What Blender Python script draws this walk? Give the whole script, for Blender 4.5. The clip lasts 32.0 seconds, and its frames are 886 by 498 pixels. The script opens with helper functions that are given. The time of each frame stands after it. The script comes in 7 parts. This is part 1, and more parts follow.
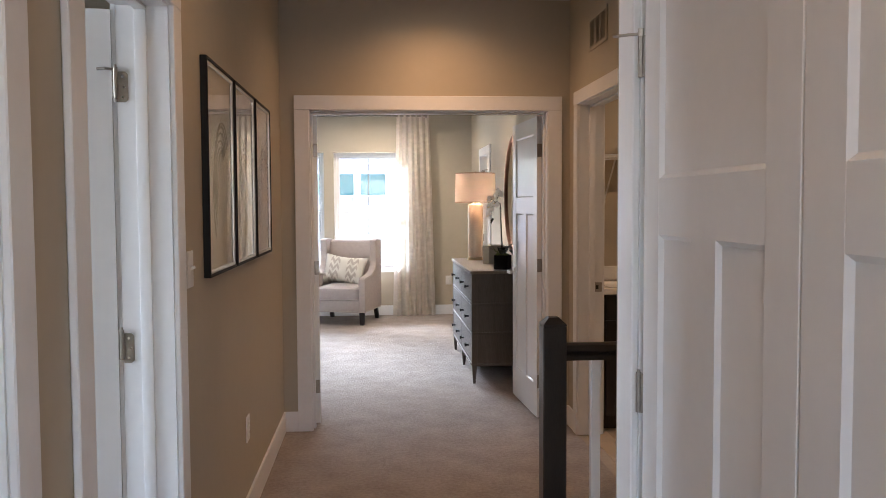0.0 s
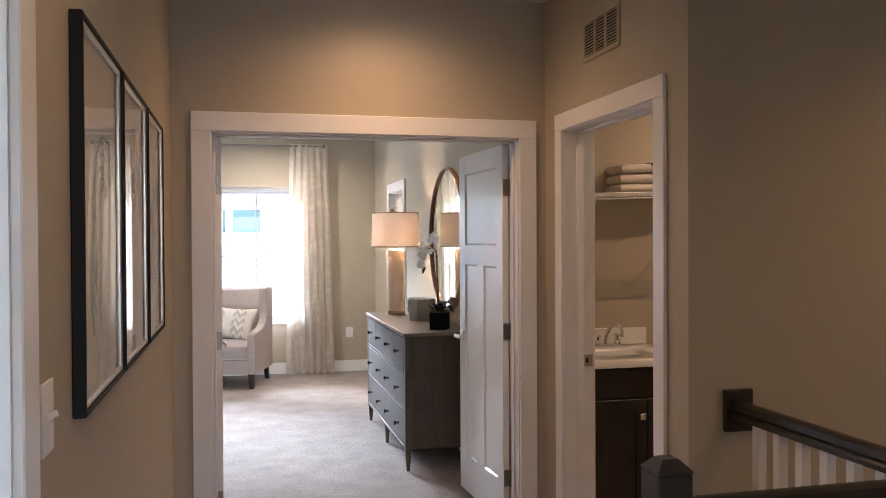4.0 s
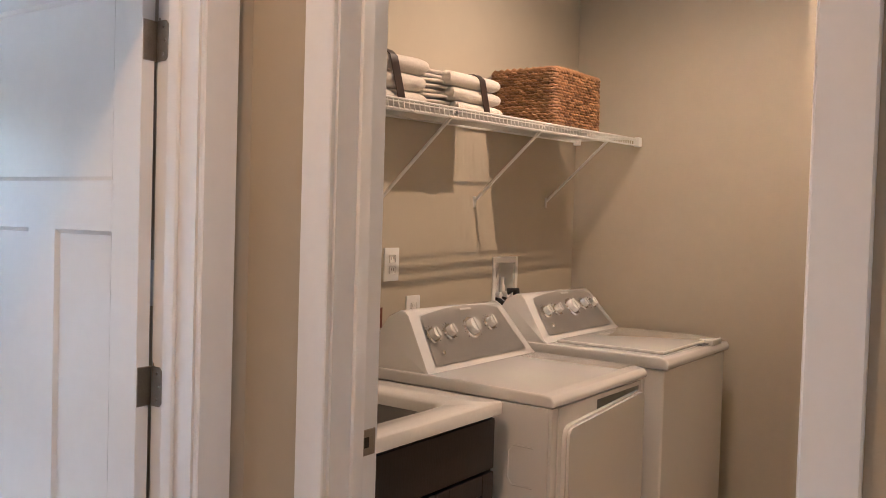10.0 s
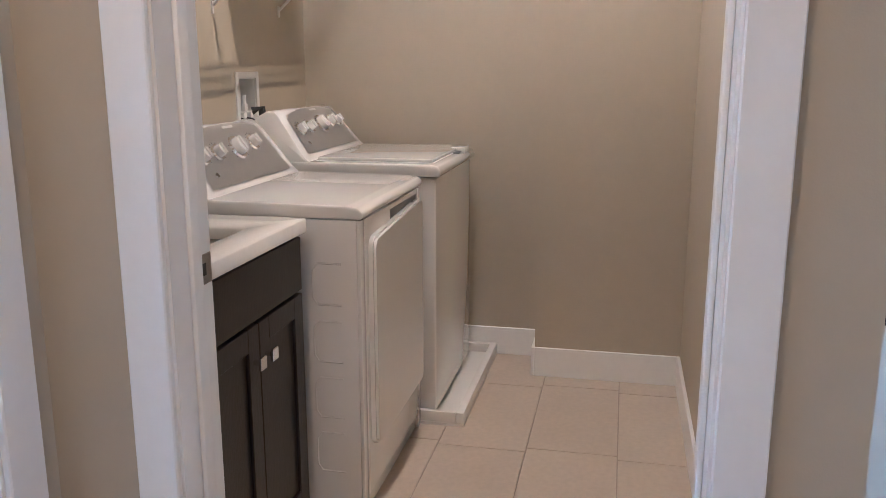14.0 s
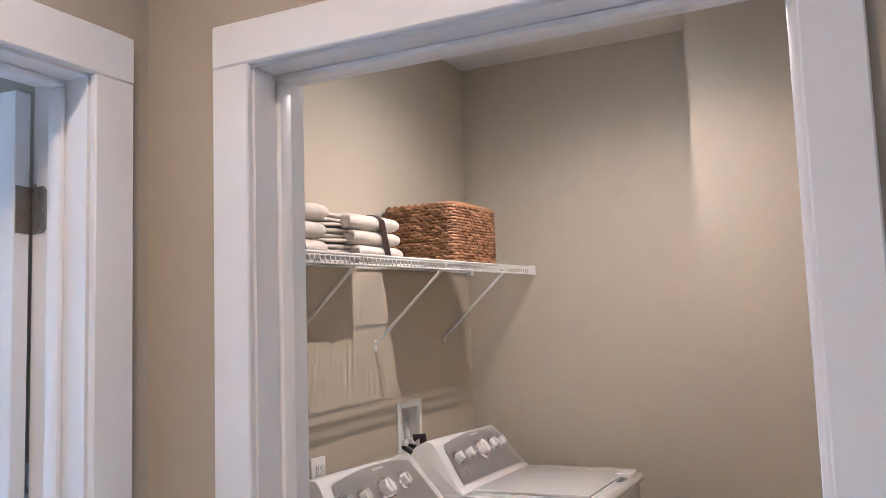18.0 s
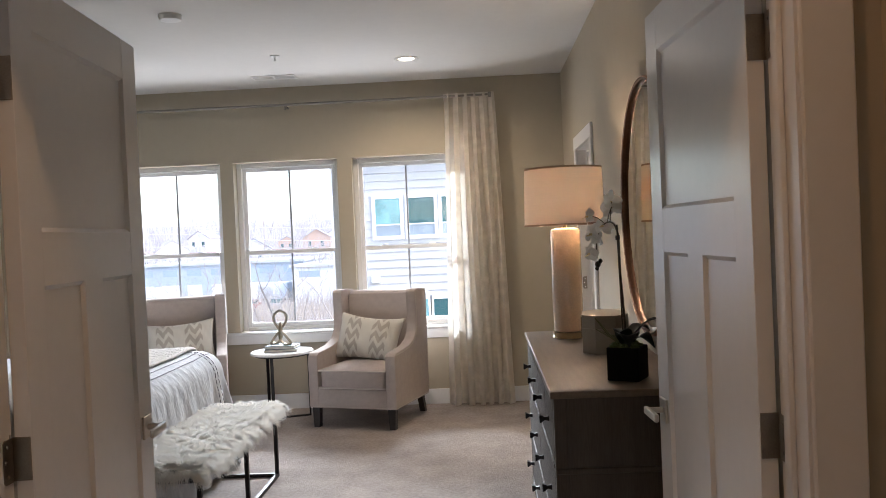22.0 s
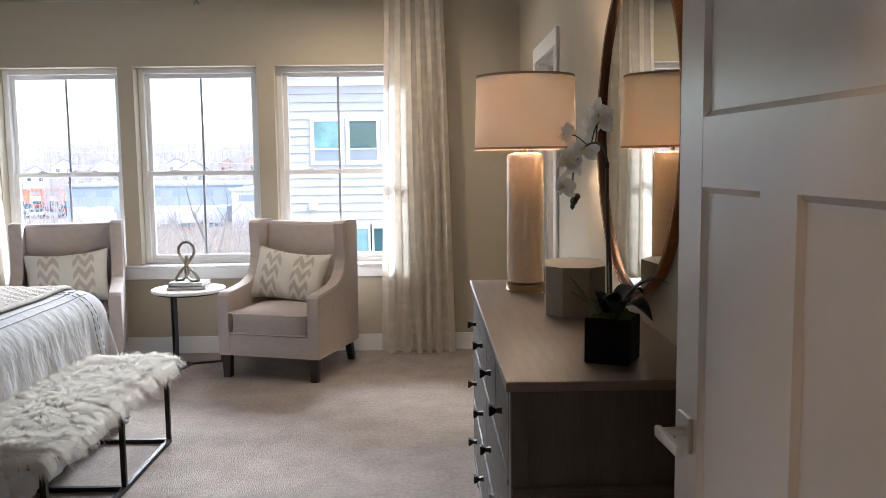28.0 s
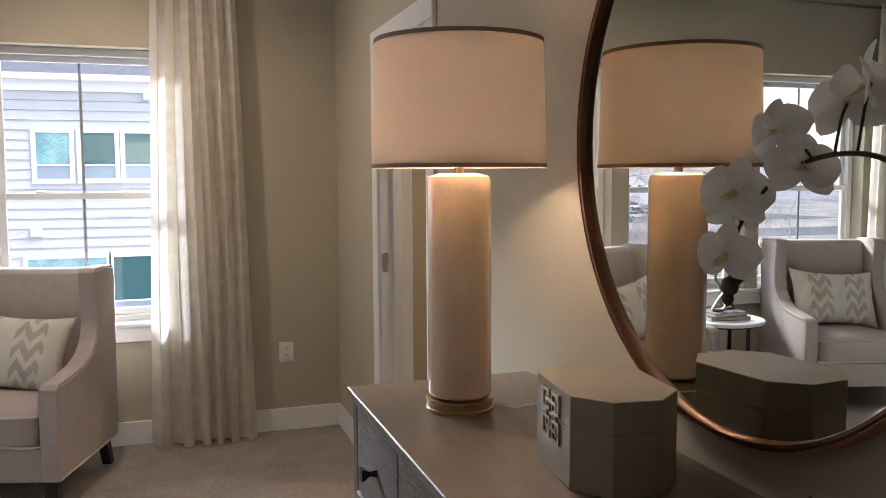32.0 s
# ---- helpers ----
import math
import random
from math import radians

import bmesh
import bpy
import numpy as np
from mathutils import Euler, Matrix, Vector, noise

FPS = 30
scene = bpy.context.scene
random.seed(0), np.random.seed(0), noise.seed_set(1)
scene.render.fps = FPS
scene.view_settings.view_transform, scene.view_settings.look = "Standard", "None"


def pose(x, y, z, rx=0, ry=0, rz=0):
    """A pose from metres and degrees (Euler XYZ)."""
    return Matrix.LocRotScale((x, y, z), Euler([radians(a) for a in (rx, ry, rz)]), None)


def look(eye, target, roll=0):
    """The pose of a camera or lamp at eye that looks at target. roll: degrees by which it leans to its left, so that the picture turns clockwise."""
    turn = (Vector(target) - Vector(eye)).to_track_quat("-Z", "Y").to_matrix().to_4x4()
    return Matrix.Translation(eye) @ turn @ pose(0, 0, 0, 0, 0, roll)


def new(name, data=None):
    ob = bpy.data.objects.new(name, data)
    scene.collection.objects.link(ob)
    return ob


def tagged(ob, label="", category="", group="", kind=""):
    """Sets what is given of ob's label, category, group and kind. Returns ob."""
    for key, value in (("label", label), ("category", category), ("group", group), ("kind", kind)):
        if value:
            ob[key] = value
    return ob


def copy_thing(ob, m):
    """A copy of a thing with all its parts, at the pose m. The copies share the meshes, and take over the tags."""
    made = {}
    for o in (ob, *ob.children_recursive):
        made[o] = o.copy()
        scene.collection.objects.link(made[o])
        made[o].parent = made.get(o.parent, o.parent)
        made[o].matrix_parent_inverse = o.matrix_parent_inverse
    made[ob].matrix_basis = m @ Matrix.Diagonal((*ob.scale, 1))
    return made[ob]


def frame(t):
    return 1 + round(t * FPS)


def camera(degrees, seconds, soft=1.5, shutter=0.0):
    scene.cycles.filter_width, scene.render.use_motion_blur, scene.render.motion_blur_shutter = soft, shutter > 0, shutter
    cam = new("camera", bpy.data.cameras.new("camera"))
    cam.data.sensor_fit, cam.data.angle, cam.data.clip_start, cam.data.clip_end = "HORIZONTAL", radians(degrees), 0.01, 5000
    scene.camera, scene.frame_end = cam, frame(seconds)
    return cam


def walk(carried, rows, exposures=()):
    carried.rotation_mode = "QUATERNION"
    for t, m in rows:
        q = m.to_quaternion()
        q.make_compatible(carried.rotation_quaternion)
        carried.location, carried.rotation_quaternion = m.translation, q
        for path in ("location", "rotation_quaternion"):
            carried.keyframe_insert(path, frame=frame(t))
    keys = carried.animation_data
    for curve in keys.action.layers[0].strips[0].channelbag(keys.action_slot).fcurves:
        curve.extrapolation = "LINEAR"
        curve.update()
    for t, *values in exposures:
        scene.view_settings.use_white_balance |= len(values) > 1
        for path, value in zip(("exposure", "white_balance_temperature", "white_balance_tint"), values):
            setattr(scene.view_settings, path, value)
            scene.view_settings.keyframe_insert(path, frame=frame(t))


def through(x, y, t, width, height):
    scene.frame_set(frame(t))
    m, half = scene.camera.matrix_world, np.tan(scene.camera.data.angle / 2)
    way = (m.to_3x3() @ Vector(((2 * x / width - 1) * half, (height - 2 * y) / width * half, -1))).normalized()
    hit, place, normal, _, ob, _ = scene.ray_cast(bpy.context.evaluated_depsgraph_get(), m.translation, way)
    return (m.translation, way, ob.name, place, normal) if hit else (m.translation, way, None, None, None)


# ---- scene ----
# ---- camera ----
cam = camera(55.7, 32.0, 0.8)
EXPOSURES = [(0, 2.77, 5950, 12), (2, 2.71, 5900, 11), (3, 2.68, 5850, 12), (4, 2.93, 5750, 12), (7, 2.92, 5250, 10), (8, 3.19, 5550, 11), (9, 3.5, 5380, 11), (10, 3.68, 5150, 9), (10.5, 3.62, 5400, 9), (11, 3.76, 4950, 7), (12, 3.9, 4450, 5), (13, 3.92, 4250, 5), (16, 3.92, 4480, 5), (17, 3.94, 4330, 5), (18, 3.92, 4200, 5), (19, 3.3, 4550, 8), (20, 1.86, 5600, 11), (21, 1.9, 6150, 12), (22, 1.92, 6260, 12), (24, 1.94, 6180, 11), (27, 1.96, 6180, 11), (29, 1.91, 6330, 12), (31, 1.88, 6380, 13), (32, 1.76, 6330, 13)]
PATH = [
    (0, (-0.351, -5.472, 1.469), (-0.193, -3.481, 1.365), -0.3),
    (0.5, (-0.359, -5.396, 1.46), (-0.094, -3.417, 1.351), -0.3),
    (1, (-0.356, -5.206, 1.469), (-0.118, -3.223, 1.36), -0.4),
    (1.5, (-0.369, -4.958, 1.459), (-0.14, -2.975, 1.343), -0.1),
    (2, (-0.432, -4.701, 1.446), (-0.214, -2.717, 1.323), 0.0),
    (2.5, (-0.449, -4.493, 1.478), (-0.224, -2.509, 1.359), -0.0),
    (3, (-0.463, -4.326, 1.542), (-0.219, -2.341, 1.489), 0.1),
    (3.5, (-0.542, -4.291, 1.569), (-0.264, -2.311, 1.546), 0.0),
    (4, (-0.648, -4.18, 1.555), (-0.176, -2.236, 1.533), -0.3),
    (4.5, (-0.66, -3.99, 1.53), (-0.145, -2.058, 1.513), -0.5),
    (6.5, (-0.603, -3.066, 1.505), (0.028, -1.168, 1.458), -0.6),
    (7, (-0.576, -2.849, 1.457), (0.122, -0.975, 1.426), -0.2),
    (7.5, (-0.594, -2.575, 1.455), (0.312, -0.793, 1.439), 0.1),
    (8, (-0.566, -2.351, 1.434), (0.473, -0.642, 1.416), 0.4),
    (8.5, (-0.501, -2.114, 1.47), (0.604, -0.447, 1.437), 0.5),
    (9, (-0.475, -1.899, 1.453), (0.801, -0.359, 1.43), 0.9),
    (9.5, (-0.467, -1.702, 1.454), (1.043, -0.392, 1.409), 1.4),
    (10, (-0.391, -1.498, 1.447), (1.233, -0.333, 1.385), 1.7),
    (10.5, (-0.319, -1.331, 1.442), (1.4, -0.312, 1.375), 1.5),
    (11, (-0.307, -1.171, 1.468), (1.548, -0.429, 1.392), -0.3),
    (11.5, (-0.331, -1.087, 1.479), (1.606, -0.596, 1.404), -1.2),
    (12, (-0.395, -1.067, 1.457), (1.559, -0.648, 1.381), -1.0),
    (12.5, (-0.417, -1.066, 1.415), (1.534, -0.652, 1.266), -0.8),
    (13, (-0.407, -1.07, 1.371), (1.544, -0.662, 1.204), -0.7),
    (13.5, (-0.401, -1.053, 1.329), (1.519, -0.662, 0.927), 0.2),
    (15.5, (-0.394, -1.063, 1.369), (1.51, -0.641, 0.926), -0.2),
    (16, (-0.384, -1.064, 1.423), (1.559, -0.632, 1.234), -0.7),
    (16.5, (-0.384, -1.07, 1.46), (1.569, -0.639, 1.476), -1.0),
    (17, (-0.386, -1.097, 1.522), (1.564, -0.667, 1.632), -1.6),
    (17.5, (-0.34, -1.143, 1.541), (1.597, -0.678, 1.723), -2.5),
    (18, (-0.314, -1.263, 1.576), (1.473, -0.388, 1.776), -1.9),
    (18.5, (-0.24, -1.278, 1.57), (1.358, -0.093, 1.775), -1.9),
    (19, (-0.116, -1.227, 1.558), (1.218, 0.246, 1.779), -1.8),
    (19.5, (-0.023, -1.251, 1.558), (0.913, 0.504, 1.762), -1.3),
    (20, (0.076, -1.313, 1.553), (0.564, 0.619, 1.727), -0.8),
    (20.5, (0.133, -1.412, 1.547), (0.37, 0.571, 1.652), -0.5),
    (21, (0.162, -1.475, 1.536), (0.228, 0.522, 1.62), -0.8),
    (21.5, (0.175, -1.51, 1.512), (0.098, 0.488, 1.556), -1.4),
    (22, (0.207, -1.52, 1.481), (0.111, 0.478, 1.444), -2.5),
    (22.5, (0.227, -1.482, 1.462), (0.112, 0.511, 1.328), -2.9),
    (23, (0.246, -1.405, 1.446), (0.131, 0.585, 1.283), -3.0),
    (23.5, (0.274, -1.356, 1.439), (0.158, 0.633, 1.271), -2.9),
    (24, (0.294, -1.432, 1.447), (0.142, 0.554, 1.266), -2.5),
    (24.5, (0.355, -1.511, 1.436), (0.155, 0.47, 1.243), -2.1),
    (26.5, (0.297, -1.208, 1.468), (0.127, 0.776, 1.286), -1.9),
    (27, (0.299, -1.049, 1.466), (0.211, 0.94, 1.277), -1.8),
    (27.5, (0.295, -0.812, 1.465), (0.312, 1.179, 1.279), -1.3),
    (28, (0.233, -0.629, 1.455), (0.266, 1.36, 1.245), -0.7),
    (28.5, (0.111, -0.402, 1.443), (0.174, 1.587, 1.235), -0.3),
    (29, (0.047, -0.213, 1.438), (0.136, 1.773, 1.216), 0.7),
    (29.5, (-0.017, 0.012, 1.446), (0.13, 1.995, 1.23), 1.3),
    (30, (-0.121, 0.211, 1.44), (0.267, 2.163, 1.244), 2.4),
    (30.5, (-0.238, 0.383, 1.438), (0.361, 2.282, 1.25), 2.8),
    (31, (-0.244, 0.563, 1.445), (0.384, 2.452, 1.248), 2.0),
    (31.5, (-0.148, 0.75, 1.467), (0.483, 2.638, 1.272), -0.2),
    (32, (-0.025, 0.895, 1.474), (0.599, 2.787, 1.303), -0.3),
]
walk(cam, [(t, look(eye, target, roll)) for t, eye, target, roll in PATH], EXPOSURES)

# ---- world and large lights ----
world = bpy.data.worlds.new("sky")
scene.world = world
world.use_nodes = True
_nt = world.node_tree
_sky = _nt.nodes.new("ShaderNodeTexSky")
_sky.sky_type = "NISHITA"
_sky.sun_disc = False
_sky.sun_elevation = radians(52.5)
_sky.sun_rotation = radians(122.5)
_sky.dust_density = 2.0
_sky.air_density = 1.0
_sky.ozone_density = 1.0
_nt.links.new(_sky.outputs[0], _nt.nodes["Background"].inputs[0])
_nt.nodes["Background"].inputs[1].default_value = 0.17


def lamp(name, kind, m, energy, color=(1, 1, 1), size=0.1, size_y=None, spot=None, blend=0.8):
    d = bpy.data.lights.new(name, kind)
    d.energy, d.color = energy, color
    if kind == "AREA":
        d.shape = "RECTANGLE" if size_y else "DISK"
        d.size = size
        if size_y:
            d.size_y = size_y
    elif kind == "SUN":
        d.angle = size
    else:
        d.shadow_soft_size = size
    if spot:
        d.spot_size, d.spot_blend = radians(spot), blend
    ob = new(name, d)
    ob.matrix_world = m
    return ob


WARM = (1.0, 0.54, 0.25)
# pale winter sun behind thin cloud, high over the house
lamp("sun", "SUN", look((0, 0, 0), (-0.55, 0.35, -0.85)), 0.5, (1.0, 0.96, 0.91), radians(12))
# the sky's light that falls in through the three windows
lamp("sky_window_light", "AREA", look((-1.45, 11.2, 4.15), (-1.45, 4.0, 1.1)), 920, (0.88, 0.94, 1.0), 5.0, 1.0)
# added fill lamp below the windows, for daylight off pale ground and house wall opposite
lamp("ground_bounce_fill_light", "AREA", look((-1.45, 8.4, -1.3), (-1.45, 5.0, 2.2)), 65, (0.94, 0.96, 1.0), 5.0, 1.6)
# area lamps added as daylight from unseen windows of the rooms behind and beside the hallway
lamp("sky_window_light", "AREA", look((-0.36, -7.6, 1.9), (-0.36, -5.0, 1.2)), 2.0, (0.88, 0.94, 1.0), 1.0, 1.3)
lamp("sky_window_light", "AREA", look((-4.1, -3.75, 2.3), (-1.2, -3.1, 1.0)), 20, (0.90, 0.95, 1.0), 1.6, 1.3)
# ceiling lamps, each in the fitting that is built for it further down
# the second and third can are assumed, unseen lamps that brighten the hall
HALL_CANS = [(0.02, -0.52), (-0.33, -2.9), (-0.33, -5.0)]
for (cx, cy), watts in zip(HALL_CANS, (5.8, 2.9, 2.4)):
    lamp("hall_can_light", "SPOT", look((cx, cy, 2.775), (cx, cy, 0)), watts, WARM, 0.05, spot=160, blend=1.0)
LAUNDRY_LAMP = (2.32, -0.48)
lamp("laundry_light", "SPOT", look((*LAUNDRY_LAMP, 2.76), (*LAUNDRY_LAMP, 0)), 6.5, (1.0, 0.61, 0.345), 0.007, spot=166, blend=0.85)
# assumed ceiling lamp over the stairs, out of view, added to warm the wall
lamp("assumed_stair_can_light", "SPOT", look((2.3, -2.45, 2.775), (2.3, -2.45, 0)), 5.0, WARM, 0.05, spot=140)
lamp("bedroom_can_light", "SPOT", look((-0.314, 4.85, 2.795), (-0.314, 4.85, 0)), 17, (1.0, 0.79, 0.58), 0.05, spot=165)
lamp("lamp_bulb_light", "POINT", pose(0.622, 2.735, 1.60), 6.0, (1.0, 0.77, 0.56), 0.04)
# assumed, unseen ceiling lamp that brightens the room beyond the bedroom
lamp("assumed_dressing_can_light", "SPOT", look((1.75, 4.40, 2.775), (1.75, 4.40, 0)), 22, (1.0, 0.76, 0.52), 0.05, spot=130)


# ---- materials ----
def mat(name, color, rough=0.5, metal=0.0, var=0.0, scale=6.0, bump=0.0, bscale=60.0, stretch=(1, 1, 1), spec=0.5, coat=0.0, rand=0.0, detail=4.0, bdist=0.02):
    m = bpy.data.materials.new(name)
    m.use_nodes = True
    nt = m.node_tree
    b = nt.nodes["Principled BSDF"]
    b.inputs["Roughness"].default_value = rough
    b.inputs["Metallic"].default_value = metal
    b.inputs["Specular IOR Level"].default_value = spec
    b.inputs["Coat Weight"].default_value = coat
    b.inputs["Base Color"].default_value = (*color, 1)
    tc = nt.nodes.new("ShaderNodeTexCoord")
    mp = nt.nodes.new("ShaderNodeMapping")
    mp.inputs["Scale"].default_value = stretch
    nt.links.new(tc.outputs["Object"], mp.inputs[0])
    if var or rand:
        n1 = nt.nodes.new("ShaderNodeTexNoise")
        n1.inputs["Scale"].default_value = scale
        n1.inputs["Detail"].default_value = detail
        nt.links.new(mp.outputs[0], n1.inputs["Vector"])
        n2 = nt.nodes.new("ShaderNodeTexNoise")
        n2.inputs["Scale"].default_value = scale * 9
        n2.inputs["Detail"].default_value = 2
        nt.links.new(mp.outputs[0], n2.inputs["Vector"])
        add = nt.nodes.new("ShaderNodeMath")
        add.operation = "ADD"
        nt.links.new(n1.outputs[0], add.inputs[0])
        nt.links.new(n2.outputs[0], add.inputs[1])
        last = add.outputs[0]
        mr = nt.nodes.new("ShaderNodeMapRange")
        mr.inputs[1].default_value, mr.inputs[2].default_value = 0.7, 1.3
        mr.inputs[3].default_value, mr.inputs[4].default_value = 1 - var, 1 + var
        nt.links.new(last, mr.inputs[0])
        val = mr.outputs[0]
        if rand:
            oi = nt.nodes.new("ShaderNodeObjectInfo")
            m2 = nt.nodes.new("ShaderNodeMapRange")
            m2.inputs[3].default_value, m2.inputs[4].default_value = 1 - rand, 1 + rand
            nt.links.new(oi.outputs["Random"], m2.inputs[0])
            mu = nt.nodes.new("ShaderNodeMath")
            mu.operation = "MULTIPLY"
            nt.links.new(val, mu.inputs[0])
            nt.links.new(m2.outputs[0], mu.inputs[1])
            val = mu.outputs[0]
        mix = nt.nodes.new("ShaderNodeVectorMath")
        mix.operation = "SCALE"
        mix.inputs[0].default_value = color
        nt.links.new(val, mix.inputs["Scale"])
        nt.links.new(mix.outputs[0], b.inputs["Base Color"])
    if bump:
        n3 = nt.nodes.new("ShaderNodeTexNoise")
        n3.inputs["Scale"].default_value = bscale
        n3.inputs["Detail"].default_value = 3
        nt.links.new(mp.outputs[0], n3.inputs["Vector"])
        bp = nt.nodes.new("ShaderNodeBump")
        bp.inputs["Strength"].default_value = bump
        bp.inputs["Distance"].default_value = bdist
        nt.links.new(n3.outputs[0], bp.inputs["Height"])
        nt.links.new(bp.outputs[0], b.inputs["Normal"])
    return m


def glass_mat(name, tint=(1, 1, 1), rough=0.0, gloss=0.08):
    """Thin pane: clear with a faint mirror sheen."""
    m = bpy.data.materials.new(name)
    m.use_nodes = True
    nt = m.node_tree
    nt.nodes.clear()
    out = nt.nodes.new("ShaderNodeOutputMaterial")
    tr = nt.nodes.new("ShaderNodeBsdfTransparent")
    tr.inputs[0].default_value = (*tint, 1)
    gl = nt.nodes.new("ShaderNodeBsdfGlossy")
    gl.inputs["Roughness"].default_value = rough
    lw = nt.nodes.new("ShaderNodeLayerWeight")
    lw.inputs[0].default_value = 0.5
    pw = nt.nodes.new("ShaderNodeMath")
    pw.operation = "POWER"
    pw.inputs[1].default_value = 4.0
    nt.links.new(lw.outputs["Facing"], pw.inputs[0])
    fr = nt.nodes.new("ShaderNodeMapRange")
    fr.inputs[3].default_value, fr.inputs[4].default_value = 0.03, 0.75
    nt.links.new(pw.outputs[0], fr.inputs[0])
    mx = nt.nodes.new("ShaderNodeMixShader")
    nt.links.new(fr.outputs[0], mx.inputs[0])
    nt.links.new(tr.outputs[0], mx.inputs[1])
    nt.links.new(gl.outputs[0], mx.inputs[2])
    nt.links.new(mx.outputs[0], out.inputs[0])
    return m


def thin_cloth(name, color, through, rough=0.9, pattern=False):
    """Cloth that lets part of the light through."""
    m = bpy.data.materials.new(name)
    m.use_nodes = True
    nt = m.node_tree
    b = nt.nodes["Principled BSDF"]
    b.inputs["Roughness"].default_value = rough
    b.inputs["Specular IOR Level"].default_value = 0.1
    b.inputs["Base Color"].default_value = (*color, 1)
    tl = nt.nodes.new("ShaderNodeBsdfTranslucent")
    tl.inputs[0].default_value = (*color, 1)
    mx = nt.nodes.new("ShaderNodeMixShader")
    mx.inputs[0].default_value = through
    out = nt.nodes["Material Output"]
    nt.links.new(b.outputs[0], mx.inputs[1])
    nt.links.new(tl.outputs[0], mx.inputs[2])
    nt.links.new(mx.outputs[0], out.inputs[0])
    tc = nt.nodes.new("ShaderNodeTexCoord")
    wv = nt.nodes.new("ShaderNodeTexNoise")
    wv.inputs["Scale"].default_value = 420
    nt.links.new(tc.outputs["Object"], wv.inputs["Vector"])
    bp = nt.nodes.new("ShaderNodeBump")
    bp.inputs["Strength"].default_value = 0.25
    bp.inputs["Distance"].default_value = 0.002
    nt.links.new(wv.outputs[0], bp.inputs["Height"])
    nt.links.new(bp.outputs[0], b.inputs["Normal"])
    if pattern:
        vo = nt.nodes.new("ShaderNodeTexVoronoi")
        vo.inputs["Scale"].default_value = 8
        mp = nt.nodes.new("ShaderNodeMapping")
        mp.inputs["Scale"].default_value = (1, 0.3, 1.6)
        nt.links.new(tc.outputs["Object"], mp.inputs[0])
        nt.links.new(mp.outputs[0], vo.inputs["Vector"])
        mr = nt.nodes.new("ShaderNodeMapRange")
        mr.inputs[1].default_value, mr.inputs[2].default_value = 0.18, 0.50
        mr.inputs[3].default_value, mr.inputs[4].default_value = through * 0.85, through * 1.10
        nt.links.new(vo.outputs["Distance"], mr.inputs[0])
        nt.links.new(mr.outputs[0], mx.inputs[0])
        tp = nt.nodes.new("ShaderNodeBsdfTransparent")
        m3 = nt.nodes.new("ShaderNodeMixShader")
        mq = nt.nodes.new("ShaderNodeMapRange")
        mq.inputs[1].default_value, mq.inputs[2].default_value = 0.15, 0.50
        mq.inputs[3].default_value, mq.inputs[4].default_value = 0.05, 0.15
        nt.links.new(vo.outputs["Distance"], mq.inputs[0])
        nt.links.new(mq.outputs[0], m3.inputs[0])
        nt.links.new(mx.outputs[0], m3.inputs[1])
        nt.links.new(tp.outputs[0], m3.inputs[2])
        nt.links.new(m3.outputs[0], out.inputs[0])
    return m


WALL = mat("wall_paint", (0.48, 0.428, 0.332), 0.62, var=0.02, scale=1.5, bump=0.10, bscale=260, bdist=0.003, spec=0.25)
CEIL = mat("ceiling_paint", (0.74, 0.73, 0.70), 0.9, var=0.015, scale=2, bump=0.08, bscale=300, bdist=0.003, spec=0.2)
TRIM = mat("trim_paint", (0.83, 0.83, 0.82), 0.32, var=0.015, scale=4)
DOOR = mat("door_paint", (0.83, 0.83, 0.82), 0.24, var=0.015, scale=3)
CARPET = mat("carpet", (0.41, 0.36, 0.326), 0.97, var=0.17, scale=5, bump=0.75, bscale=170, bdist=0.02, spec=0.05, detail=10)
TILE = mat("floor_tile", (0.55, 0.47, 0.38), 0.35, var=0.06, scale=5, bump=0.03, bscale=40, rand=0.04)
GROUT = mat("grout", (0.42, 0.36, 0.30), 0.9, var=0.08, scale=30)
NICKEL = mat("satin_nickel", (0.62, 0.58, 0.52), 0.33, 1.0, var=0.05, scale=30)
HINGE = mat("tarnished_nickel", (0.38, 0.345, 0.30), 0.36, 1.0, var=0.1, scale=30)
CHROME = mat("chrome", (0.82, 0.82, 0.82), 0.12, 1.0)
PLASTIC = mat("white_plastic", (0.80, 0.79, 0.76), 0.4)
# near-black for dark parts, and for painted shade inside slots, holes and vents
DARK = mat("dark_slot", (0.02, 0.02, 0.02), 0.6)
BLACKMETAL = mat("black_metal", (0.025, 0.023, 0.022), 0.45, 0.6, var=0.1, scale=20)
ESPRESSO = mat("espresso_wood", (0.016, 0.012, 0.011), 0.38, var=0.25, scale=6, stretch=(6, 6, 1), bump=0.05, bscale=40)
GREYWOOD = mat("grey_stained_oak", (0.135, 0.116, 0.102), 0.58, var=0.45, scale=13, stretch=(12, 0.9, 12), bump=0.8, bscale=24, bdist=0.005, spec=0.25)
# same oak for sides, posts and legs, with their shade put into the colour
GREYWOODV = mat("grey_stained_oak_shaded_side", (0.098, 0.076, 0.058), 0.45, var=0.22, scale=3, stretch=(9, 9, 0.8), bump=0.15, bscale=20, bdist=0.003)
# same oak for the top, with the light on it put into the colour
GREYTOP = mat("grey_stained_oak_lit_top", (0.215, 0.165, 0.125), 0.38, var=0.18, scale=4, stretch=(12, 0.8, 12), bump=0.06, bscale=20, bdist=0.003)
UPHOL = mat("taupe_linen", (0.50, 0.435, 0.40), 0.95, var=0.07, scale=25, bump=0.35, bscale=700, bdist=0.002, spec=0.15)
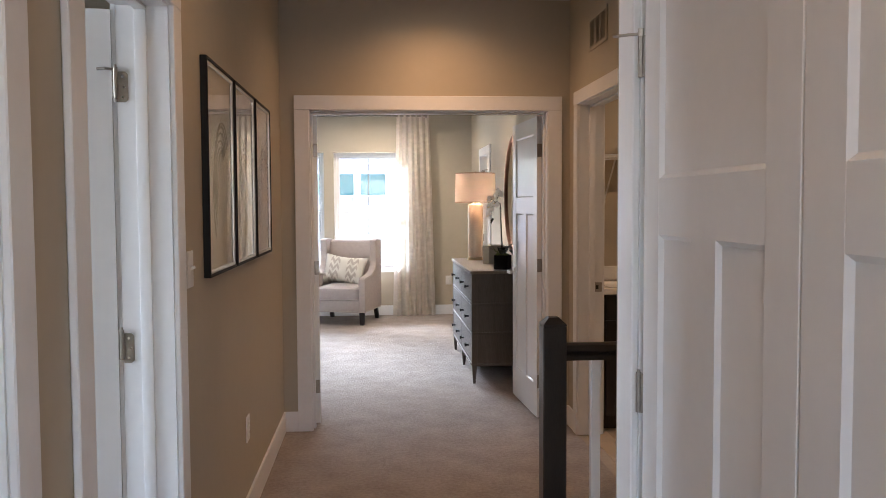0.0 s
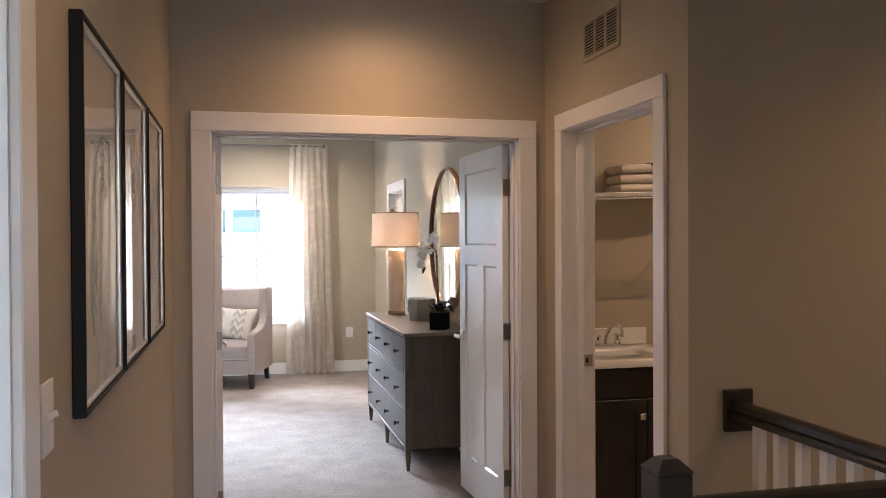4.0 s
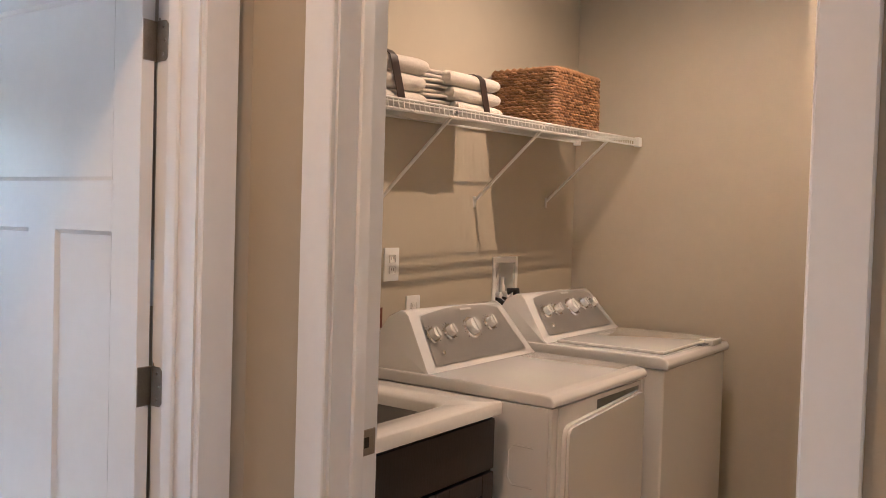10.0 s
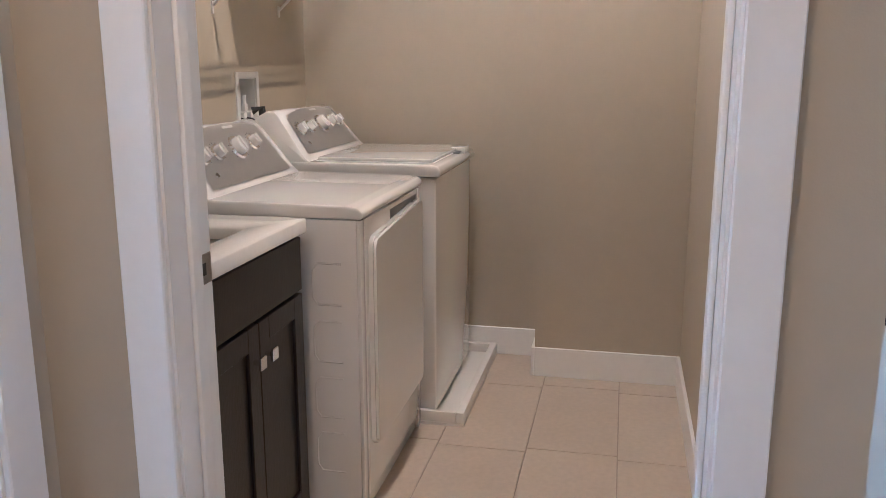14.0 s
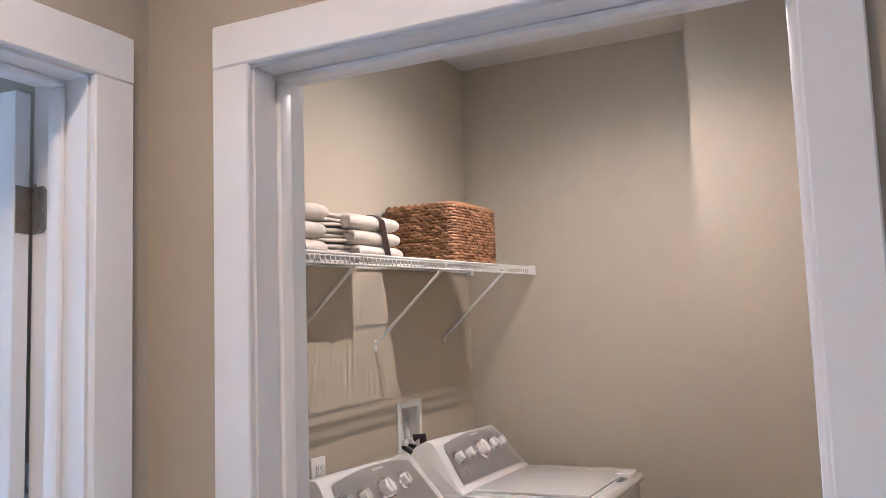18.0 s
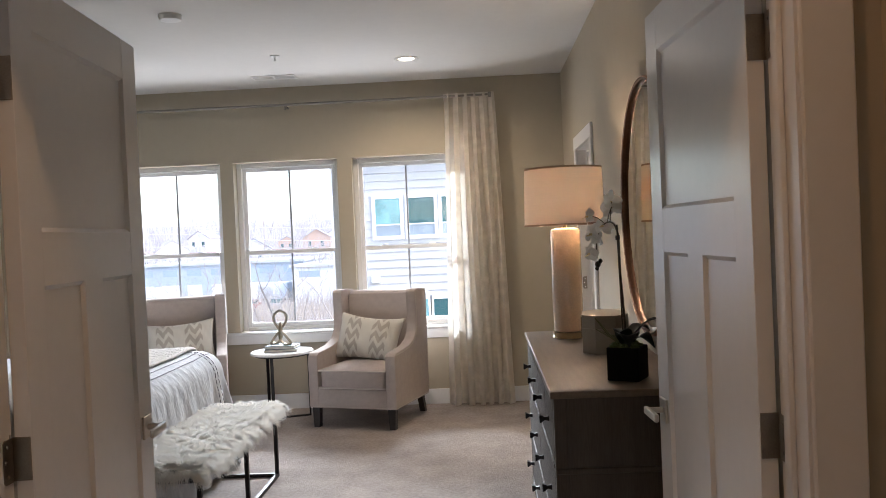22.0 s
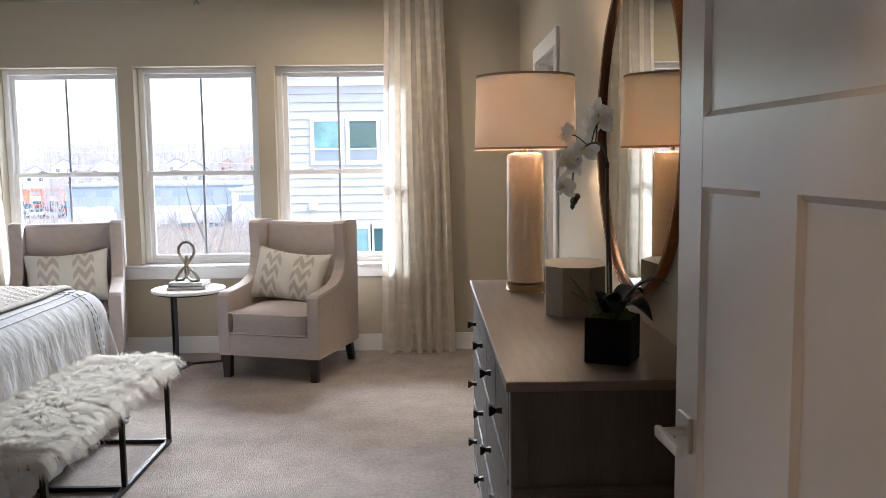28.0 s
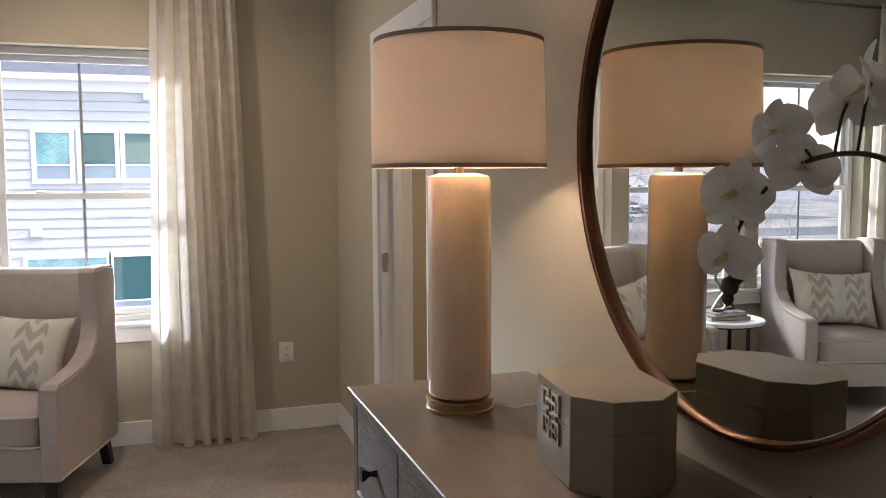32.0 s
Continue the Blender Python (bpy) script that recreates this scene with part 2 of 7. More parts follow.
PIPING = mat("piping", (0.62, 0.56, 0.52), 0.9, bump=0.2, bscale=500, bdist=0.002)
LINEN = mat("white_linen", (0.52, 0.525, 0.54), 0.95, var=0.04, scale=9, bump=0.25, bscale=300, bdist=0.003, spec=0.1)
DUVET = mat("crinkled_white_cotton", (0.53, 0.535, 0.55), 0.95, var=0.05, scale=9, bump=0.55, bscale=13, stretch=(0.9, 1.5, 0.6), bdist=0.02, spec=0.1)
KNIT = mat("cream_knit", (0.58, 0.545, 0.50), 0.95, var=0.10, scale=40, bump=0.9, bscale=90, bdist=0.012, spec=0.1)
FUR = thin_cloth("white_fur", (0.95, 0.93, 0.90), 0.5, 0.7)
_n = FUR.node_tree
_g = _n.nodes.new("ShaderNodeNewGeometry")
_r = _n.nodes.new("ShaderNodeValToRGB")
_r.color_ramp.elements[0].color, _r.color_ramp.elements[1].color = (0.64, 0.60, 0.53, 1), (0.87, 0.85, 0.80, 1)
_n.links.new(_g.outputs["Random Per Island"], _r.inputs[0])
_n.links.new(_r.outputs[0], _n.nodes["Principled BSDF"].inputs["Base Color"])
MARBLE = mat("white_marble", (0.80, 0.79, 0.78), 0.18, var=0.06, scale=5, detail=8)
CERAMIC = mat("cream_ceramic", (0.82, 0.61, 0.43), 0.16, var=0.07, scale=14, bump=0.35, bscale=30, bdist=0.005, coat=0.4)
BRASS = mat("aged_brass", (0.46, 0.34, 0.19), 0.30, 1.0, var=0.1, scale=20)
BRONZE = mat("dark_bronze", (0.13, 0.062, 0.034), 0.34, 0.7, var=0.2, scale=14)
COPPER = mat("copper_edge", (0.55, 0.26, 0.12), 0.32, 0.8, var=0.2, scale=14)
MIRROR = mat("mirror_glass", (0.62, 0.62, 0.58), 0.0, 1.0)
APPLIANCE = mat("white_enamel", (0.80, 0.79, 0.77), 0.20, coat=0.9)
APPLGREY = mat("silver_panel", (0.54, 0.52, 0.49), 0.42, 0.1, var=0.03, scale=20)
COUNTER = mat("cultured_marble", (0.80, 0.78, 0.74), 0.2, var=0.03, scale=8, coat=0.3)
WIRE = mat("white_coated_wire", (0.80, 0.79, 0.76), 0.35)
TOWEL = mat("oatmeal_towel", (0.72, 0.66, 0.58), 1.0, var=0.08, scale=20, bump=0.8, bscale=420, bdist=0.004, spec=0.05)
RIBBON = mat("brown_ribbon", (0.035, 0.020, 0.016), 0.4)
WICKER = mat("seagrass_wicker", (0.27, 0.12, 0.045), 0.5, bump=0.4, bscale=120)
_n = WICKER.node_tree
_g = _n.nodes.new("ShaderNodeNewGeometry")
_r = _n.nodes.new("ShaderNodeValToRGB")
_r.color_ramp.elements[0].color, _r.color_ramp.elements[1].color = (0.13, 0.055, 0.02, 1), (0.49, 0.268, 0.118, 1)
_n.links.new(_g.outputs["Random Per Island"], _r.inputs[0])
_n.links.new(_r.outputs[0], _n.nodes["Principled BSDF"].inputs["Base Color"])
BLACKPOT = mat("black_pot", (0.008, 0.008, 0.008), 0.75, spec=0.15)
LEAF = mat("orchid_leaf", (0.018, 0.028, 0.014), 0.35, var=0.25, scale=12)
MOSS = mat("moss", (0.10, 0.13, 0.03), 0.9, var=0.4, scale=60, bump=0.8, bscale=200)
PETAL = thin_cloth("orchid_petal", (0.94, 0.93, 0.90), 0.55, 0.6)
STEM = mat("orchid_stem", (0.050, 0.040, 0.022), 0.5, var=0.2, scale=20)
SHADE = thin_cloth("lamp_shade_linen", (0.83, 0.745, 0.67), 0.27)
CURTAIN = thin_cloth("sheer_curtain", (0.85, 0.80, 0.72), 0.42, pattern=True)
BOXGREY = mat("taupe_lacquer_box", (0.36, 0.315, 0.245), 0.45, var=0.05, scale=20)
NEWEL = mat("dark_stained_rail", (0.020, 0.017, 0.015), 0.30, var=0.3, scale=5, stretch=(8, 8, 1), bump=0.05, bscale=30)
VINYL = mat("window_vinyl", (0.80, 0.80, 0.79), 0.35)
PANE = glass_mat("window_glass")
PICGLASS = glass_mat("picture_glass")
SILVER = mat("champagne_silver", (0.58, 0.54, 0.48), 0.3, 0.9, var=0.08, scale=30)
PAPER = mat("art_paper", (0.78, 0.75, 0.68), 0.8, var=0.05, scale=8)
INK = mat("grey_ink", (0.30, 0.28, 0.25), 0.8)
BOOKGREY = mat("grey_book_cloth", (0.09, 0.10, 0.115), 0.7, var=0.1, scale=30)


# ---- mesh helpers ----
def box(x0, x1, y0, y1, z0, z1, bev=0.0, seg=1):
    bm = bmesh.new()
    bmesh.ops.create_cube(bm, size=1)
    for v in bm.verts:
        v.co = Vector(((x0 + x1) / 2 + v.co.x * (x1 - x0), (y0 + y1) / 2 + v.co.y * (y1 - y0), (z0 + z1) / 2 + v.co.z * (z1 - z0)))
    if bev:
        bmesh.ops.bevel(bm, geom=bm.edges[:], offset=bev, segments=seg, affect="EDGES", profile=0.5)
    return bm


def join(*bms):
    out = bmesh.new()
    for b in bms:
        me = bpy.data.meshes.new("tmp")
        b.to_mesh(me)
        out.from_mesh(me)
        bpy.data.meshes.remove(me)
        b.free()
    return out


def moved(bm, m):
    bmesh.ops.transform(bm, matrix=m, verts=bm.verts[:])
    return bm


def cyl(x, y, z0, z1, r0, r1=None, seg=20, bev=0.0):
    bm = bmesh.new()
    bmesh.ops.create_cone(bm, cap_ends=True, segments=seg, radius1=r0, radius2=r0 if r1 is None else r1, depth=z1 - z0)
    if bev:
        bmesh.ops.bevel(bm, geom=[e for e in bm.edges if abs(e.verts[0].co.z - e.verts[1].co.z) < 1e-6], offset=bev, segments=2, affect="EDGES", profile=0.5)
    return moved(bm, pose(x, y, (z0 + z1) / 2))


def lathe(profile, seg=40, closed=False):
    """Surface of revolution about z from (r, z) pairs."""
    bm = bmesh.new()
    rings = []
    for r, z in profile:
        rings.append([bm.verts.new((r * math.cos(2 * math.pi * i / seg), r * math.sin(2 * math.pi * i / seg), z)) for i in range(seg)])
    pairs = list(zip(rings, rings[1:])) + ([(rings[-1], rings[0])] if closed else [])
    for a, b in pairs:
        for i in range(seg):
            bm.faces.new((a[i], a[(i + 1) % seg], b[(i + 1) % seg], b[i]))
    bmesh.ops.remove_doubles(bm, verts=bm.verts[:], dist=1e-6)
    return bm


def tube(points, r, seg=8, closed=False, taper=None):
    """Round bar along a line of points."""
    pts = [Vector(p) for p in points]
    bm = bmesh.new()
    rings = []
    n = len(pts)
    side = None
    for i, p in enumerate(pts):
        a = pts[(i - 1) % n] if (closed or i) else p
        b = pts[(i + 1) % n] if (closed or i < n - 1) else p
        d = (b - a).normalized()
        if side is None:
            side = d.orthogonal().normalized()
        side = (side - d * side.dot(d)).normalized()
        up = d.cross(side)
        rr = r if taper is None else r + (taper - r) * i / max(1, n - 1)
        rings.append([bm.verts.new(p + (side * math.cos(2 * math.pi * k / seg) + up * math.sin(2 * math.pi * k / seg)) * rr) for k in range(seg)])
    for i in range(n if closed else n - 1):
        a, b = rings[i], rings[(i + 1) % n]
        for k in range(seg):
            bm.faces.new((a[k], a[(k + 1) % seg], b[(k + 1) % seg], b[k]))
    if not closed:
        bm.faces.new(rings[0][::-1])
        bm.faces.new(rings[-1])
    return bm


def prism(outline, d0, d1, axis="x"):
    """Solid from a 2D outline, pushed along an axis; outline is (y,z) for x, (x,z) for y, (x,y) for z."""
    bm = bmesh.new()
    put = {"x": lambda a, b, d: (d, a, b), "y": lambda a, b, d: (a, d, b), "z": lambda a, b, d: (a, b, d)}[axis]
    lo = [bm.verts.new(put(a, b, d0)) for a, b in outline]
    hi = [bm.verts.new(put(a, b, d1)) for a, b in outline]
    n = len(outline)
    bm.faces.new(lo)
    bm.faces.new(hi[::-1])
    for i in range(n):
        bm.faces.new((lo[i], hi[i], hi[(i + 1) % n], lo[(i + 1) % n]))
    bmesh.ops.recalc_face_normals(bm, faces=bm.faces[:])
    return bm


def mesh_object(name, bm, material, smooth=35):
    me = bpy.data.meshes.new(name)
    bm.normal_update()
    bm.to_mesh(me)
    bm.free()
    me.materials.append(material)
    if smooth:
        me.shade_smooth()
        me.set_sharp_from_angle(angle=radians(smooth))
    return new(name, me)


def part(name, bm, material, parent, label="", smooth=35):
    ob = mesh_object(name, bm, material, smooth)
    ob.parent = parent
    if label:
        tagged(ob, label)
    return ob


def thing(name, label, category, m=None, group="", kind=""):
    ob = new(name)
    ob.empty_display_size = 0.1
    if m is not None:
        ob.matrix_world = m
    return tagged(ob, label, category, group, kind)


def fixed(name, bm, material, label, category, smooth=35):
    return tagged(mesh_object(name, bm, material, smooth), label, category, kind="structure")


def wall_boxes(axis, c0, c1, a0, a1, z0, z1, openings=()):
    """Boxes of a wall between c0 and c1 across, a0..a1 along; openings (b0, b1, lo, hi) along and up."""
    out = []

    def put(b0, b1, lo, hi):
        if b1 - b0 > 1e-4 and hi - lo > 1e-4:
            out.append(box(c0, c1, b0, b1, lo, hi) if axis == "y" else box(b0, b1, c0, c1, lo, hi))
    at = a0
    for b0, b1, lo, hi in sorted(openings):
        put(at, b0, z0, z1)
        put(b0, b1, z0, lo)
        put(b0, b1, hi, z1)
        at = b1
    put(at, a1, z0, z1)
    return join(*out)

# ---- setting: walls, floors, ceilings ----
LX, RX, RB = -0.962, 0.924, 0.932
WINDOWS = [(-2.98, -2.075), (-1.96, -1.04), (-0.912, 0.008)]
WIN_LO, WIN_HI, WIN_Y = 0.685, 2.178, 5.768
J = 0.018
fixed("wall_hall_left", wall_boxes("y", LX - 0.15, LX, -7.0, 0, -0.2, 3.0, [(-3.665 - J, -2.90 + J, -0.2, 2.063 + J), (-4.82 - J, -4.06 + J, -0.2, 2.063 + J)]), WALL, "greige painted hallway wall", "wall")
fixed("wall_bedroom_entry", wall_boxes("x", 0, 0.135, -4.05, 1.07, -0.2, 3.0, [(-0.772 - J, 0.772 + J, -0.2, 2.078 + J)]), WALL, "greige painted wall with wide double doorway", "wall")
fixed("wall_hall_right", wall_boxes("y", RX, 1.07, -1.452, 0, -0.2, 3.0, [(-1.213 - J, -0.272 + J, -0.2, 2.090 + J)]), WALL, "greige painted wall with laundry doorway", "wall")
fixed("wall_bedroom_right", wall_boxes("y", RB, 1.07, 0.135, 5.95, -0.2, 3.0, [(3.955 - J, 4.725 + J, -0.2, 2.05 + J)]), WALL, "greige painted bedroom wall", "wall")
fixed("wall_windows", wall_boxes("x", WIN_Y, 5.95, -3.93, RB, -0.2, 3.0, [(a, b, WIN_LO, WIN_HI) for a, b in WINDOWS]), WALL, "greige bedroom wall with three windows", "wall")
fixed("wall_bedroom_left", wall_boxes("y", -4.05, -3.93, 0.135, 5.95, -0.2, 3.0), WALL, "greige painted bedroom wall", "wall")
fixed("wall_laundry_back", wall_boxes("x", 0.405, 0.53, 1.07, 3.48, -0.2, 3.0, [(2.645, 2.803, 1.09, 1.285)]), WALL, "tan painted laundry wall", "wall")
fixed("wall_laundry_far", wall_boxes("y", 3.36, 3.48, -1.33, 0.405, -0.2, 3.0), WALL, "tan painted laundry wall", "wall")
fixed("wall_laundry_chase", box(3.105, 3.36, -1.33, -0.715, -0.1, 3.0), WALL, "tan painted boxed-out wall chase", "wall")
fixed("wall_stair_far", wall_boxes("x", -1.452, -1.33, 1.07, 3.6, -2.8, 3.0), WALL, "greige stairwell wall", "wall")
fixed("wall_stair_end", wall_boxes("y", 3.6, 3.72, -3.565, -1.33, -2.8, 3.0), WALL, "greige stairwell wall", "wall")
fixed("wall_stair_near", wall_boxes("x", -3.565, -3.45, 0.36, 3.6, -2.8, 3.0), WALL, "greige stairwell wall", "wall")
fixed("wall_closet", wall_boxes("y", 0.24, 0.36, -7.0, -3.45, -0.2, 3.0, [(-5.05 - J, -3.632 + J, -0.2, 2.063 + J)]), WALL, "greige hallway wall with closet doors", "wall")
# unseen window opening, added to let the hall-end lamp in
fixed("wall_hall_end", wall_boxes("x", -7.12, -7.0, -1.08, 1.2, -0.2, 3.0, [(-0.86, 0.14, 0.8, 2.2)]), WALL, "greige painted wall closing the hallway", "wall")
fixed("wall_closet_back", wall_boxes("y", 1.0, 1.1, -7.0, -3.565, -0.2, 3.0), WALL, "plain closet wall", "wall")
fixed("wall_side_room", join(wall_boxes("y", -3.62, -3.5, -4.6, -0.2, -0.2, 3.0, [(-4.45, -3.0, 0.7, 2.2)]), wall_boxes("x", -0.2, -0.1, -3.62, -1.077, -0.2, 3.0), wall_boxes("x", -4.7, -4.6, -3.62, -1.077, -0.2, 3.0)), WALL, "pale walls of the side room", "wall")
fixed("wall_dressing_room", join(wall_boxes("y", 2.55, 2.67, 3.3, 5.5, -0.2, 3.0), wall_boxes("x", 3.2, 3.3, 1.07, 2.67, -0.2, 3.0), wall_boxes("x", 5.5, 5.6, 1.07, 2.67, -0.2, 3.0)), WALL, "tan walls of the room beyond", "wall")
fixed("ceiling_hall", join(box(-1.077, 1.07, -7.0, 0.0, 2.80, 2.92), box(1.07, 3.6, -7.0, -1.452, 2.80, 2.92)), CEIL, "flat white painted ceiling", "ceiling")
fixed("ceiling_bedroom", box(-3.93, RB, 0.135, WIN_Y, 2.82, 2.94), CEIL, "flat white painted ceiling", "ceiling")
fixed("ceiling_laundry", box(1.07, 3.36, -1.33, 0.405, 2.86, 2.94), CEIL, "flat white painted ceiling", "ceiling")
fixed("ceiling_rooms_beyond", join(box(-3.5, -1.077, -4.6, -0.2, 2.8, 2.9), box(1.07, 2.55, 3.3, 5.5, 2.8, 2.9)), CEIL, "flat white painted ceiling", "ceiling")
fixed("floor_carpet", join(box(-3.5, 0.36, -7.0, 0.0, -0.1, 0.0), box(0.36, RX, -2.49, 0.0, -0.1, 0.0), box(RX, 1.16, -2.49, -1.452, -0.1, 0.0), box(-4.05, 1.07, 0.0, WIN_Y, -0.1, 0.0), box(1.07, 2.55, 3.3, 5.5, -0.1, 0.0)), CARPET, "beige cut-pile carpet", "carpet", 0)
fixed("floor_closet", box(0.36, 1.1, -7.0, -3.565, -0.1, 0.0), CARPET, "beige cut-pile carpet", "carpet", 0)
fixed("ceiling_lintel_fill", box(-4.05, 1.07, 5.95, 6.05, 2.9, 3.02), CEIL, "plain wall top", "wall")

# stairs going down beside the landing
stair = fixed("stairs", join(*[box(0.36 + 0.26 * i, 0.36 + 0.26 * (i + 1), -3.45, -2.49, -2.6, -0.18 * (i + 1)) for i in range(8)]), CARPET, "carpeted stairs going down", "stairs", 0)
fixed("stair_landing", join(box(2.44, 3.6, -3.45, -1.452, -2.8, -1.62), box(1.16, 2.44, -2.49, -1.452, -2.8, -1.9)), CARPET, "carpeted lower stair landing", "landing", 0)

# laundry floor: bed of grout, tiles are laid at the end of the file
fixed("floor_laundry", box(RX, 3.36, -1.33, 0.405, -0.1, -0.006), GROUT, "tan ceramic tile floor with grout joints", "floor")


def to_wall(x, y, rz):
    return pose(x, y, 0, 0, 0, rz)


def door_frame(name, m, b0, b1, top, depth, cw=0.108, back=True, stop_at=None, label="white painted flat door casing"):
    """Lining and casing of an opening in local coordinates: wall along x, front face y=0, back face y=depth."""
    f = thing(name, label, "door frame", m, kind="structure")
    part("jamb", box(b0 - J, b0, -0.001, depth + 0.001, 0, top), TRIM, f)
    part("jamb", box(b1, b1 + J, -0.001, depth + 0.001, 0, top), TRIM, f)
    part("head_jamb", box(b0 - J, b1 + J, -0.001, depth + 0.001, top, top + J), TRIM, f)
    faces = [(-0.018, -0.001)] + ([(depth + 0.001, depth + 0.018)] if back else [])
    for y0, y1 in faces:
        part("casing", box(b0 - cw, b0 - 0.005, y0, y1, 0, top + 0.005, 0.003), TRIM, f)
        part("casing", box(b1 + 0.005, b1 + cw, y0, y1, 0, top + 0.005, 0.003), TRIM, f)
        part("head_casing", box(b0 - cw, b1 + cw, y0 - (0.001 if y0 < 0 else 0), y1 + (0.001 if y0 > 0 else 0), top + 0.005, top + cw, 0.003), TRIM, f)
    if stop_at is not None:
        s0, s1 = stop_at, stop_at + 0.036
        part("stop", box(b0, b0 + 0.012, s0, s1, 0, top - 0.012, 0.004, 2), TRIM, f)
        part("stop", box(b1 - 0.012, b1, s0, s1, 0, top - 0.012, 0.004, 2), TRIM, f)
        part("head_stop", box(b0, b1, s0, s1, top - 0.012, top, 0.004, 2), TRIM, f)
    return f


door_frame("door_frame_1", to_wall(0, 0, 0), -0.772, 0.772, 2.078, 0.135, 0.098, stop_at=0.055)
door_frame("door_frame_2", to_wall(RX, 0, -90), 0.272, 1.213, 2.090, 0.146, 0.089, stop_at=0.062)
door_frame("door_frame_3", to_wall(LX, 0, 90), -3.665, -2.90, 2.063, 0.15, 0.1, stop_at=0.06)
door_frame("door_frame_4", to_wall(LX, 0, 90), -4.82, -4.06, 2.063, 0.15, 0.1, back=False)
door_frame("door_frame_5", to_wall(0.24, 0, -90), 3.632, 5.05, 2.063, 0.12, 0.117, back=False)
door_frame("door_frame_6", to_wall(RB, 0, -90), -4.725, -3.955, 2.05, 0.138, 0.1, stop_at=0.06)


def hinge(parent, s, z, door=True):
    """Butt hinge at the pivot: two plates and a knuckle."""
    h = part("hinge", join(cyl(0, 0.006, z - 0.045, z + 0.045, 0.0065, seg=12), cyl(0, 0.006, z + 0.045, z + 0.052, 0.004, seg=10)), HINGE, parent, "satin nickel butt hinge")
    part("hinge_leaf", box(s * 0.0095 - 0.0015, s * 0.0095 + 0.0015, -0.034, 0.004, z - 0.045, z + 0.045, 0.001), HINGE, h)
    return h


def lever(parent, x, y, side, s, z):
    """Square rose, shaft and flat lever; side is the face it stands on."""
    h = part("handle", box(x - 0.03, x + 0.03, min(y, y + side * 0.008), max(y, y + side * 0.008), z - 0.033, z + 0.033, 0.002), NICKEL, parent, "satin nickel lever handle with square rose")
    sh = cyl(0, 0, 0, 0.05, 0.009, seg=12)
    moved(sh, pose(x, y, z, 90 if side < 0 else -90))
    part("shaft", sh, NICKEL, h)
    a, b = sorted((x + s * 0.012, x - s * 0.105))
    c, d = sorted((y + side * 0.045, y + side * 0.058))
    part("lever", box(a, b, c, d, z - 0.011, z + 0.011, 0.004, 2), NICKEL, h)
    return h


def door_leaf(name, w, h, m, s, label, knob=True, hinges=(0.26, 1.057, 1.836), levers=(-1, 1)):
    """Three-panel shaker door; hinge edge on the local z axis, leaf towards s*x, faces at y=-0.035 and 0."""
    d = thing(name, label, "door", m, kind="structure")
    t, st, z0 = 0.035, 0.108, 0.012
    zr = [(z0, 0.235), (1.405, 1.522), (h - 0.112, h)]

    def bx(a, b, y0, y1, lo, hi, bev=0.0):
        a, b = sorted((s * a, s * b))
        return box(a, b, y0, y1, lo, hi, bev)
    part("stile", bx(0.011, st, -t, 0, z0, h, 0.0015), DOOR, d)
    part("stile", bx(w - st, w, -t, 0, z0, h, 0.0015), DOOR, d)
    for lo, hi in zr:
        part("rail", bx(st, w - st, -t + 0.0004, -0.0004, lo, hi), DOOR, d)
    mid = w / 2
    part("mullion", bx(mid - 0.055, mid + 0.055, -t + 0.0004, -0.0004, zr[0][1], zr[1][0]), DOOR, d)
    cells = [(st, w - st, zr[1][1], zr[2][0]), (st, mid - 0.055, zr[0][1], zr[1][0]), (mid + 0.055, w - st, zr[0][1], zr[1][0])]
    for a, b, lo, hi in cells:
        bm = bmesh.new()
        e, r = 0.010, 0.009
        for y, q in ((-t, 1), (0, -1)):
            o = [bm.verts.new((s * X, y + q * 0.0006, Z)) for X, Z in ((a, lo), (b, lo), (b, hi), (a, hi))]
            i = [bm.verts.new((s * X, y + q * r, Z)) for X, Z in ((a + e, lo + e), (b - e, lo + e), (b - e, hi - e), (a + e, hi - e))]
            bm.faces.new(i)
            for k in range(4):
                bm.faces.new((o[k], o[(k + 1) % 4], i[(k + 1) % 4], i[k]))
        bmesh.ops.recalc_face_normals(bm, faces=bm.faces[:])
        part("panel", bm, DOOR, d, smooth=0)
    for z in hinges:
        hinge(d, s, z)
    if knob:
        for side in levers:
            lever(d, s * (w - 0.062), -t if side < 0 else 0, side, s, 0.963)
    return d


door_leaf("door_1", 0.764, 2.066, pose(0.769, 0.137, 0, 0, 0, -86.8), -1, "white three-panel bedroom door standing open", levers=(-1, 1))
door_leaf("door_2", 0.764, 2.066, pose(-0.769, 0.137, 0, 0, 0, 94.2), 1, "white three-panel bedroom door standing open", levers=(-1, 1))
door_leaf("door_3", 0.757, 2.05, pose(LX - 0.152, -2.905, 0, 0, 0, -172), 1, "white three-panel side room door standing open", levers=())
door_leaf("door_4", 0.754, 2.05, pose(LX - 0.05, -4.064, 0, 0, 0, -90), 1, "white three-panel door, closed", levers=())
door_leaf("closet_door_1", 0.700, 2.05, pose(0.242, -3.638, 0, 0, 0, 90), -1, "white three-panel closet door, closed", knob=False, hinges=(0.26, 1.045, 1.795))
door_leaf("closet_door_2", 0.700, 2.05, pose(0.242, -5.044, 0, 0, 0, 90), 1, "white three-panel closet door, closed", knob=False, hinges=(0.26, 1.045, 1.795))


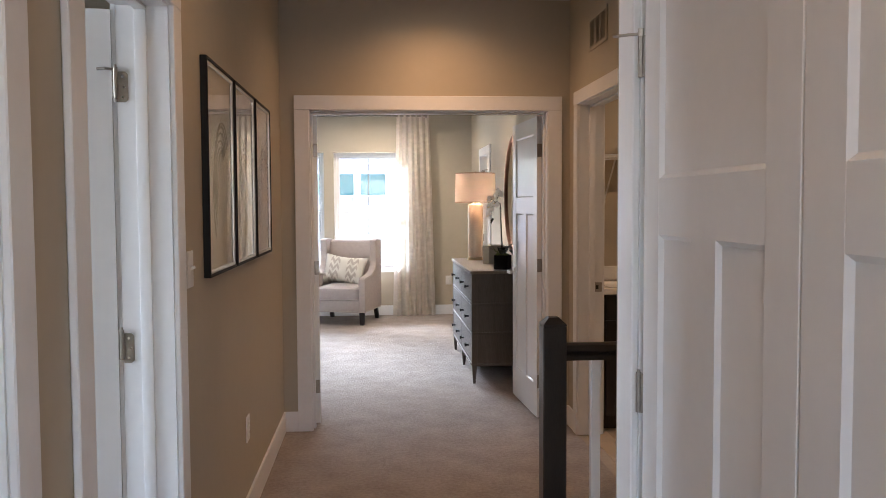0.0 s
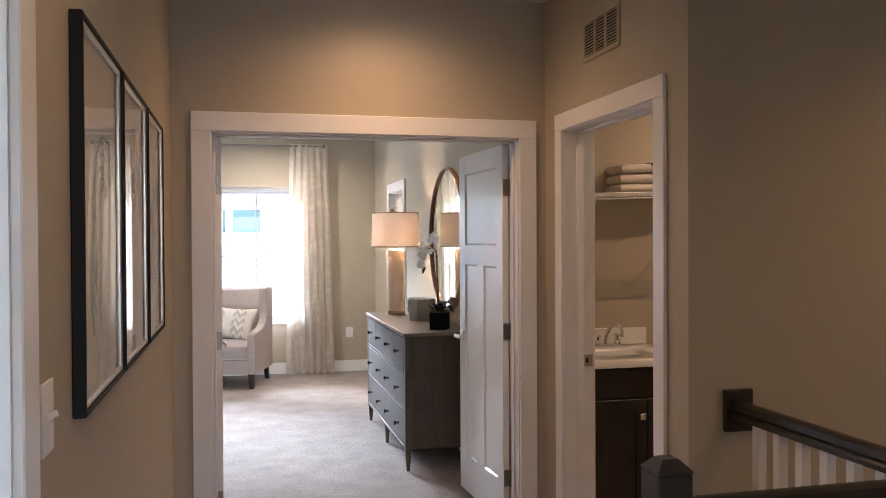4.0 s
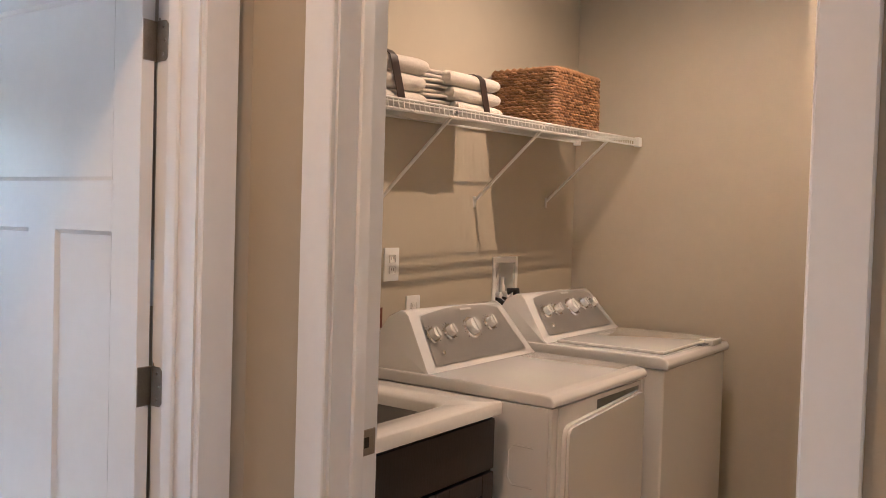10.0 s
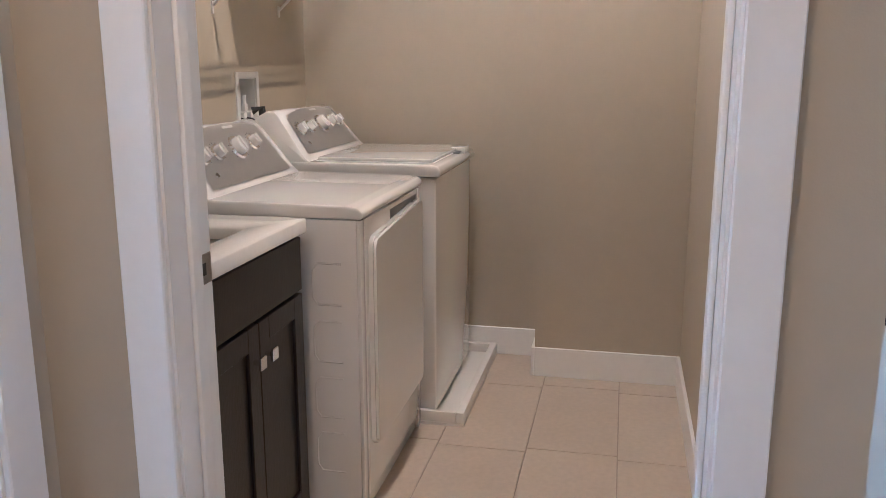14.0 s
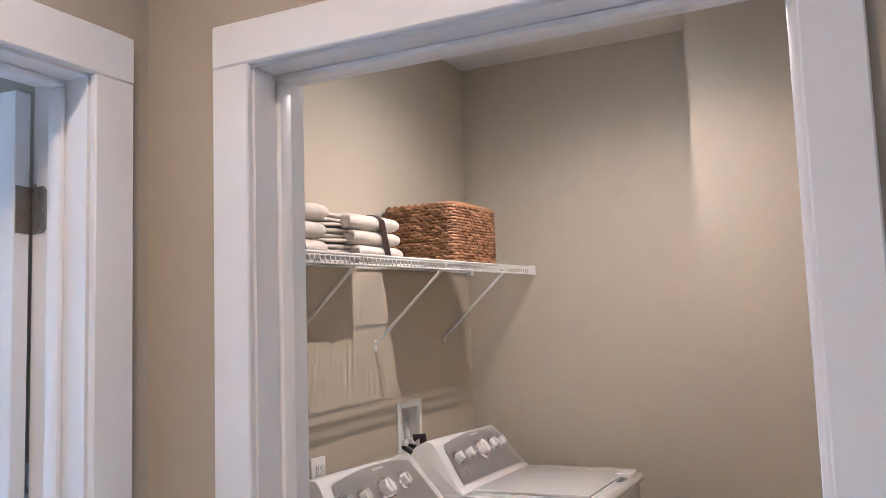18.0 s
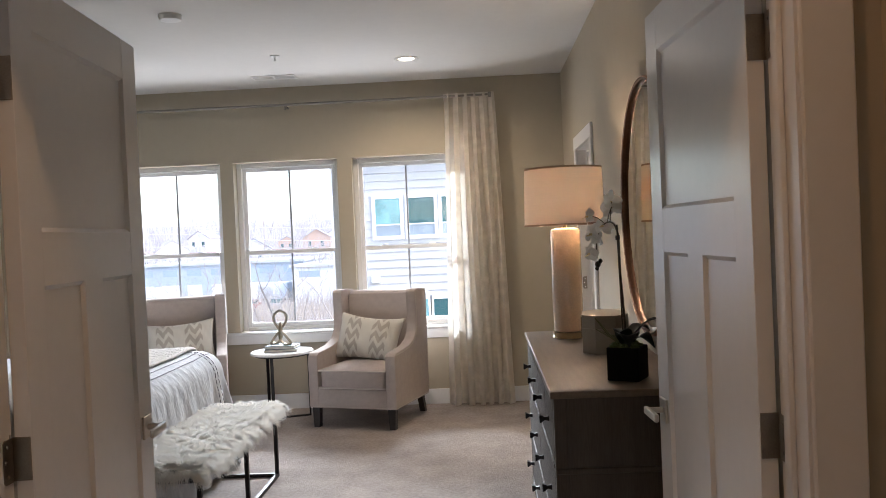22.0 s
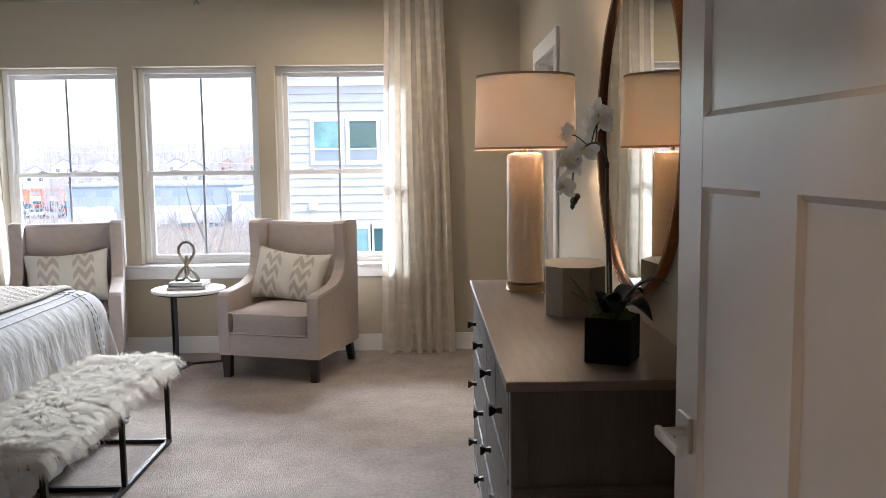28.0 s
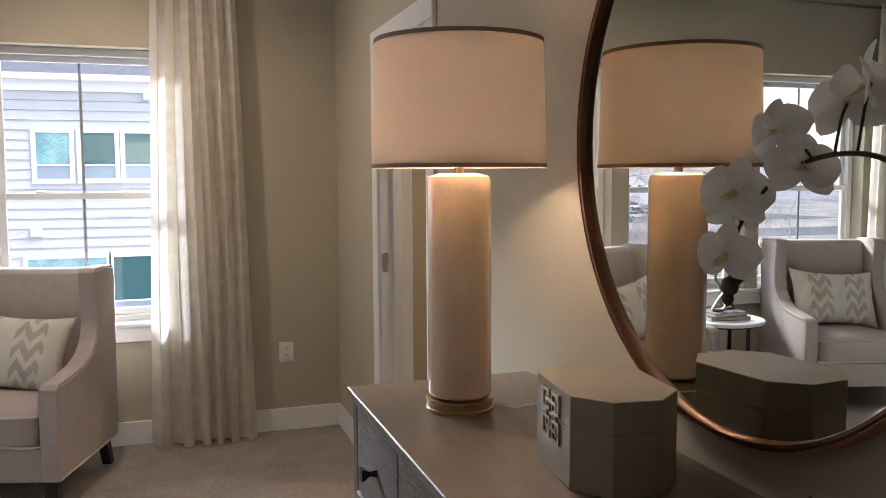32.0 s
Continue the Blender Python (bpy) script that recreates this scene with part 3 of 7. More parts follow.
# ---- baseboards ----
def baseboard(label_at, runs):
    """Runs of (axis, face, a0, a1, side): boards 0.13 high against a wall face."""
    b = thing("baseboard", "white painted flat baseboard", "baseboard", kind="structure")
    for axis, face, a0, a1, side in runs:
        c0, c1 = sorted((face + side * 0.0005, face + side * 0.014))
        part("board", (box(c0, c1, a0, a1, 0, 0.13, 0.002) if axis == "y" else box(a0, a1, c0, c1, 0, 0.13, 0.002)), TRIM, b)
    return b


baseboard("hall", [("y", LX, -2.80, -0.014, 1), ("y", LX, -3.96, -3.765, 1), ("x", 0.0, LX, -0.868, -1), ("x", 0.0, 0.868, RX, -1), ("y", RX, -0.187, -0.014, -1), ("y", RX, -1.452, -1.296, -1), ("x", -1.452, RX - 0.014, 1.10, -1), ("y", 0.24, -3.515, -3.45, -1)])
baseboard("bedroom", [("x", WIN_Y, -3.93, RB, -1), ("y", RB, 4.825, WIN_Y - 0.014, -1), ("y", RB, 0.135, 3.855, -1), ("y", -3.93, 0.149, WIN_Y - 0.014, 1), ("x", 0.135, -3.93, -0.868, 1), ("x", 0.135, 0.868, RB - 0.014, 1)])
baseboard("laundry", [("y", 3.36, -0.715, 0.391, -1), ("x", -0.715, 3.091, 3.346, 1), ("y", 3.105, -1.316, -0.715, -1), ("x", -1.33, 1.09, 3.105, 1), ("x", 0.405, 1.07, 3.346, -1)])


# ---- windows ----
def window(name, x0, x1):
    w = thing(name, "white vinyl double-hung window, closed", "window", kind="structure")
    y = 5.872
    f = 0.042
    z0, z1, zm = WIN_LO, WIN_HI, 1.378
    part("window_frame", join(box(x0, x0 + f, y, y + 0.075, z0, z1, 0.003), box(x1 - f, x1, y, y + 0.075, z0, z1, 0.003), box(x0 + f, x1 - f, y, y + 0.075, z1 - f, z1, 0.003), box(x0 + f, x1 - f, y, y + 0.075, z0, z0 + 0.03, 0.003)), VINYL, w)
    r = 0.034
    for nm, lo, hi, ys in (("upper_sash", zm - 0.02, z1 - f, y + 0.042), ("lower_sash", z0 + 0.03, zm + 0.02, y + 0.012)):
        a, b = x0 + f, x1 - f
        s = part(nm, join(box(a, a + r, ys, ys + 0.028, lo, hi, 0.003), box(b - r, b, ys, ys + 0.028, lo, hi, 0.003), box(a + r, b - r, ys, ys + 0.028, lo, lo + r + 0.004, 0.003), box(a + r, b - r, ys, ys + 0.028, hi - r, hi, 0.003)), VINYL, w)
        p = part("pane", box(a + r, b - r, ys + 0.012, ys + 0.016, lo + r, hi - r), PANE, s)
        p.visible_shadow = False
        part("muntin", box((a + b) / 2 - 0.008, (a + b) / 2 + 0.008, ys + 0.0165, ys + 0.024, lo + r, hi - r), MUNTIN, s)
    for lx in (x0 + 0.25, x1 - 0.25):
        part("sash_lock", moved(lathe([(0.03, 0), (0.03, 0.008), (0.012, 0.014), (0.0001, 0.014)], 16), Matrix.Translation((lx, y + 0.028, zm + 0.02)) @ Matrix.Diagonal((1, 0.4, 1, 1))), VINYL, w)
    return w


MUNTIN = mat("grey_muntin", (0.30, 0.31, 0.31), 0.5)
for i, (a, b) in enumerate(WINDOWS):
    window("window_%d" % (i + 1), a, b)
sill = thing("window_sill", "white painted window stool and apron", "window sill", kind="structure")
part("stool", box(-3.09, 0.12, 5.738, 5.772, 0.662, 0.684, 0.004, 2), TRIM, sill)
for a, b in WINDOWS:
    part("stool_return", box(a + 0.001, b - 0.001, 5.772, 5.873, 0.666, 0.6855), TRIM, sill)
part("apron", box(-3.05, 0.08, 5.752, 5.7675, 0.578, 0.661, 0.003), TRIM, sill)


# ---- curtains and rod ----
def curtain(x0, x1, folds, seed, label, flare=0.05):
    rnd = random.Random(seed)
    c = thing("curtain", label, "curtain")
    bm = bmesh.new()
    nu, nv = folds * 14, 40
    ph = [rnd.uniform(-0.5, 0.5) for _ in range(folds + 2)]
    grid = []
    for j in range(nv + 1):
        v = j / nv
        z = 2.665 - v * (2.665 - 0.012)
        row = []
        for i in range(nu + 1):
            u = i / nu
            k = u * folds
            a = 2 * math.pi * k + ph[int(k)] * (1 - (k % 1)) + ph[int(k) + 1] * (k % 1)
            amp = (0.022 + 0.024 * min(1, v * 3)) * (0.75 + 0.5 * abs(ph[int(k)]) * (1 - (k % 1)) * 2 + 0.5 * abs(ph[int(k) + 1]) * (k % 1) * 2)
            drift = 0.012 * math.sin(3 * v + 7 * u + seed)
            x = x0 + (x1 - x0) * u + (u - 0.35) * flare * v + drift * v + 0.010 * math.sin(a * 2 + v * 2)
            y = 5.640 + amp * math.sin(a + 0.5 * math.sin(2.2 * v + u * 5)) - 0.012 * v
            row.append(bm.verts.new((x, y, z)))
        grid.append(row)
    for j in range(nv):
        for i in range(nu):
            bm.faces.new((grid[j][i], grid[j][i + 1], grid[j + 1][i + 1], grid[j + 1][i]))
    part("panel", bm, CURTAIN, c, smooth=180)
    part("heading", box(x0 + 0.004, x1 - 0.004, 5.634, 5.646, 2.63, 2.668, 0.002), CURTAIN, c)
    return c


curtain(-0.085, 0.35, 6, 2, "sheer cream patterned curtain hanging in folds", 0.12)
curtain(-3.27, -2.95, 6, 5, "sheer cream patterned curtain hanging in folds", 0.11)
ROD = mat("dull_nickel_rod", (0.30, 0.28, 0.25), 0.42, 0.9, var=0.08, scale=30)
rod = thing("curtain_rod", "brushed nickel curtain rod with end caps", "curtain rod")
part("rod", moved(cyl(0, 0, -3.36, 0.30, 0.011, seg=14), pose(0, 5.64, 2.645, 0, 90, 0)), ROD, rod)
for x in (-3.375, 0.315):
    part("finial", box(x - 0.014, x + 0.014, 5.62, 5.66, 2.625, 2.665, 0.003), ROD, rod)
for x in (-3.30, -1.444, 0.27):
    part("bracket", join(box(x - 0.006, x + 0.006, 5.64, WIN_Y - 0.0005, 2.628, 2.638), box(x - 0.009, x + 0.009, 5.632, 5.65, 2.60, 2.634, 0.002)), ROD, rod)
part("draw_rod", moved(cyl(0, 0, -3.3, 0.26, 0.006, seg=10), pose(0, 5.69, 2.655, 0, 90, 0)), ROD, rod)


# ---- wall plates ----
def plate(kind, m, label, dark=False):
    """Switch or outlet plate in local x (across) and z (up), standing off y=0 towards -y."""
    p = thing(kind, label, kind.replace("_", " "), m)
    part("plate", box(-0.041, 0.041, -0.006, -0.0005, -0.060, 0.060, 0.002, 2), PLASTIC, p)
    if kind == "light_switch":
        part("toggle_base", box(-0.006, 0.006, -0.0075, -0.006, -0.013, 0.013), PLASTIC, p)
        part("toggle", moved(box(-0.004, 0.004, -0.016, 0, -0.004, 0.006, 0.001), pose(0, -0.006, 0, -25)), PLASTIC, p)
    else:
        for z in (-0.02, 0.02):
            r = part("receptacle", box(-0.0165, 0.0165, -0.0085, -0.006, z - 0.014, z + 0.014, 0.004, 2), PLASTIC, p)
            for x in (-0.006, 0.006):
                part("slot", box(x - 0.001, x + 0.001, -0.0088, -0.0084, z - 0.002, z + 0.007), DARK, r)
    return p


plate("light_switch", pose(LX, -2.685, 1.265, 0, 0, 90), "white toggle light switch on greige wall")
plate("outlet", pose(LX, -1.535, 0.432, 0, 0, 90), "white duplex wall outlet")
plate("outlet", pose(0.615, WIN_Y, 0.462), "white duplex wall outlet")
plate("light_switch", pose(RB, 0.34, 1.27, 0, 0, -90), "white toggle light switch beside the door")
plate("outlet", pose(1.942, 0.405, 1.293), "white duplex wall outlet above the dryer")
out2 = plate("outlet", pose(2.075, 0.405, 1.115), "white wall outlet with a black plug")
part("plug", join(box(-0.016, 0.020, -0.045, -0.009, -0.038, -0.002, 0.006, 2), tube([(0.002, -0.035, -0.03), (0.004, -0.045, -0.09), (0.02, -0.05, -0.2)], 0.006)), DARK, out2, "black power plug and cord")
tagset = thing("wall_tag", "small dark red printed notice on the wall", "notice", pose(1.848, 0.405, 1.105))
part("card", box(-0.052, 0.052, -0.003, -0.0005, -0.036, 0.036), mat("red_card", (0.13, 0.035, 0.025), 0.5), tagset)
for k in range(4):
    part("print_line", box(-0.04, 0.04 - 0.012 * (k % 2), -0.0036, -0.003, 0.018 - 0.014 * k, 0.023 - 0.014 * k), mat("pale_print", (0.5, 0.35, 0.3), 0.6), tagset)


# ---- hallway pictures ----
def picture(y0, y1, seed):
    p = thing("framed_picture", "black and silver framed line drawing under glass", "picture", pose(LX, 0, 0), "hallway pictures")
    z0, z1 = 1.215, 2.0
    d, f = 0.026, 0.011
    part("frame", join(box(0.0005, d, y0, y0 + f, z0, z1, 0.002), box(0.0005, d, y1 - f, y1, z0, z1, 0.002), box(0.0005, d, y0 + f, y1 - f, z0, z0 + f, 0.002), box(0.0005, d, y0 + f, y1 - f, z1 - f, z1, 0.002)), BLACKFRAME, p)
    g = 0.013
    a, b, lo, hi = y0 + f, y1 - f, z0 + f, z1 - f
    part("liner", join(box(0.012, d - 0.004, a, a + g, lo, hi, 0.003), box(0.012, d - 0.004, b - g, b, lo, hi, 0.003), box(0.012, d - 0.004, a + g, b - g, lo, lo + g, 0.003), box(0.012, d - 0.004, a + g, b - g, hi - g, hi, 0.003)), SILVER, p, "silver inner frame")
    part("art", box(0.004, 0.010, a, b, lo, hi), PAPER, p, "pale paper drawing with contour lines")
    rnd = random.Random(seed)
    lines = []
    cy, cz = (y0 + y1) / 2, 1.62
    for k in range(7):
        pts = []
        for q in range(22):
            u = q / 21
            ang = math.pi * (0.15 + 1.1 * u)
            rr = 0.05 + 0.022 * k + 0.012 * math.sin(6 * u + seed + k)
            pts.append((0.0105, cy + 0.9 * rr * math.cos(ang) + 0.03, cz - 0.02 * k * u + rr * math.sin(ang) * 1.1))
        lines.append(tube(pts, 0.0038, 4))
    part("line_drawing", join(*lines), INK, p)
    gl = part("glass", box(0.0150, 0.0165, a + 0.001, b - 0.001, lo + 0.001, hi - 0.001), PICGLASS, p)
    gl.visible_shadow = False
    return p


BLACKFRAME = mat("black_frame", (0.008, 0.008, 0.008), 0.55, spec=0.25, var=0.1, scale=20)
picture(-2.455, -1.89, 1)
picture(-1.862, -1.285, 2)
picture(-1.252, -0.70, 3)


# ---- hall vent, newel and railings ----
vent = thing("wall_vent", "tan painted wall return vent grille", "vent", pose(RX, -0.71, 2.471))
part("frame", join(box(-0.008, -0.0005, -0.197, 0.197, 0.075, 0.098, 0.002), box(-0.008, -0.0005, -0.197, 0.197, -0.098, -0.075, 0.002), box(-0.008, -0.0005, -0.197, -0.172, -0.075, 0.075, 0.002), box(-0.008, -0.0005, 0.172, 0.197, -0.075, 0.075, 0.002)), WALL, vent)
# dark sheet painted for the shade behind the slats
part("backing", box(-0.002, -0.0005, -0.172, 0.172, -0.075, 0.075), DARK, vent)
for k in range(2):
    part("divider", box(-0.0085, -0.002, -0.057 + 0.114 * k - 0.007, -0.057 + 0.114 * k + 0.007, -0.075, 0.075), WALL, vent)
for k in range(11):
    part("slat", moved(box(-0.0008, 0.0008, -0.172, 0.172, -0.0045, 0.0045), pose(-0.0055, 0, -0.068 + 0.0136 * k, 0, 32, 0)), WALL, vent)


def railing(name, p0, p1, z, label, first=0.115, gap=0.115, plate_at=None):
    r = thing(name, label, "railing", kind="")
    a, b = Vector(p0), Vector(p1)
    d = (b - a).normalized()
    n = Vector((-d.y, d.x))
    L = (b - a).length
    m = Matrix(((d.x, n.x, 0, a.x), (d.y, n.y, 0, a.y), (0, 0, 1, 0), (0, 0, 0, 1)))
    prof = [(-0.030, z - 0.045), (0.030, z - 0.045), (0.030, z - 0.030), (0.022, z - 0.022), (0.032, z - 0.010), (0.026, z + 0.010), (0.012, z + 0.016), (-0.012, z + 0.016), (-0.026, z + 0.010), (-0.032, z - 0.010), (-0.022, z - 0.022), (-0.030, z - 0.030)]
    part("handrail", moved(prism(prof, 0, L, "x"), m), NEWEL, r, "dark stained wooden handrail")
    part("shoe_rail", moved(box(0, L, -0.02, 0.02, 0.03, 0.065, 0.003), m), TRIM, r)
    part("curb", moved(box(0, L, -0.06, 0.06, 0.0005, 0.03, 0.002), m), TRIM, r)
    x = first
    while x < L - 0.03:
        part("baluster", moved(box(x - 0.017, x + 0.017, -0.017, 0.017, 0.065, z - 0.045, 0.001), m), TRIM, r)
        x += gap
    if plate_at is not None:
        part("rosette", moved(box(plate_at, plate_at + 0.02, -0.058, 0.058, z - 0.095, z + 0.06, 0.004), m), NEWEL, r, "dark stained wall rosette")
    return r


railing("stair_railing", (0.335, -2.452), (1.118, -2.452), 0.945, "dark handrail with square white balusters")
railing("stair_railing", (1.118, -1.4525), (1.118, -2.38), 0.945, "dark handrail with square white balusters fixed to the wall", 0.14, 0.117, 0.0)


def newel(x, y, top):
    n = thing("newel_post", "dark stained square stair newel post", "newel post", pose(x, y, 0), "newel posts")
    part("post", box(-0.043, 0.043, -0.043, 0.043, 0, top - 0.03, 0.004), NEWEL, n)
    c = 0.02
    bm = box(-0.043, 0.043, -0.043, 0.043, top - 0.03, top)
    bmesh.ops.bevel(bm, geom=[e for e in bm.edges if all(v.co.z > top - 0.001 for v in e.verts)], offset=0.024, segments=1, affect="EDGES")
    part("cap", bm, NEWEL, n, smooth=0)
    return n


newel(0.292, -2.452, 1.058)
newel(1.118, -2.452, 1.058)


# ---- dresser ----
def dresser():
    d = thing("dresser", "grey-stained oak dresser with black square knobs", "dresser")
    x0, x1, y0, y1, zt = 0.422, 0.925, 1.322, 3.008, 0.93
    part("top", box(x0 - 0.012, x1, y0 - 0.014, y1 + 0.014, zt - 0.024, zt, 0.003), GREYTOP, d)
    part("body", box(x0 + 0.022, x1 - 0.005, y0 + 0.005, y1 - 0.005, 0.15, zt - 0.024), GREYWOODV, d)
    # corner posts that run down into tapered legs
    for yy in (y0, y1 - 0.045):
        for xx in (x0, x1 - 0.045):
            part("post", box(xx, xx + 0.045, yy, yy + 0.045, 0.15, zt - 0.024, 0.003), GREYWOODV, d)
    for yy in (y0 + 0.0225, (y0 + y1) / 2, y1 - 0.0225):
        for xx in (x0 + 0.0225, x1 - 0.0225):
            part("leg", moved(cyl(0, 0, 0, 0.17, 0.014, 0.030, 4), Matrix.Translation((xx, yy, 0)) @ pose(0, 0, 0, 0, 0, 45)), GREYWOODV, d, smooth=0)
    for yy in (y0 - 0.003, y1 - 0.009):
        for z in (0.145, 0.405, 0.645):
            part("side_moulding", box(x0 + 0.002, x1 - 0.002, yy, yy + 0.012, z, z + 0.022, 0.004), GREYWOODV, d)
    part("bottom_rail", box(x0 + 0.01, x0 + 0.03, y0 + 0.045, y1 - 0.045, 0.145, 0.165), GREYWOODV, d)
    rows = [(0.675, 0.895, 4), (0.420, 0.645, 2), (0.170, 0.400, 2)]
    W0, W1 = y0 + 0.048, y1 - 0.048
    for lo, hi, n in rows:
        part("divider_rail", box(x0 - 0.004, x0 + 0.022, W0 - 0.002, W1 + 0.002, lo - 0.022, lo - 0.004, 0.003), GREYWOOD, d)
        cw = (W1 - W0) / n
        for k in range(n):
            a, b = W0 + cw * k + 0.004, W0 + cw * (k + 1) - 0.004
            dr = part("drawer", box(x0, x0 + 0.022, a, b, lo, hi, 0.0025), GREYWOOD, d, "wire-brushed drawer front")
            ks = [(a + b) / 2] if n == 4 else [a + 0.24 * (b - a), a + 0.76 * (b - a)]
            for ky in ks:
                kb = part("knob", moved(lathe([(0.0001, -0.036), (0.019, -0.036), (0.019, -0.030), (0.008, -0.016), (0.012, -0.002), (0.012, 0.0), (0.0001, 0)], 4), Matrix.Translation((x0, ky, (lo + hi) / 2)) @ pose(0, 0, 0, 0, 90, 0) @ pose(0, 0, 0, 0, 0, 45)), BLACKMETAL, dr, "black square pyramid knob", 0)
    return d


dresser()


# ---- table lamp ----
def table_lamp():
    lp = thing("table_lamp", "cream ceramic cylinder table lamp, lit, with linen drum shade", "lamp", pose(0.622, 2.735, 0.9305))
    part("base", lathe([(0.0001, 0), (0.081, 0), (0.081, 0.006), (0.078, 0.008), (0.078, 0.022), (0.080, 0.024), (0.080, 0.028), (0.074, 0.030), (0.0001, 0.030)], 48), BRASS, lp, "aged brass base ring")
    part("body", lathe([(0.070, 0.034), (0.0745, 0.04), (0.0745, 0.53), (0.070, 0.545), (0.05, 0.552), (0.0001, 0.552)], 48), CERAMIC, lp, "cream textured ceramic column")
    part("neck", cyl(0, 0, 0.552, 0.60, 0.011, seg=14), BRASS, lp)
    part("socket", cyl(0, 0, 0.60, 0.632, 0.018, seg=14), BRASS, lp)
    part("bulb", moved(lathe([(0.012, 0), (0.014, 0.01), (0.028, 0.04), (0.030, 0.06), (0.02, 0.085), (0.0001, 0.092)], 16), pose(0, 0, 0.632)), BULB, lp, "lit bulb")
    sh = part("shade", lathe([(0.202, 0.566), (0.193, 0.851), (0.1912, 0.851), (0.2002, 0.566)], 64, True), SHADE, lp, "off-white linen drum shade")
    part("bottom_trim", lathe([(0.2035, 0.564), (0.2030, 0.573), (0.1992, 0.573), (0.1995, 0.564)], 64, True), TRIMTAPE, sh, "tan trim tape")
    part("top_trim", lathe([(0.1945, 0.844), (0.1942, 0.853), (0.190, 0.853), (0.190, 0.844)], 64, True), TRIMTAPE, sh, "tan trim tape")
    part("harp", tube([(-0.03, 0, 0.62), (-0.06, 0, 0.68), (-0.06, 0, 0.78), (0, 0, 0.85), (0.06, 0, 0.78), (0.06, 0, 0.68), (0.03, 0, 0.62)], 0.0025, 6), BRASS, lp)
    part("spider", join(*[moved(box(0, 0.191, -0.002, 0.002, 0.838, 0.842), pose(0, 0, 0, 0, 0, a)) for a in (0, 120, 240)]), BRASS, lp)
    part("finial", cyl(0, 0, 0.85, 0.868, 0.007, 0.005, 12), BRASS, lp)
    part("cord", tube([(0.075, -0.02, 0.006), (0.12, -0.06, 0.004), (0.2, -0.04, 0.004), (0.29, -0.02, 0.004)], 0.003, 6), PLASTIC, lp)
    return lp


TRIMTAPE = mat("tan_tape", (0.38, 0.27, 0.20), 0.8)
BULB = mat("lit_bulb", (1, 0.9, 0.75), 0.4)
BULB.node_tree.nodes["Principled BSDF"].inputs["Emission Color"].default_value = (1, 0.78, 0.55, 1)
BULB.node_tree.nodes["Principled BSDF"].inputs["Emission Strength"].default_value = 6
lamp_ob = table_lamp()


# ---- round mirror ----
def round_mirror():
    m = thing("wall_mirror", "large round mirror in a dark bronze frame", "mirror", pose(RB - 0.001, 2.133, 1.558, 0, -90, 0))
    R = 0.556
    part("frame", lathe([(R - 0.012, 0.0), (R, 0.0), (R, 0.028), (R - 0.002, 0.032), (R - 0.005, 0.033)], 96), COPPER, m, "worn copper outer band")
    part("inner_lip", lathe([(R - 0.005, 0.033), (R - 0.007, 0.029), (R - 0.009, 0.029), (R - 0.010, 0.032), (R - 0.016, 0.031), (R - 0.019, 0.024), (R - 0.020, 0.012), (R - 0.020, 0.0)], 96), BRONZE, m, "dark bronze inner lip")
    part("glass", lathe([(0.0001, 0.014), (R - 0.019, 0.014)], 96), MIRROR, m, "mirror glass")
    part("backing", lathe([(0.0001, 0.004), (R - 0.02, 0.004)], 64), DARK, m)
    return m


round_mirror()


# ---- octagonal box ----
def deco_box():
    b = thing("keepsake_box", "taupe lacquered octagonal lidded box with fretwork clasp", "box", pose(0.735, 2.250, 0.9305, 0, 0, -7))
    hx, hy, cx, cy = 0.100, 0.150, 0.056, 0.058
    oct_ = [(-hx, -hy + cy), (-hx + cx, -hy), (hx - cx, -hy), (hx, -hy + cy), (hx, hy - cy), (hx - cx, hy), (-hx + cx, hy), (-hx, hy - cy)]

    def solid(z0, z1):
        bm = prism(oct_, z0, z1, "z")
        bmesh.ops.bevel(bm, geom=bm.edges[:], offset=0.0012, segments=1, affect="EDGES")
        return bm
    part("body", solid(0, 0.1095), BOXGREY, b, smooth=0)
    part("lid", solid(0.110, 0.167), BOXGREY, b, smooth=0)
    x = -hx - 0.0003
    metal = mat("clasp_bronze", (0.28, 0.21, 0.14), 0.35, 0.8)
    clasp = part("clasp", box(x - 0.0012, x, -0.005, 0.005, 0.064, 0.154), metal, b, "dark metal fretwork clasp")

    def ring(a0, a1, z0, z1, w):
        bm = bmesh.new()
        rows = [[bm.verts.new((xx, aa, zz)) for aa, zz in ((a0 + i, z0 + i), (a1 - i, z0 + i), (a1 - i, z1 - i), (a0 + i, z1 - i))] for xx, i in ((x, 0), (x - 0.005, 0), (x - 0.005, w), (x, w))]
        for p, q in zip(rows, rows[1:] + rows[:1]):
            for k in range(4):
                bm.faces.new((p[k], p[(k + 1) % 4], q[(k + 1) % 4], q[k]))
        bmesh.ops.recalc_face_normals(bm, faces=bm.faces[:])
        return bm
    # four interlocked squares, each with a bent tongue towards its neighbour
    for sy in (-1, 1):
        for sz in (-1, 1):
            a0, a1 = sorted((sy * 0.005, sy * 0.045))
            z0, z1 = sorted((0.109 + sz * 0.005, 0.109 + sz * 0.046))
            part("fretwork_square", ring(a0, a1, z0, z1, 0.0068), metal, clasp)
            zc = (z0 + z1) / 2
            part("fretwork_bar", box(x - 0.0048, x, *sorted((0.0, sy * 0.028)), zc - 0.0034, zc + 0.0034), metal, clasp)
            part("fretwork_bar", box(x - 0.0042, x, sy * 0.026 - 0.0034, sy * 0.026 + 0.0034, *sorted((0.109, zc))), metal, clasp)
    return b


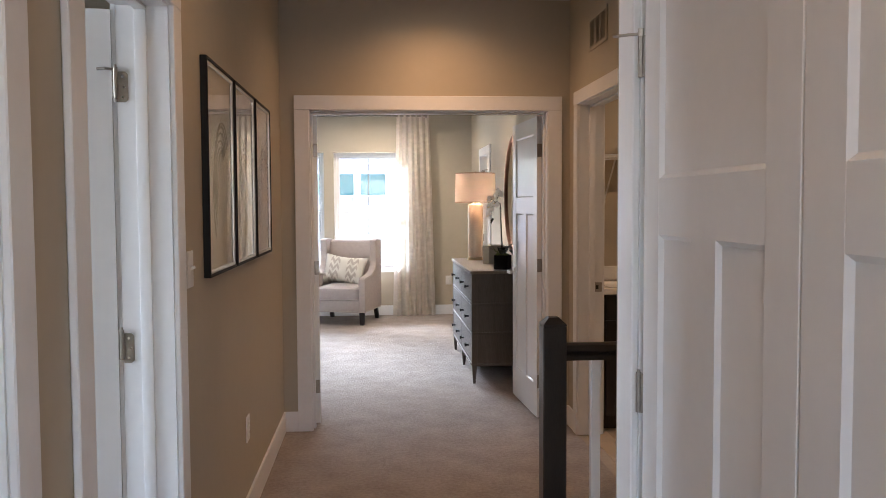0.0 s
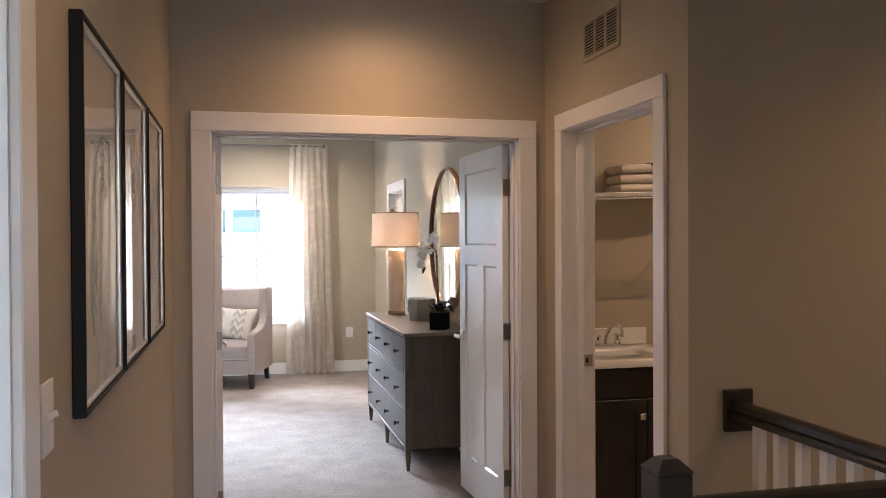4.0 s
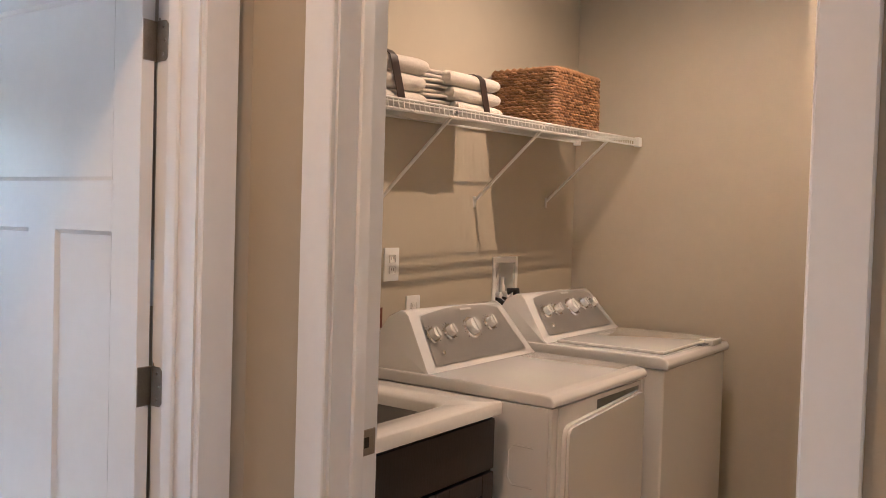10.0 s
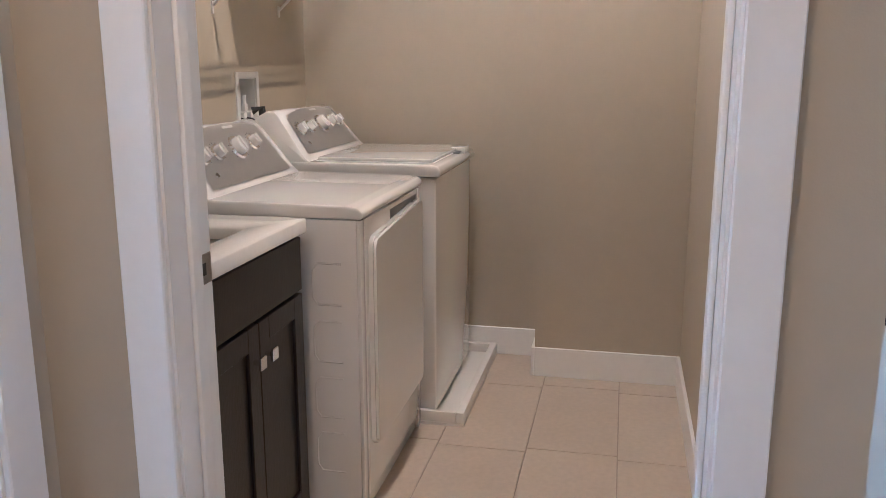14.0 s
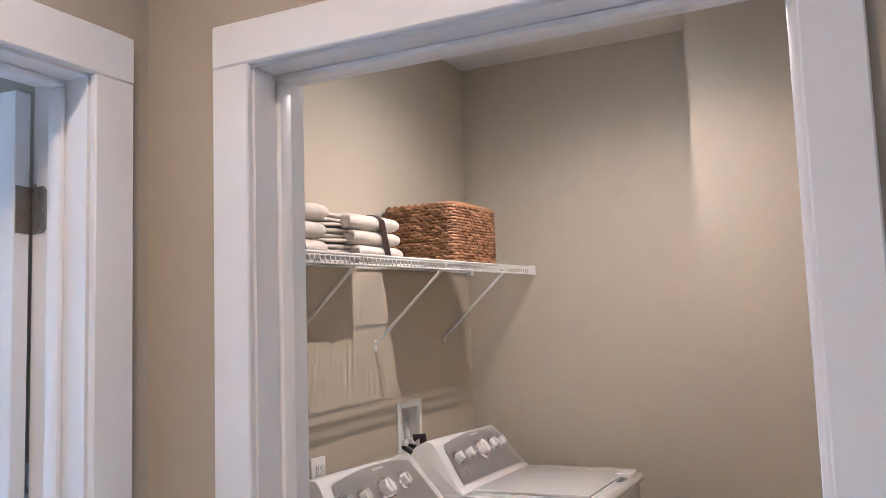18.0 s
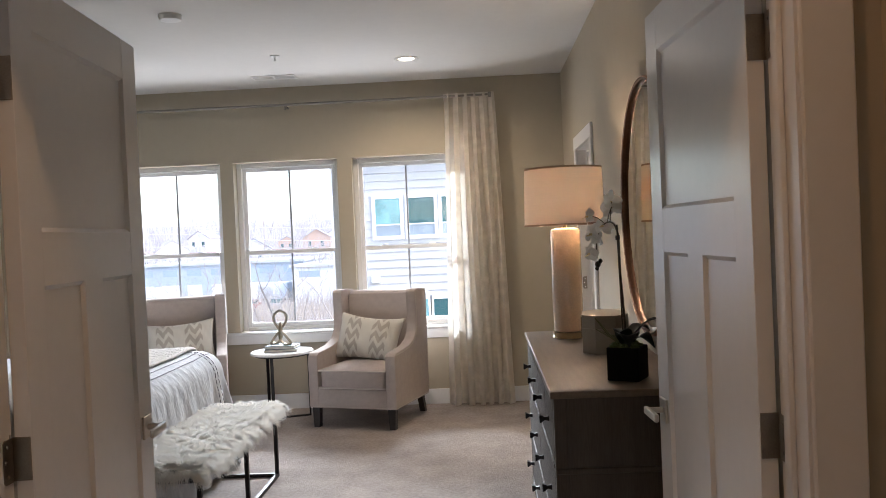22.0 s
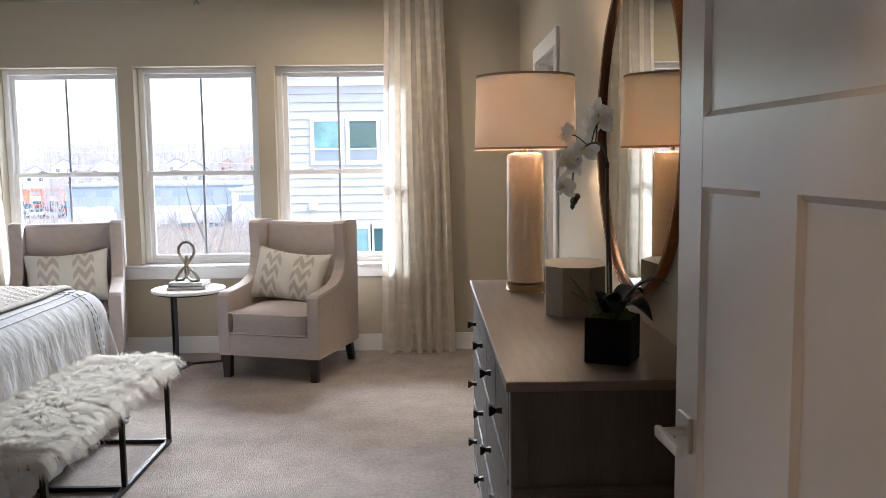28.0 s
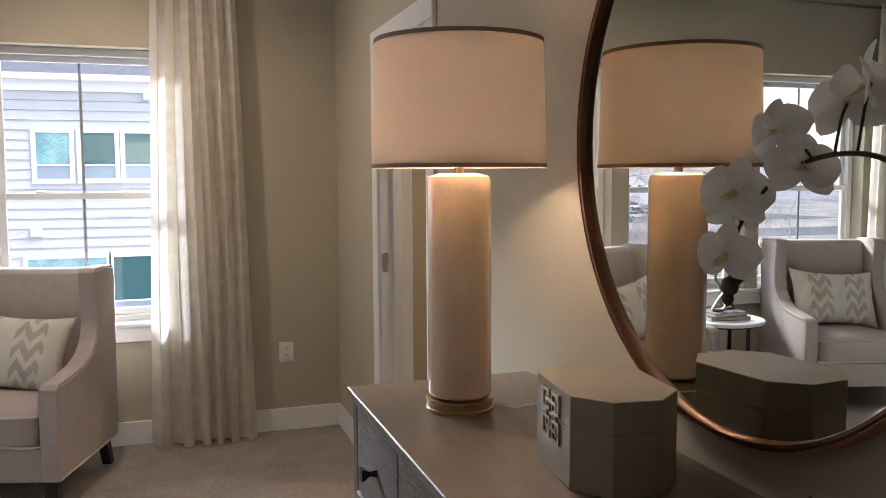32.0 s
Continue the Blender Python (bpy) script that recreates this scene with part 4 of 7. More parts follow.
deco_box()


# ---- orchid ----
def orchid():
    POT = pose(0.018, -0.030, 0, 0, 0, -28)
    o = thing("potted_orchid", "white orchid in a square black pot", "plant", pose(0.690, 1.545, 0.9305))
    part("pot", join(moved(box(-0.058, 0.058, -0.058, 0.058, 0, 0.118, 0.003), POT)), BLACKPOT, o, "square matt black pot")
    rnd = random.Random(4)
    part("moss", join(*[moved(lathe([(0.0001, 0.012), (0.012, 0.010), (0.018, 0)], 7), POT @ Matrix.Translation((rnd.uniform(-0.042, 0.042), rnd.uniform(-0.042, 0.042), 0.117)) @ Matrix.Diagonal((rnd.uniform(0.6, 1.2), rnd.uniform(0.6, 1.2), rnd.uniform(0.6, 1.6), 1))) for _ in range(45)]), MOSS, o, "green moss")

    def leaf(ang, length, width, rise, droop):
        bm = bmesh.new()
        rows = []
        n = 12
        for i in range(n + 1):
            u = i / n
            w = width * math.sin(math.pi * (0.08 + 0.92 * u) ** 0.8) * 0.5 + 0.002
            x = length * u
            z = rise * math.sin(math.pi * 0.75 * u) - droop * u * u
            rows.append([bm.verts.new((x, k * w, z + abs(k) * w * 0.35)) for k in (-1, -0.5, 0, 0.5, 1)])
        for a, b in zip(rows, rows[1:]):
            for k in range(4):
                bm.faces.new((a[k], a[k + 1], b[k + 1], b[k]))
        bmesh.ops.solidify(bm, geom=bm.faces[:], thickness=0.003)
        return moved(bm, pose(0.018, -0.030, 0.118, 0, 0, ang))
    for ang, ln, w, rise, droop in [(-48, 0.120, 0.090, 0.045, 0.030), (-18, 0.140, 0.055, 0.080, -0.030), (20, 0.095, 0.080, 0.065, 0.0), (75, 0.10, 0.08, 0.05, 0.02), (-95, 0.10, 0.085, 0.055, 0.03), (-130, 0.07, 0.07, 0.06, 0.0)]:
        part("leaf", leaf(ang, ln, w, rise, droop), LEAF, o, "dark green strap leaf")
    for k in range(5):
        a = rnd.uniform(1.6, 3.6)
        part("aerial_root", tube([(0, 0, 0.12), (0.04 * math.cos(a), 0.04 * math.sin(a), 0.15), (0.09 * math.cos(a), 0.09 * math.sin(a), 0.14 + 0.02 * k)], 0.003, 5, taper=0.0015), MOSSROOT, o)
    # stake and arching stem towards the lamp
    sx, sy = 0.02, 0.10
    main = [(0.016, -0.025, 0.12), (0.013, -0.018, 0.25), (0.008, -0.008, 0.38), (0.006, -0.009, 0.50), (0.003, 0.012, 0.538), (-0.004, 0.045, 0.562), (-0.016, 0.095, 0.566), (-0.028, 0.145, 0.552), (-0.038, 0.185, 0.522), (-0.044, 0.215, 0.482), (-0.042, 0.232, 0.440), (-0.038, 0.238, 0.41)]

    def smooth_line(pts, n=4):
        out = []
        for i in range(len(pts) - 1):
            p0, p1, p2, p3 = (Vector(pts[max(0, min(len(pts) - 1, i + k))]) for k in (-1, 0, 1, 2))
            for q in range(n):
                t = q / n
                out.append(0.5 * (2 * p1 + (p2 - p0) * t + (2 * p0 - 5 * p1 + 4 * p2 - p3) * t * t + (3 * p1 - p0 - 3 * p2 + p3) * t ** 3))
        return out + [Vector(pts[-1])]
    line = smooth_line(main)
    part("stem", tube(line, 0.0042, 8, taper=0.002), STEM, o, "arching dark stem")
    part("stake", tube([(0.008, -0.020, 0.11), (0.002, -0.006, 0.555)], 0.003, 6), STEM, o)
    part("clip", moved(cyl(0, 0, -0.008, 0.008, 0.008, seg=8), pose(0.003, -0.008, 0.508)), DARK, o)

    def petal(l, w, cup):
        bm = bmesh.new()
        rows = []
        for i in range(9):
            u = i / 8
            hw = w * math.sin(math.pi * min(1, 0.10 + 0.86 * u)) ** 0.7 * 0.5
            rows.append([bm.verts.new((l * u, k * hw, cup * (u * u) + 0.25 * abs(k) * hw)) for k in (-1, -0.6, 0, 0.6, 1)])
        for a, b in zip(rows, rows[1:]):
            for k in range(4):
                bm.faces.new((a[k], a[k + 1], b[k + 1], b[k]))
        return bm

    def bloom(at, rx, ry, rz, s):
        bms = []
        for a, l, w in ((90, 0.046, 0.034), (215, 0.046, 0.034), (325, 0.046, 0.034), (8, 0.046, 0.056), (172, 0.046, 0.056)):
            bms.append(moved(petal(l, w, -0.013), pose(0, 0, 0, 0, 0, a)))
        f = part("flower", moved(join(*bms), pose(*at, rx, ry, rz) @ Matrix.Diagonal((s, s, s, 1))), PETAL, o, "white moth orchid bloom", 180)
        lipm = join(moved(petal(0.022, 0.018, 0.014), pose(0, 0, 0.004, 0, -35, 270)), cyl(0, 0, 0.0, 0.012, 0.005, 0.003, 8))
        part("lip", moved(lipm, pose(*at, rx, ry, rz) @ Matrix.Diagonal((s, s, s, 1))), LIPYEL, f, "cream orchid lip")
    spots = [((-0.004, 0.060, 0.640), 100, 0, -150, 0.95), ((0.004, 0.100, 0.622), 80, 10, 150, 0.95), ((-0.086, 0.105, 0.590), 85, -15, -75, 0.85), ((-0.028, 0.130, 0.552), 80, 5, -40, 0.9), ((-0.062, 0.205, 0.522), 85, 10, -55, 1.0), ((-0.035, 0.235, 0.505), 78, -8, 120, 0.85), ((-0.072, 0.205, 0.447), 95, 5, -60, 0.9)]
    for at, rx, ry, rz, s in spots:
        near = min(line, key=lambda p: (p - Vector(at)).length)
        part("stalk", tube(smooth_line([near, (near + Vector(at)) / 2 + Vector((0, 0, 0.01)), Vector(at)], 4), 0.0018, 5), STEM, o)
        bloom(at, rx, ry, rz, s)
    for at, r in [((-0.038, 0.240, 0.403), 0.012), ((-0.028, 0.236, 0.416), 0.009), ((-0.042, 0.238, 0.388), 0.008)]:
        part("bud", moved(lathe([(0.0001, -r * 1.3), (r * 0.8, -r * 0.6), (r, 0), (r * 0.7, r * 0.8), (0.0001, r * 1.2)], 10), pose(*at)), STEM, o)
    return o


MOSSROOT = mat("aerial_root", (0.16, 0.17, 0.08), 0.8)
LIPYEL = mat("orchid_lip", (0.72, 0.60, 0.36), 0.6)
orchid()


# ---- wing chairs ----
def rounded(bm, off, seg=2):
    bmesh.ops.bevel(bm, geom=bm.edges[:], offset=off, segments=seg, affect="EDGES", profile=0.6, clamp_overlap=True)
    return bm


def loop_line(x0, x1, y0, y1, z, r=0.03):
    pts = []
    for cx, cy, a0 in ((x1 - r, y1 - r, 0), (x0 + r, y1 - r, 90), (x0 + r, y0 + r, 180), (x1 - r, y0 + r, 270)):
        for k in range(4):
            a = radians(a0 + 30 * k)
            pts.append((cx + r * math.cos(a), cy + r * math.sin(a), z))
    return pts


def wing_chair(m, label):
    c = thing("wing_chair", label, "armchair", m, "chairs by the window")
    for sx in (-1, 1):
        part("leg", moved(prism([(-0.022, 0), (0.022, 0), (0.030, 0.165), (-0.030, 0.165)], -0.024, 0.024, "y"), pose(sx * 0.305, -0.325, 0)), ESPRESSO, c, "dark tapered wooden leg", 0)
        part("leg", moved(prism([(0.03, 0), (0.068, 0), (0.02, 0.165), (-0.035, 0.165)], sx * 0.29 - 0.022, sx * 0.29 + 0.022, "x"), pose(0, 0.30, 0)), ESPRESSO, c, "dark splayed back leg", 0)
    part("base", rounded(box(-0.33, 0.33, -0.358, 0.33, 0.155, 0.305), 0.012), UPHOL, c)
    side = [(-0.362, 0.155), (-0.366, 0.50), (-0.36, 0.565), (-0.33, 0.588), (-0.20, 0.598), (-0.06, 0.615), (0.03, 0.648), (0.085, 0.70), (0.11, 0.77), (0.115, 0.86), (0.105, 0.96), (0.10, 1.025), (0.125, 1.045), (0.20, 1.048), (0.345, 1.04), (0.36, 0.98), (0.34, 0.155)]
    for sx in (-1, 1):
        a, b = sorted((sx * 0.272, sx * 0.352))
        wing = rounded(prism(side, a, b, "x"), 0.014)
        part("wing_arm", wing, UPHOL, c)
        edge = [(sx * 0.354, y, z) for y, z in side[:-2]]
        nails = []
        for (p, q) in zip(side[3:14], side[4:15]):
            L = math.hypot(q[0] - p[0], q[1] - p[1])
            n = max(1, int(L / 0.017))
            for k in range(n):
                u = k / n
                nails.append(moved(lathe([(0.0055, 0), (0.004, 0.003), (0.0001, 0.0045)], 6), pose(sx * 0.3515, p[0] + (q[0] - p[0]) * u + 0.006, p[1] + (q[1] - p[1]) * u - 0.017, 0, 90 * sx, 0)))
        part("nailhead_row", join(*nails), NICKEL, c, "row of silver nailheads")
    nl = [moved(lathe([(0.0055, 0), (0.004, 0.003), (0.0001, 0.0045)], 6), pose(-0.34 + 0.0165 * k, -0.3585, 0.168, 90, 0, 0)) for k in range(42)]
    for sx in (-1, 1):
        nl += [moved(lathe([(0.0055, 0), (0.004, 0.003), (0.0001, 0.0045)], 6), pose(sx * 0.3525, -0.345 + 0.0165 * k, 0.168, 0, 90 * sx, 0)) for k in range(41)]
    part("nailhead_row", join(*nl), NICKEL, c, "row of silver nailheads")
    back = prism([(0.175, 0.44), (0.205, 0.72), (0.235, 1.005), (0.27, 1.03), (0.345, 1.03), (0.355, 0.98), (0.335, 0.20), (0.30, 0.20)], -0.271, 0.271, "x")
    part("backrest", rounded(back, 0.02), UPHOL, c)
    cu = box(-0.268, 0.268, -0.372, 0.20, 0.306, 0.462)
    bmesh.ops.subdivide_edges(cu, edges=cu.edges[:], cuts=6, use_grid_fill=True)
    for v in cu.verts:
        x, y = v.co.x / 0.268, (v.co.y + 0.086) / 0.286
        e = max(0, 1 - x ** 4) * max(0, 1 - y ** 4)
        k = 0.026 * e
        if v.co.z > 0.45:
            v.co.z += k - 0.012 * (1 - e)
        if v.co.z < 0.315:
            v.co.z += 0.006 * (1 - e)
        if y < -0.98:
            v.co.y -= 0.012 * (1 - ((v.co.z - 0.384) / 0.08) ** 2) * max(0, 1 - x ** 4)
    for v in cu.verts:
        x, y = v.co.x / 0.268, (v.co.y + 0.086) / 0.286
        q = max(0, abs(x) - 0.8) / 0.2 * max(0, abs(y) - 0.8) / 0.2
        v.co.x -= math.copysign(0.018 * q, x)
        v.co.y -= math.copysign(0.018 * q, y)
    cu2 = rounded_mesh(cu)
    s = part("seat_cushion", cu2, UPHOL, c, smooth=60)
    part("piping", tube(loop_line(-0.267, 0.267, -0.371, 0.199, 0.449, 0.02), 0.0068, 6, True), PIPING, s, "light piping")
    part("piping", tube(loop_line(-0.267, 0.267, -0.371, 0.199, 0.316, 0.02), 0.0068, 6, True), PIPING, s, "light piping")
    return c


def rounded_mesh(bm):
    bmesh.ops.smooth_vert(bm, verts=bm.verts[:], factor=0.25, use_axis_x=True, use_axis_y=True, use_axis_z=True)
    return bm


def chevron_mat():
    m = mat("chevron_fabric", (0.74, 0.70, 0.63), 0.95, bump=0.3, bscale=500, bdist=0.002, spec=0.1)
    nt = m.node_tree
    b = nt.nodes["Principled BSDF"]
    tc = nt.nodes.new("ShaderNodeTexCoord")
    nz = nt.nodes.new("ShaderNodeTexNoise")
    nz.inputs["Scale"].default_value = 35
    sp = nt.nodes.new("ShaderNodeSeparateXYZ")
    nt.links.new(tc.outputs["Object"], sp.inputs[0])
    nt.links.new(tc.outputs["Object"], nz.inputs["Vector"])

    def op(kind, a, c, clamp=False):
        n = nt.nodes.new("ShaderNodeMath")
        n.operation = kind
        n.use_clamp = clamp
        for i, v in enumerate((a, c)):
            if v is None:
                continue
            if isinstance(v, (int, float)):
                n.inputs[i].default_value = v
            else:
                nt.links.new(v, n.inputs[i])
        return n.outputs[0]
    tri = op("PINGPONG", sp.outputs[0], 0.042)
    up = op("ADD", sp.outputs[2], op("MULTIPLY", tri, 1.5))
    up = op("ADD", up, op("MULTIPLY", nz.outputs[0], 0.022))
    band = op("PINGPONG", up, 0.046)
    stripe = op("GREATER_THAN", band, 0.021)
    cols = op("GREATER_THAN", op("PINGPONG", op("ADD", sp.outputs[0], 0.0), 0.115), 0.045)
    mask = op("MULTIPLY", stripe, cols)
    mix = nt.nodes.new("ShaderNodeMix")
    mix.data_type = "RGBA"
    mix.inputs[6].default_value = (0.74, 0.71, 0.64, 1)
    mix.inputs[7].default_value = (0.53, 0.485, 0.42, 1)
    nt.links.new(mask, mix.inputs[0])
    nt.links.new(mix.outputs[2], b.inputs["Base Color"])
    return m


CHEVRON = chevron_mat()


def lumbar_pillow(m, seed):
    p = thing("throw_pillow", "cream lumbar pillow with taupe chevron print, leaning on the chair back", "pillow", m, "chair pillows")
    rnd = random.Random(seed)
    bm = bmesh.new()
    n, k = 26, 18
    W, Hh, T = 0.290, 0.200, 0.088
    for sgn in (1, -1):
        g = []
        for j in range(k + 1):
            row = []
            for i in range(n + 1):
                u, v = 2 * i / n - 1, 2 * j / k - 1
                e = max(0, (1 - u * u)) ** 0.45 * max(0, (1 - v * v)) ** 0.45
                x = u * W * (1 - 0.10 * (1 - v * v) * u * u)
                z = v * Hh * (1 - 0.17 * (1 - u * u) * v * v)
                wr = 0.014 * noise.noise(Vector((x * 9, z * 9, seed))) + 0.020 * (1.3 - v) * 0.7 * noise.noise(Vector((x * 22 + z * 12, z * 6, seed + 3)))
                row.append(bm.verts.new((x, sgn * (-T) * e + wr * (e ** 0.5), z)))
            g.append(row)
        for j in range(k):
            for i in range(n):
                bm.faces.new((g[j][i], g[j][i + 1], g[j + 1][i + 1], g[j + 1][i]))
    bmesh.ops.remove_doubles(bm, verts=bm.verts[:], dist=0.0008)
    bmesh.ops.recalc_face_normals(bm, faces=bm.faces[:])
    part("cover", bm, CHEVRON, p, smooth=180)
    return p


CH2 = pose(-0.748, 5.240, 0, 0, 0, -17)
CH1 = pose(-2.332, 5.295, 0, 0, 0, 17)
wing_chair(CH2 @ Matrix.Diagonal((1.06, 1, 1, 1)), "taupe linen wing chair with nailhead trim and dark legs")
wing_chair(CH1 @ Matrix.Diagonal((1.06, 1, 1, 1)), "taupe linen wing chair with nailhead trim and dark legs")
lumbar_pillow(CH2 @ pose(-0.03, 0.05, 0.652, -22, 6, 0), 3)
lumbar_pillow(CH1 @ pose(0.0, 0.05, 0.655, -22, -3, 0), 8)


# ---- round side table, books, knot ----
TB = (-1.505, 5.385)


def side_table():
    t = thing("side_table", "round white marble side table on black metal legs", "side table", pose(TB[0], TB[1], 0))
    part("tabletop", lathe([(0.0001, 0.542), (0.255, 0.542), (0.26, 0.547), (0.26, 0.559), (0.255, 0.564), (0.0001, 0.564)], 56), MARBLE, t, "white marble round top")
    part("ring", lathe([(0.205, 0.528), (0.225, 0.528), (0.225, 0.5415), (0.205, 0.5415)], 48, True), BLACKMETAL, t)
    for a in (140, 260, 20):
        x, y = 0.213 * math.cos(radians(a)), 0.213 * math.sin(radians(a))
        part("leg", moved(box(-0.012, 0.012, -0.006, 0.006, 0, 0.528, 0.001), pose(x, y, 0, 0, 0, a + 90)), BLACKMETAL, t)
        part("foot_bar", moved(box(0.011, 0.206, -0.011, 0.011, 0.0, 0.014, 0.001), pose(0, 0, 0, 0, 0, a)), BLACKMETAL, t)
    part("hub", cyl(0, 0, 0, 0.014, 0.014, seg=12), BLACKMETAL, t)
    return t


side_table()


def book(x, y, z, rz, w, d, h, cover):
    b = thing("book", "grey cloth-bound hardcover book lying flat", "book", pose(x, y, z, 0, 0, rz), "books on the side table")
    part("cover", join(box(-w / 2, w / 2, -d / 2, d / 2, 0, 0.003), box(-w / 2, w / 2, -d / 2, d / 2, h - 0.003, h), box(-w / 2, -w / 2 + 0.003, -d / 2, d / 2, 0.003, h - 0.003)), cover, b)
    part("pages", box(-w / 2 + 0.003, w / 2 - 0.004, -d / 2 + 0.004, d / 2 - 0.004, 0.003, h - 0.003), PAPER, b, "cream page block")
    return b


book(TB[0] + 0.0, TB[1] - 0.005, 0.5645, 8, 0.27, 0.20, 0.022, mat("pale_book", (0.24, 0.25, 0.27), 0.6))
book(TB[0] + 0.01, TB[1], 0.587, -4, 0.25, 0.185, 0.026, BOOKGREY)
KNOT = mat("champagne_metal", (0.34, 0.30, 0.235), 0.30, 0.9, var=0.1, scale=30)
kn = thing("knot_sculpture", "champagne metal looped ribbon sculpture on books", "sculpture", pose(TB[0] - 0.005, TB[1], 0.6135, 0, 0, 10) @ Matrix.Diagonal((1.05, 1.05, 1.1, 1)))


def spline(pts, n=6):
    out = []
    for i in range(len(pts) - 1):
        p0, p1, p2, p3 = (Vector(pts[max(0, min(len(pts) - 1, i + k))]) for k in (-1, 0, 1, 2))
        for q in range(n):
            t = q / n
            out.append(0.5 * (2 * p1 + (p2 - p0) * t + (2 * p0 - 5 * p1 + 4 * p2 - p3) * t * t + (3 * p1 - p0 - 3 * p2 + p3) * t ** 3))
    return out + [Vector(pts[-1])]


part("loop", tube(spline([(-0.082, 0.025, 0.009), (-0.05, 0.02, 0.055), (0.012, 0.012, 0.125), (0.048, 0.008, 0.185), (0.042, 0.004, 0.232), (0, 0, 0.256), (-0.042, -0.004, 0.232), (-0.048, -0.008, 0.185), (-0.012, -0.012, 0.125), (0.05, -0.02, 0.055), (0.082, -0.025, 0.009)]), 0.0098, 8), KNOT, kn)
part("foot", tube(spline([(-0.082, 0.025, 0.009), (-0.03, 0.05, 0.010), (0.005, 0.035, 0.06), (0.0, 0.0, 0.16), (-0.005, -0.035, 0.06), (0.03, -0.05, 0.010), (0.082, -0.025, 0.009)]), 0.0098, 8), KNOT, kn)


# ---- bed ----
def thick(bm, t):
    bmesh.ops.recalc_face_normals(bm, faces=bm.faces[:])
    bmesh.ops.solidify(bm, geom=bm.faces[:], thickness=t)
    return bm


BED_FOOT, BY0, BY1, BTOP, BR = -1.70, 2.10, 3.93, 0.77, 0.15


def drape(u, v, lift=0.0):
    """u along the bed (metres past the foot edge are positive), v across from the middle."""
    half = (BY1 - BY0) / 2
    du, dv = max(0, u), max(0, abs(v) - half)
    d = math.hypot(du, dv)
    x, y = BED_FOOT + min(u, 0), (BY0 + BY1) / 2 + max(-half, min(half, v))
    top = BTOP + lift + 0.012 * noise.noise(Vector((u * 3, v * 3, 1)))
    if d < 1e-9:
        return Vector((x, y, top))
    r = BR + lift
    if d < r * math.pi / 2:
        h, drop = r * math.sin(d / r), r * (1 - math.cos(d / r))
    else:
        e = d - r * math.pi / 2
        h, drop = r + 0.14 * e + 0.034 * noise.noise(Vector((u * 1.5 if du < dv else v * 9, v * 1.5 if dv < du else u * 1.5, 7))) * min(1, e * 5) + 0.012 * math.sin((v if du > dv else u) * 26) * min(1, e * 4), r + e
    sx, sy = du / d, math.copysign(dv / d, v)
    return Vector((x + sx * h, y + sy * h, top - drop))


def bed():
    b = thing("bed", "bed with rumpled white duvet and cream knit throw", "bed")
    part("mattress", box(-3.80, BED_FOOT - 0.02, BY0 + 0.02, BY1 - 0.02, 0.25, BTOP - 0.03, 0.05, 3), LINEN, b)
    part("bed_base", box(-3.80, BED_FOOT - 0.01, BY0 + 0.01, BY1 - 0.01, 0.02, 0.25, 0.01), LINEN, b)

    def quilt(u, v):
        return 0.012 * math.sqrt(abs(math.sin(math.pi * (u + v) / 0.075) * math.sin(math.pi * (u - v) / 0.075)))

    def sheet(u0, u1, nu, v0, v1, nv, lift, relief=None):
        bm = bmesh.new()
        g = [[bm.verts.new(drape(u0 + (u1 - u0) * i / nu, v0 + (v1 - v0) * j / nv, lift + (relief(u0 + (u1 - u0) * i / nu, v0 + (v1 - v0) * j / nv) if relief and 0 < i < nu else 0))) for i in range(nu + 1)] for j in range(nv + 1)]
        for j in range(nv):
            for i in range(nu):
                bm.faces.new((g[j][i], g[j][i + 1], g[j + 1][i + 1], g[j + 1][i]))
        return bm
    H2 = (BY1 - BY0) / 2
    dv = part("duvet", sheet(-2.05, 0.80, 80, -H2 - 0.80, H2 + 0.80, 110, 0.0), DUVET, b, "rumpled white duvet", 180)
    part("throw", thick(sheet(-0.80, -0.04, 62, -H2 - 0.55, H2 + 0.55, 230, 0.020, quilt), 0.014), KNIT, b, "cream knitted throw blanket", 180)
    dash = []
    for u in (0.02, 0.075):
        v = -H2 + 0.02
        while v < H2 - 0.02:
            p, q = drape(u, v, 0.004), drape(u, v + 0.028, 0.004)
            dash.append(tube([p, q], 0.0022, 4))
            v += 0.042
    for v in (-H2 + 0.10, -H2 + 0.15, H2 - 0.10, H2 - 0.15):
        u = -0.08
        while u < 0.55:
            dash.append(tube([drape(u, v, 0.004), drape(u + 0.028, v, 0.004)], 0.0022, 4))
            u += 0.042
    s = part("stitching", join(*dash), mat("charcoal_thread", (0.16, 0.16, 0.18), 0.9), dv, "dashed charcoal stitching")
    tagged(s, kind="stuff")
    return b


bed()


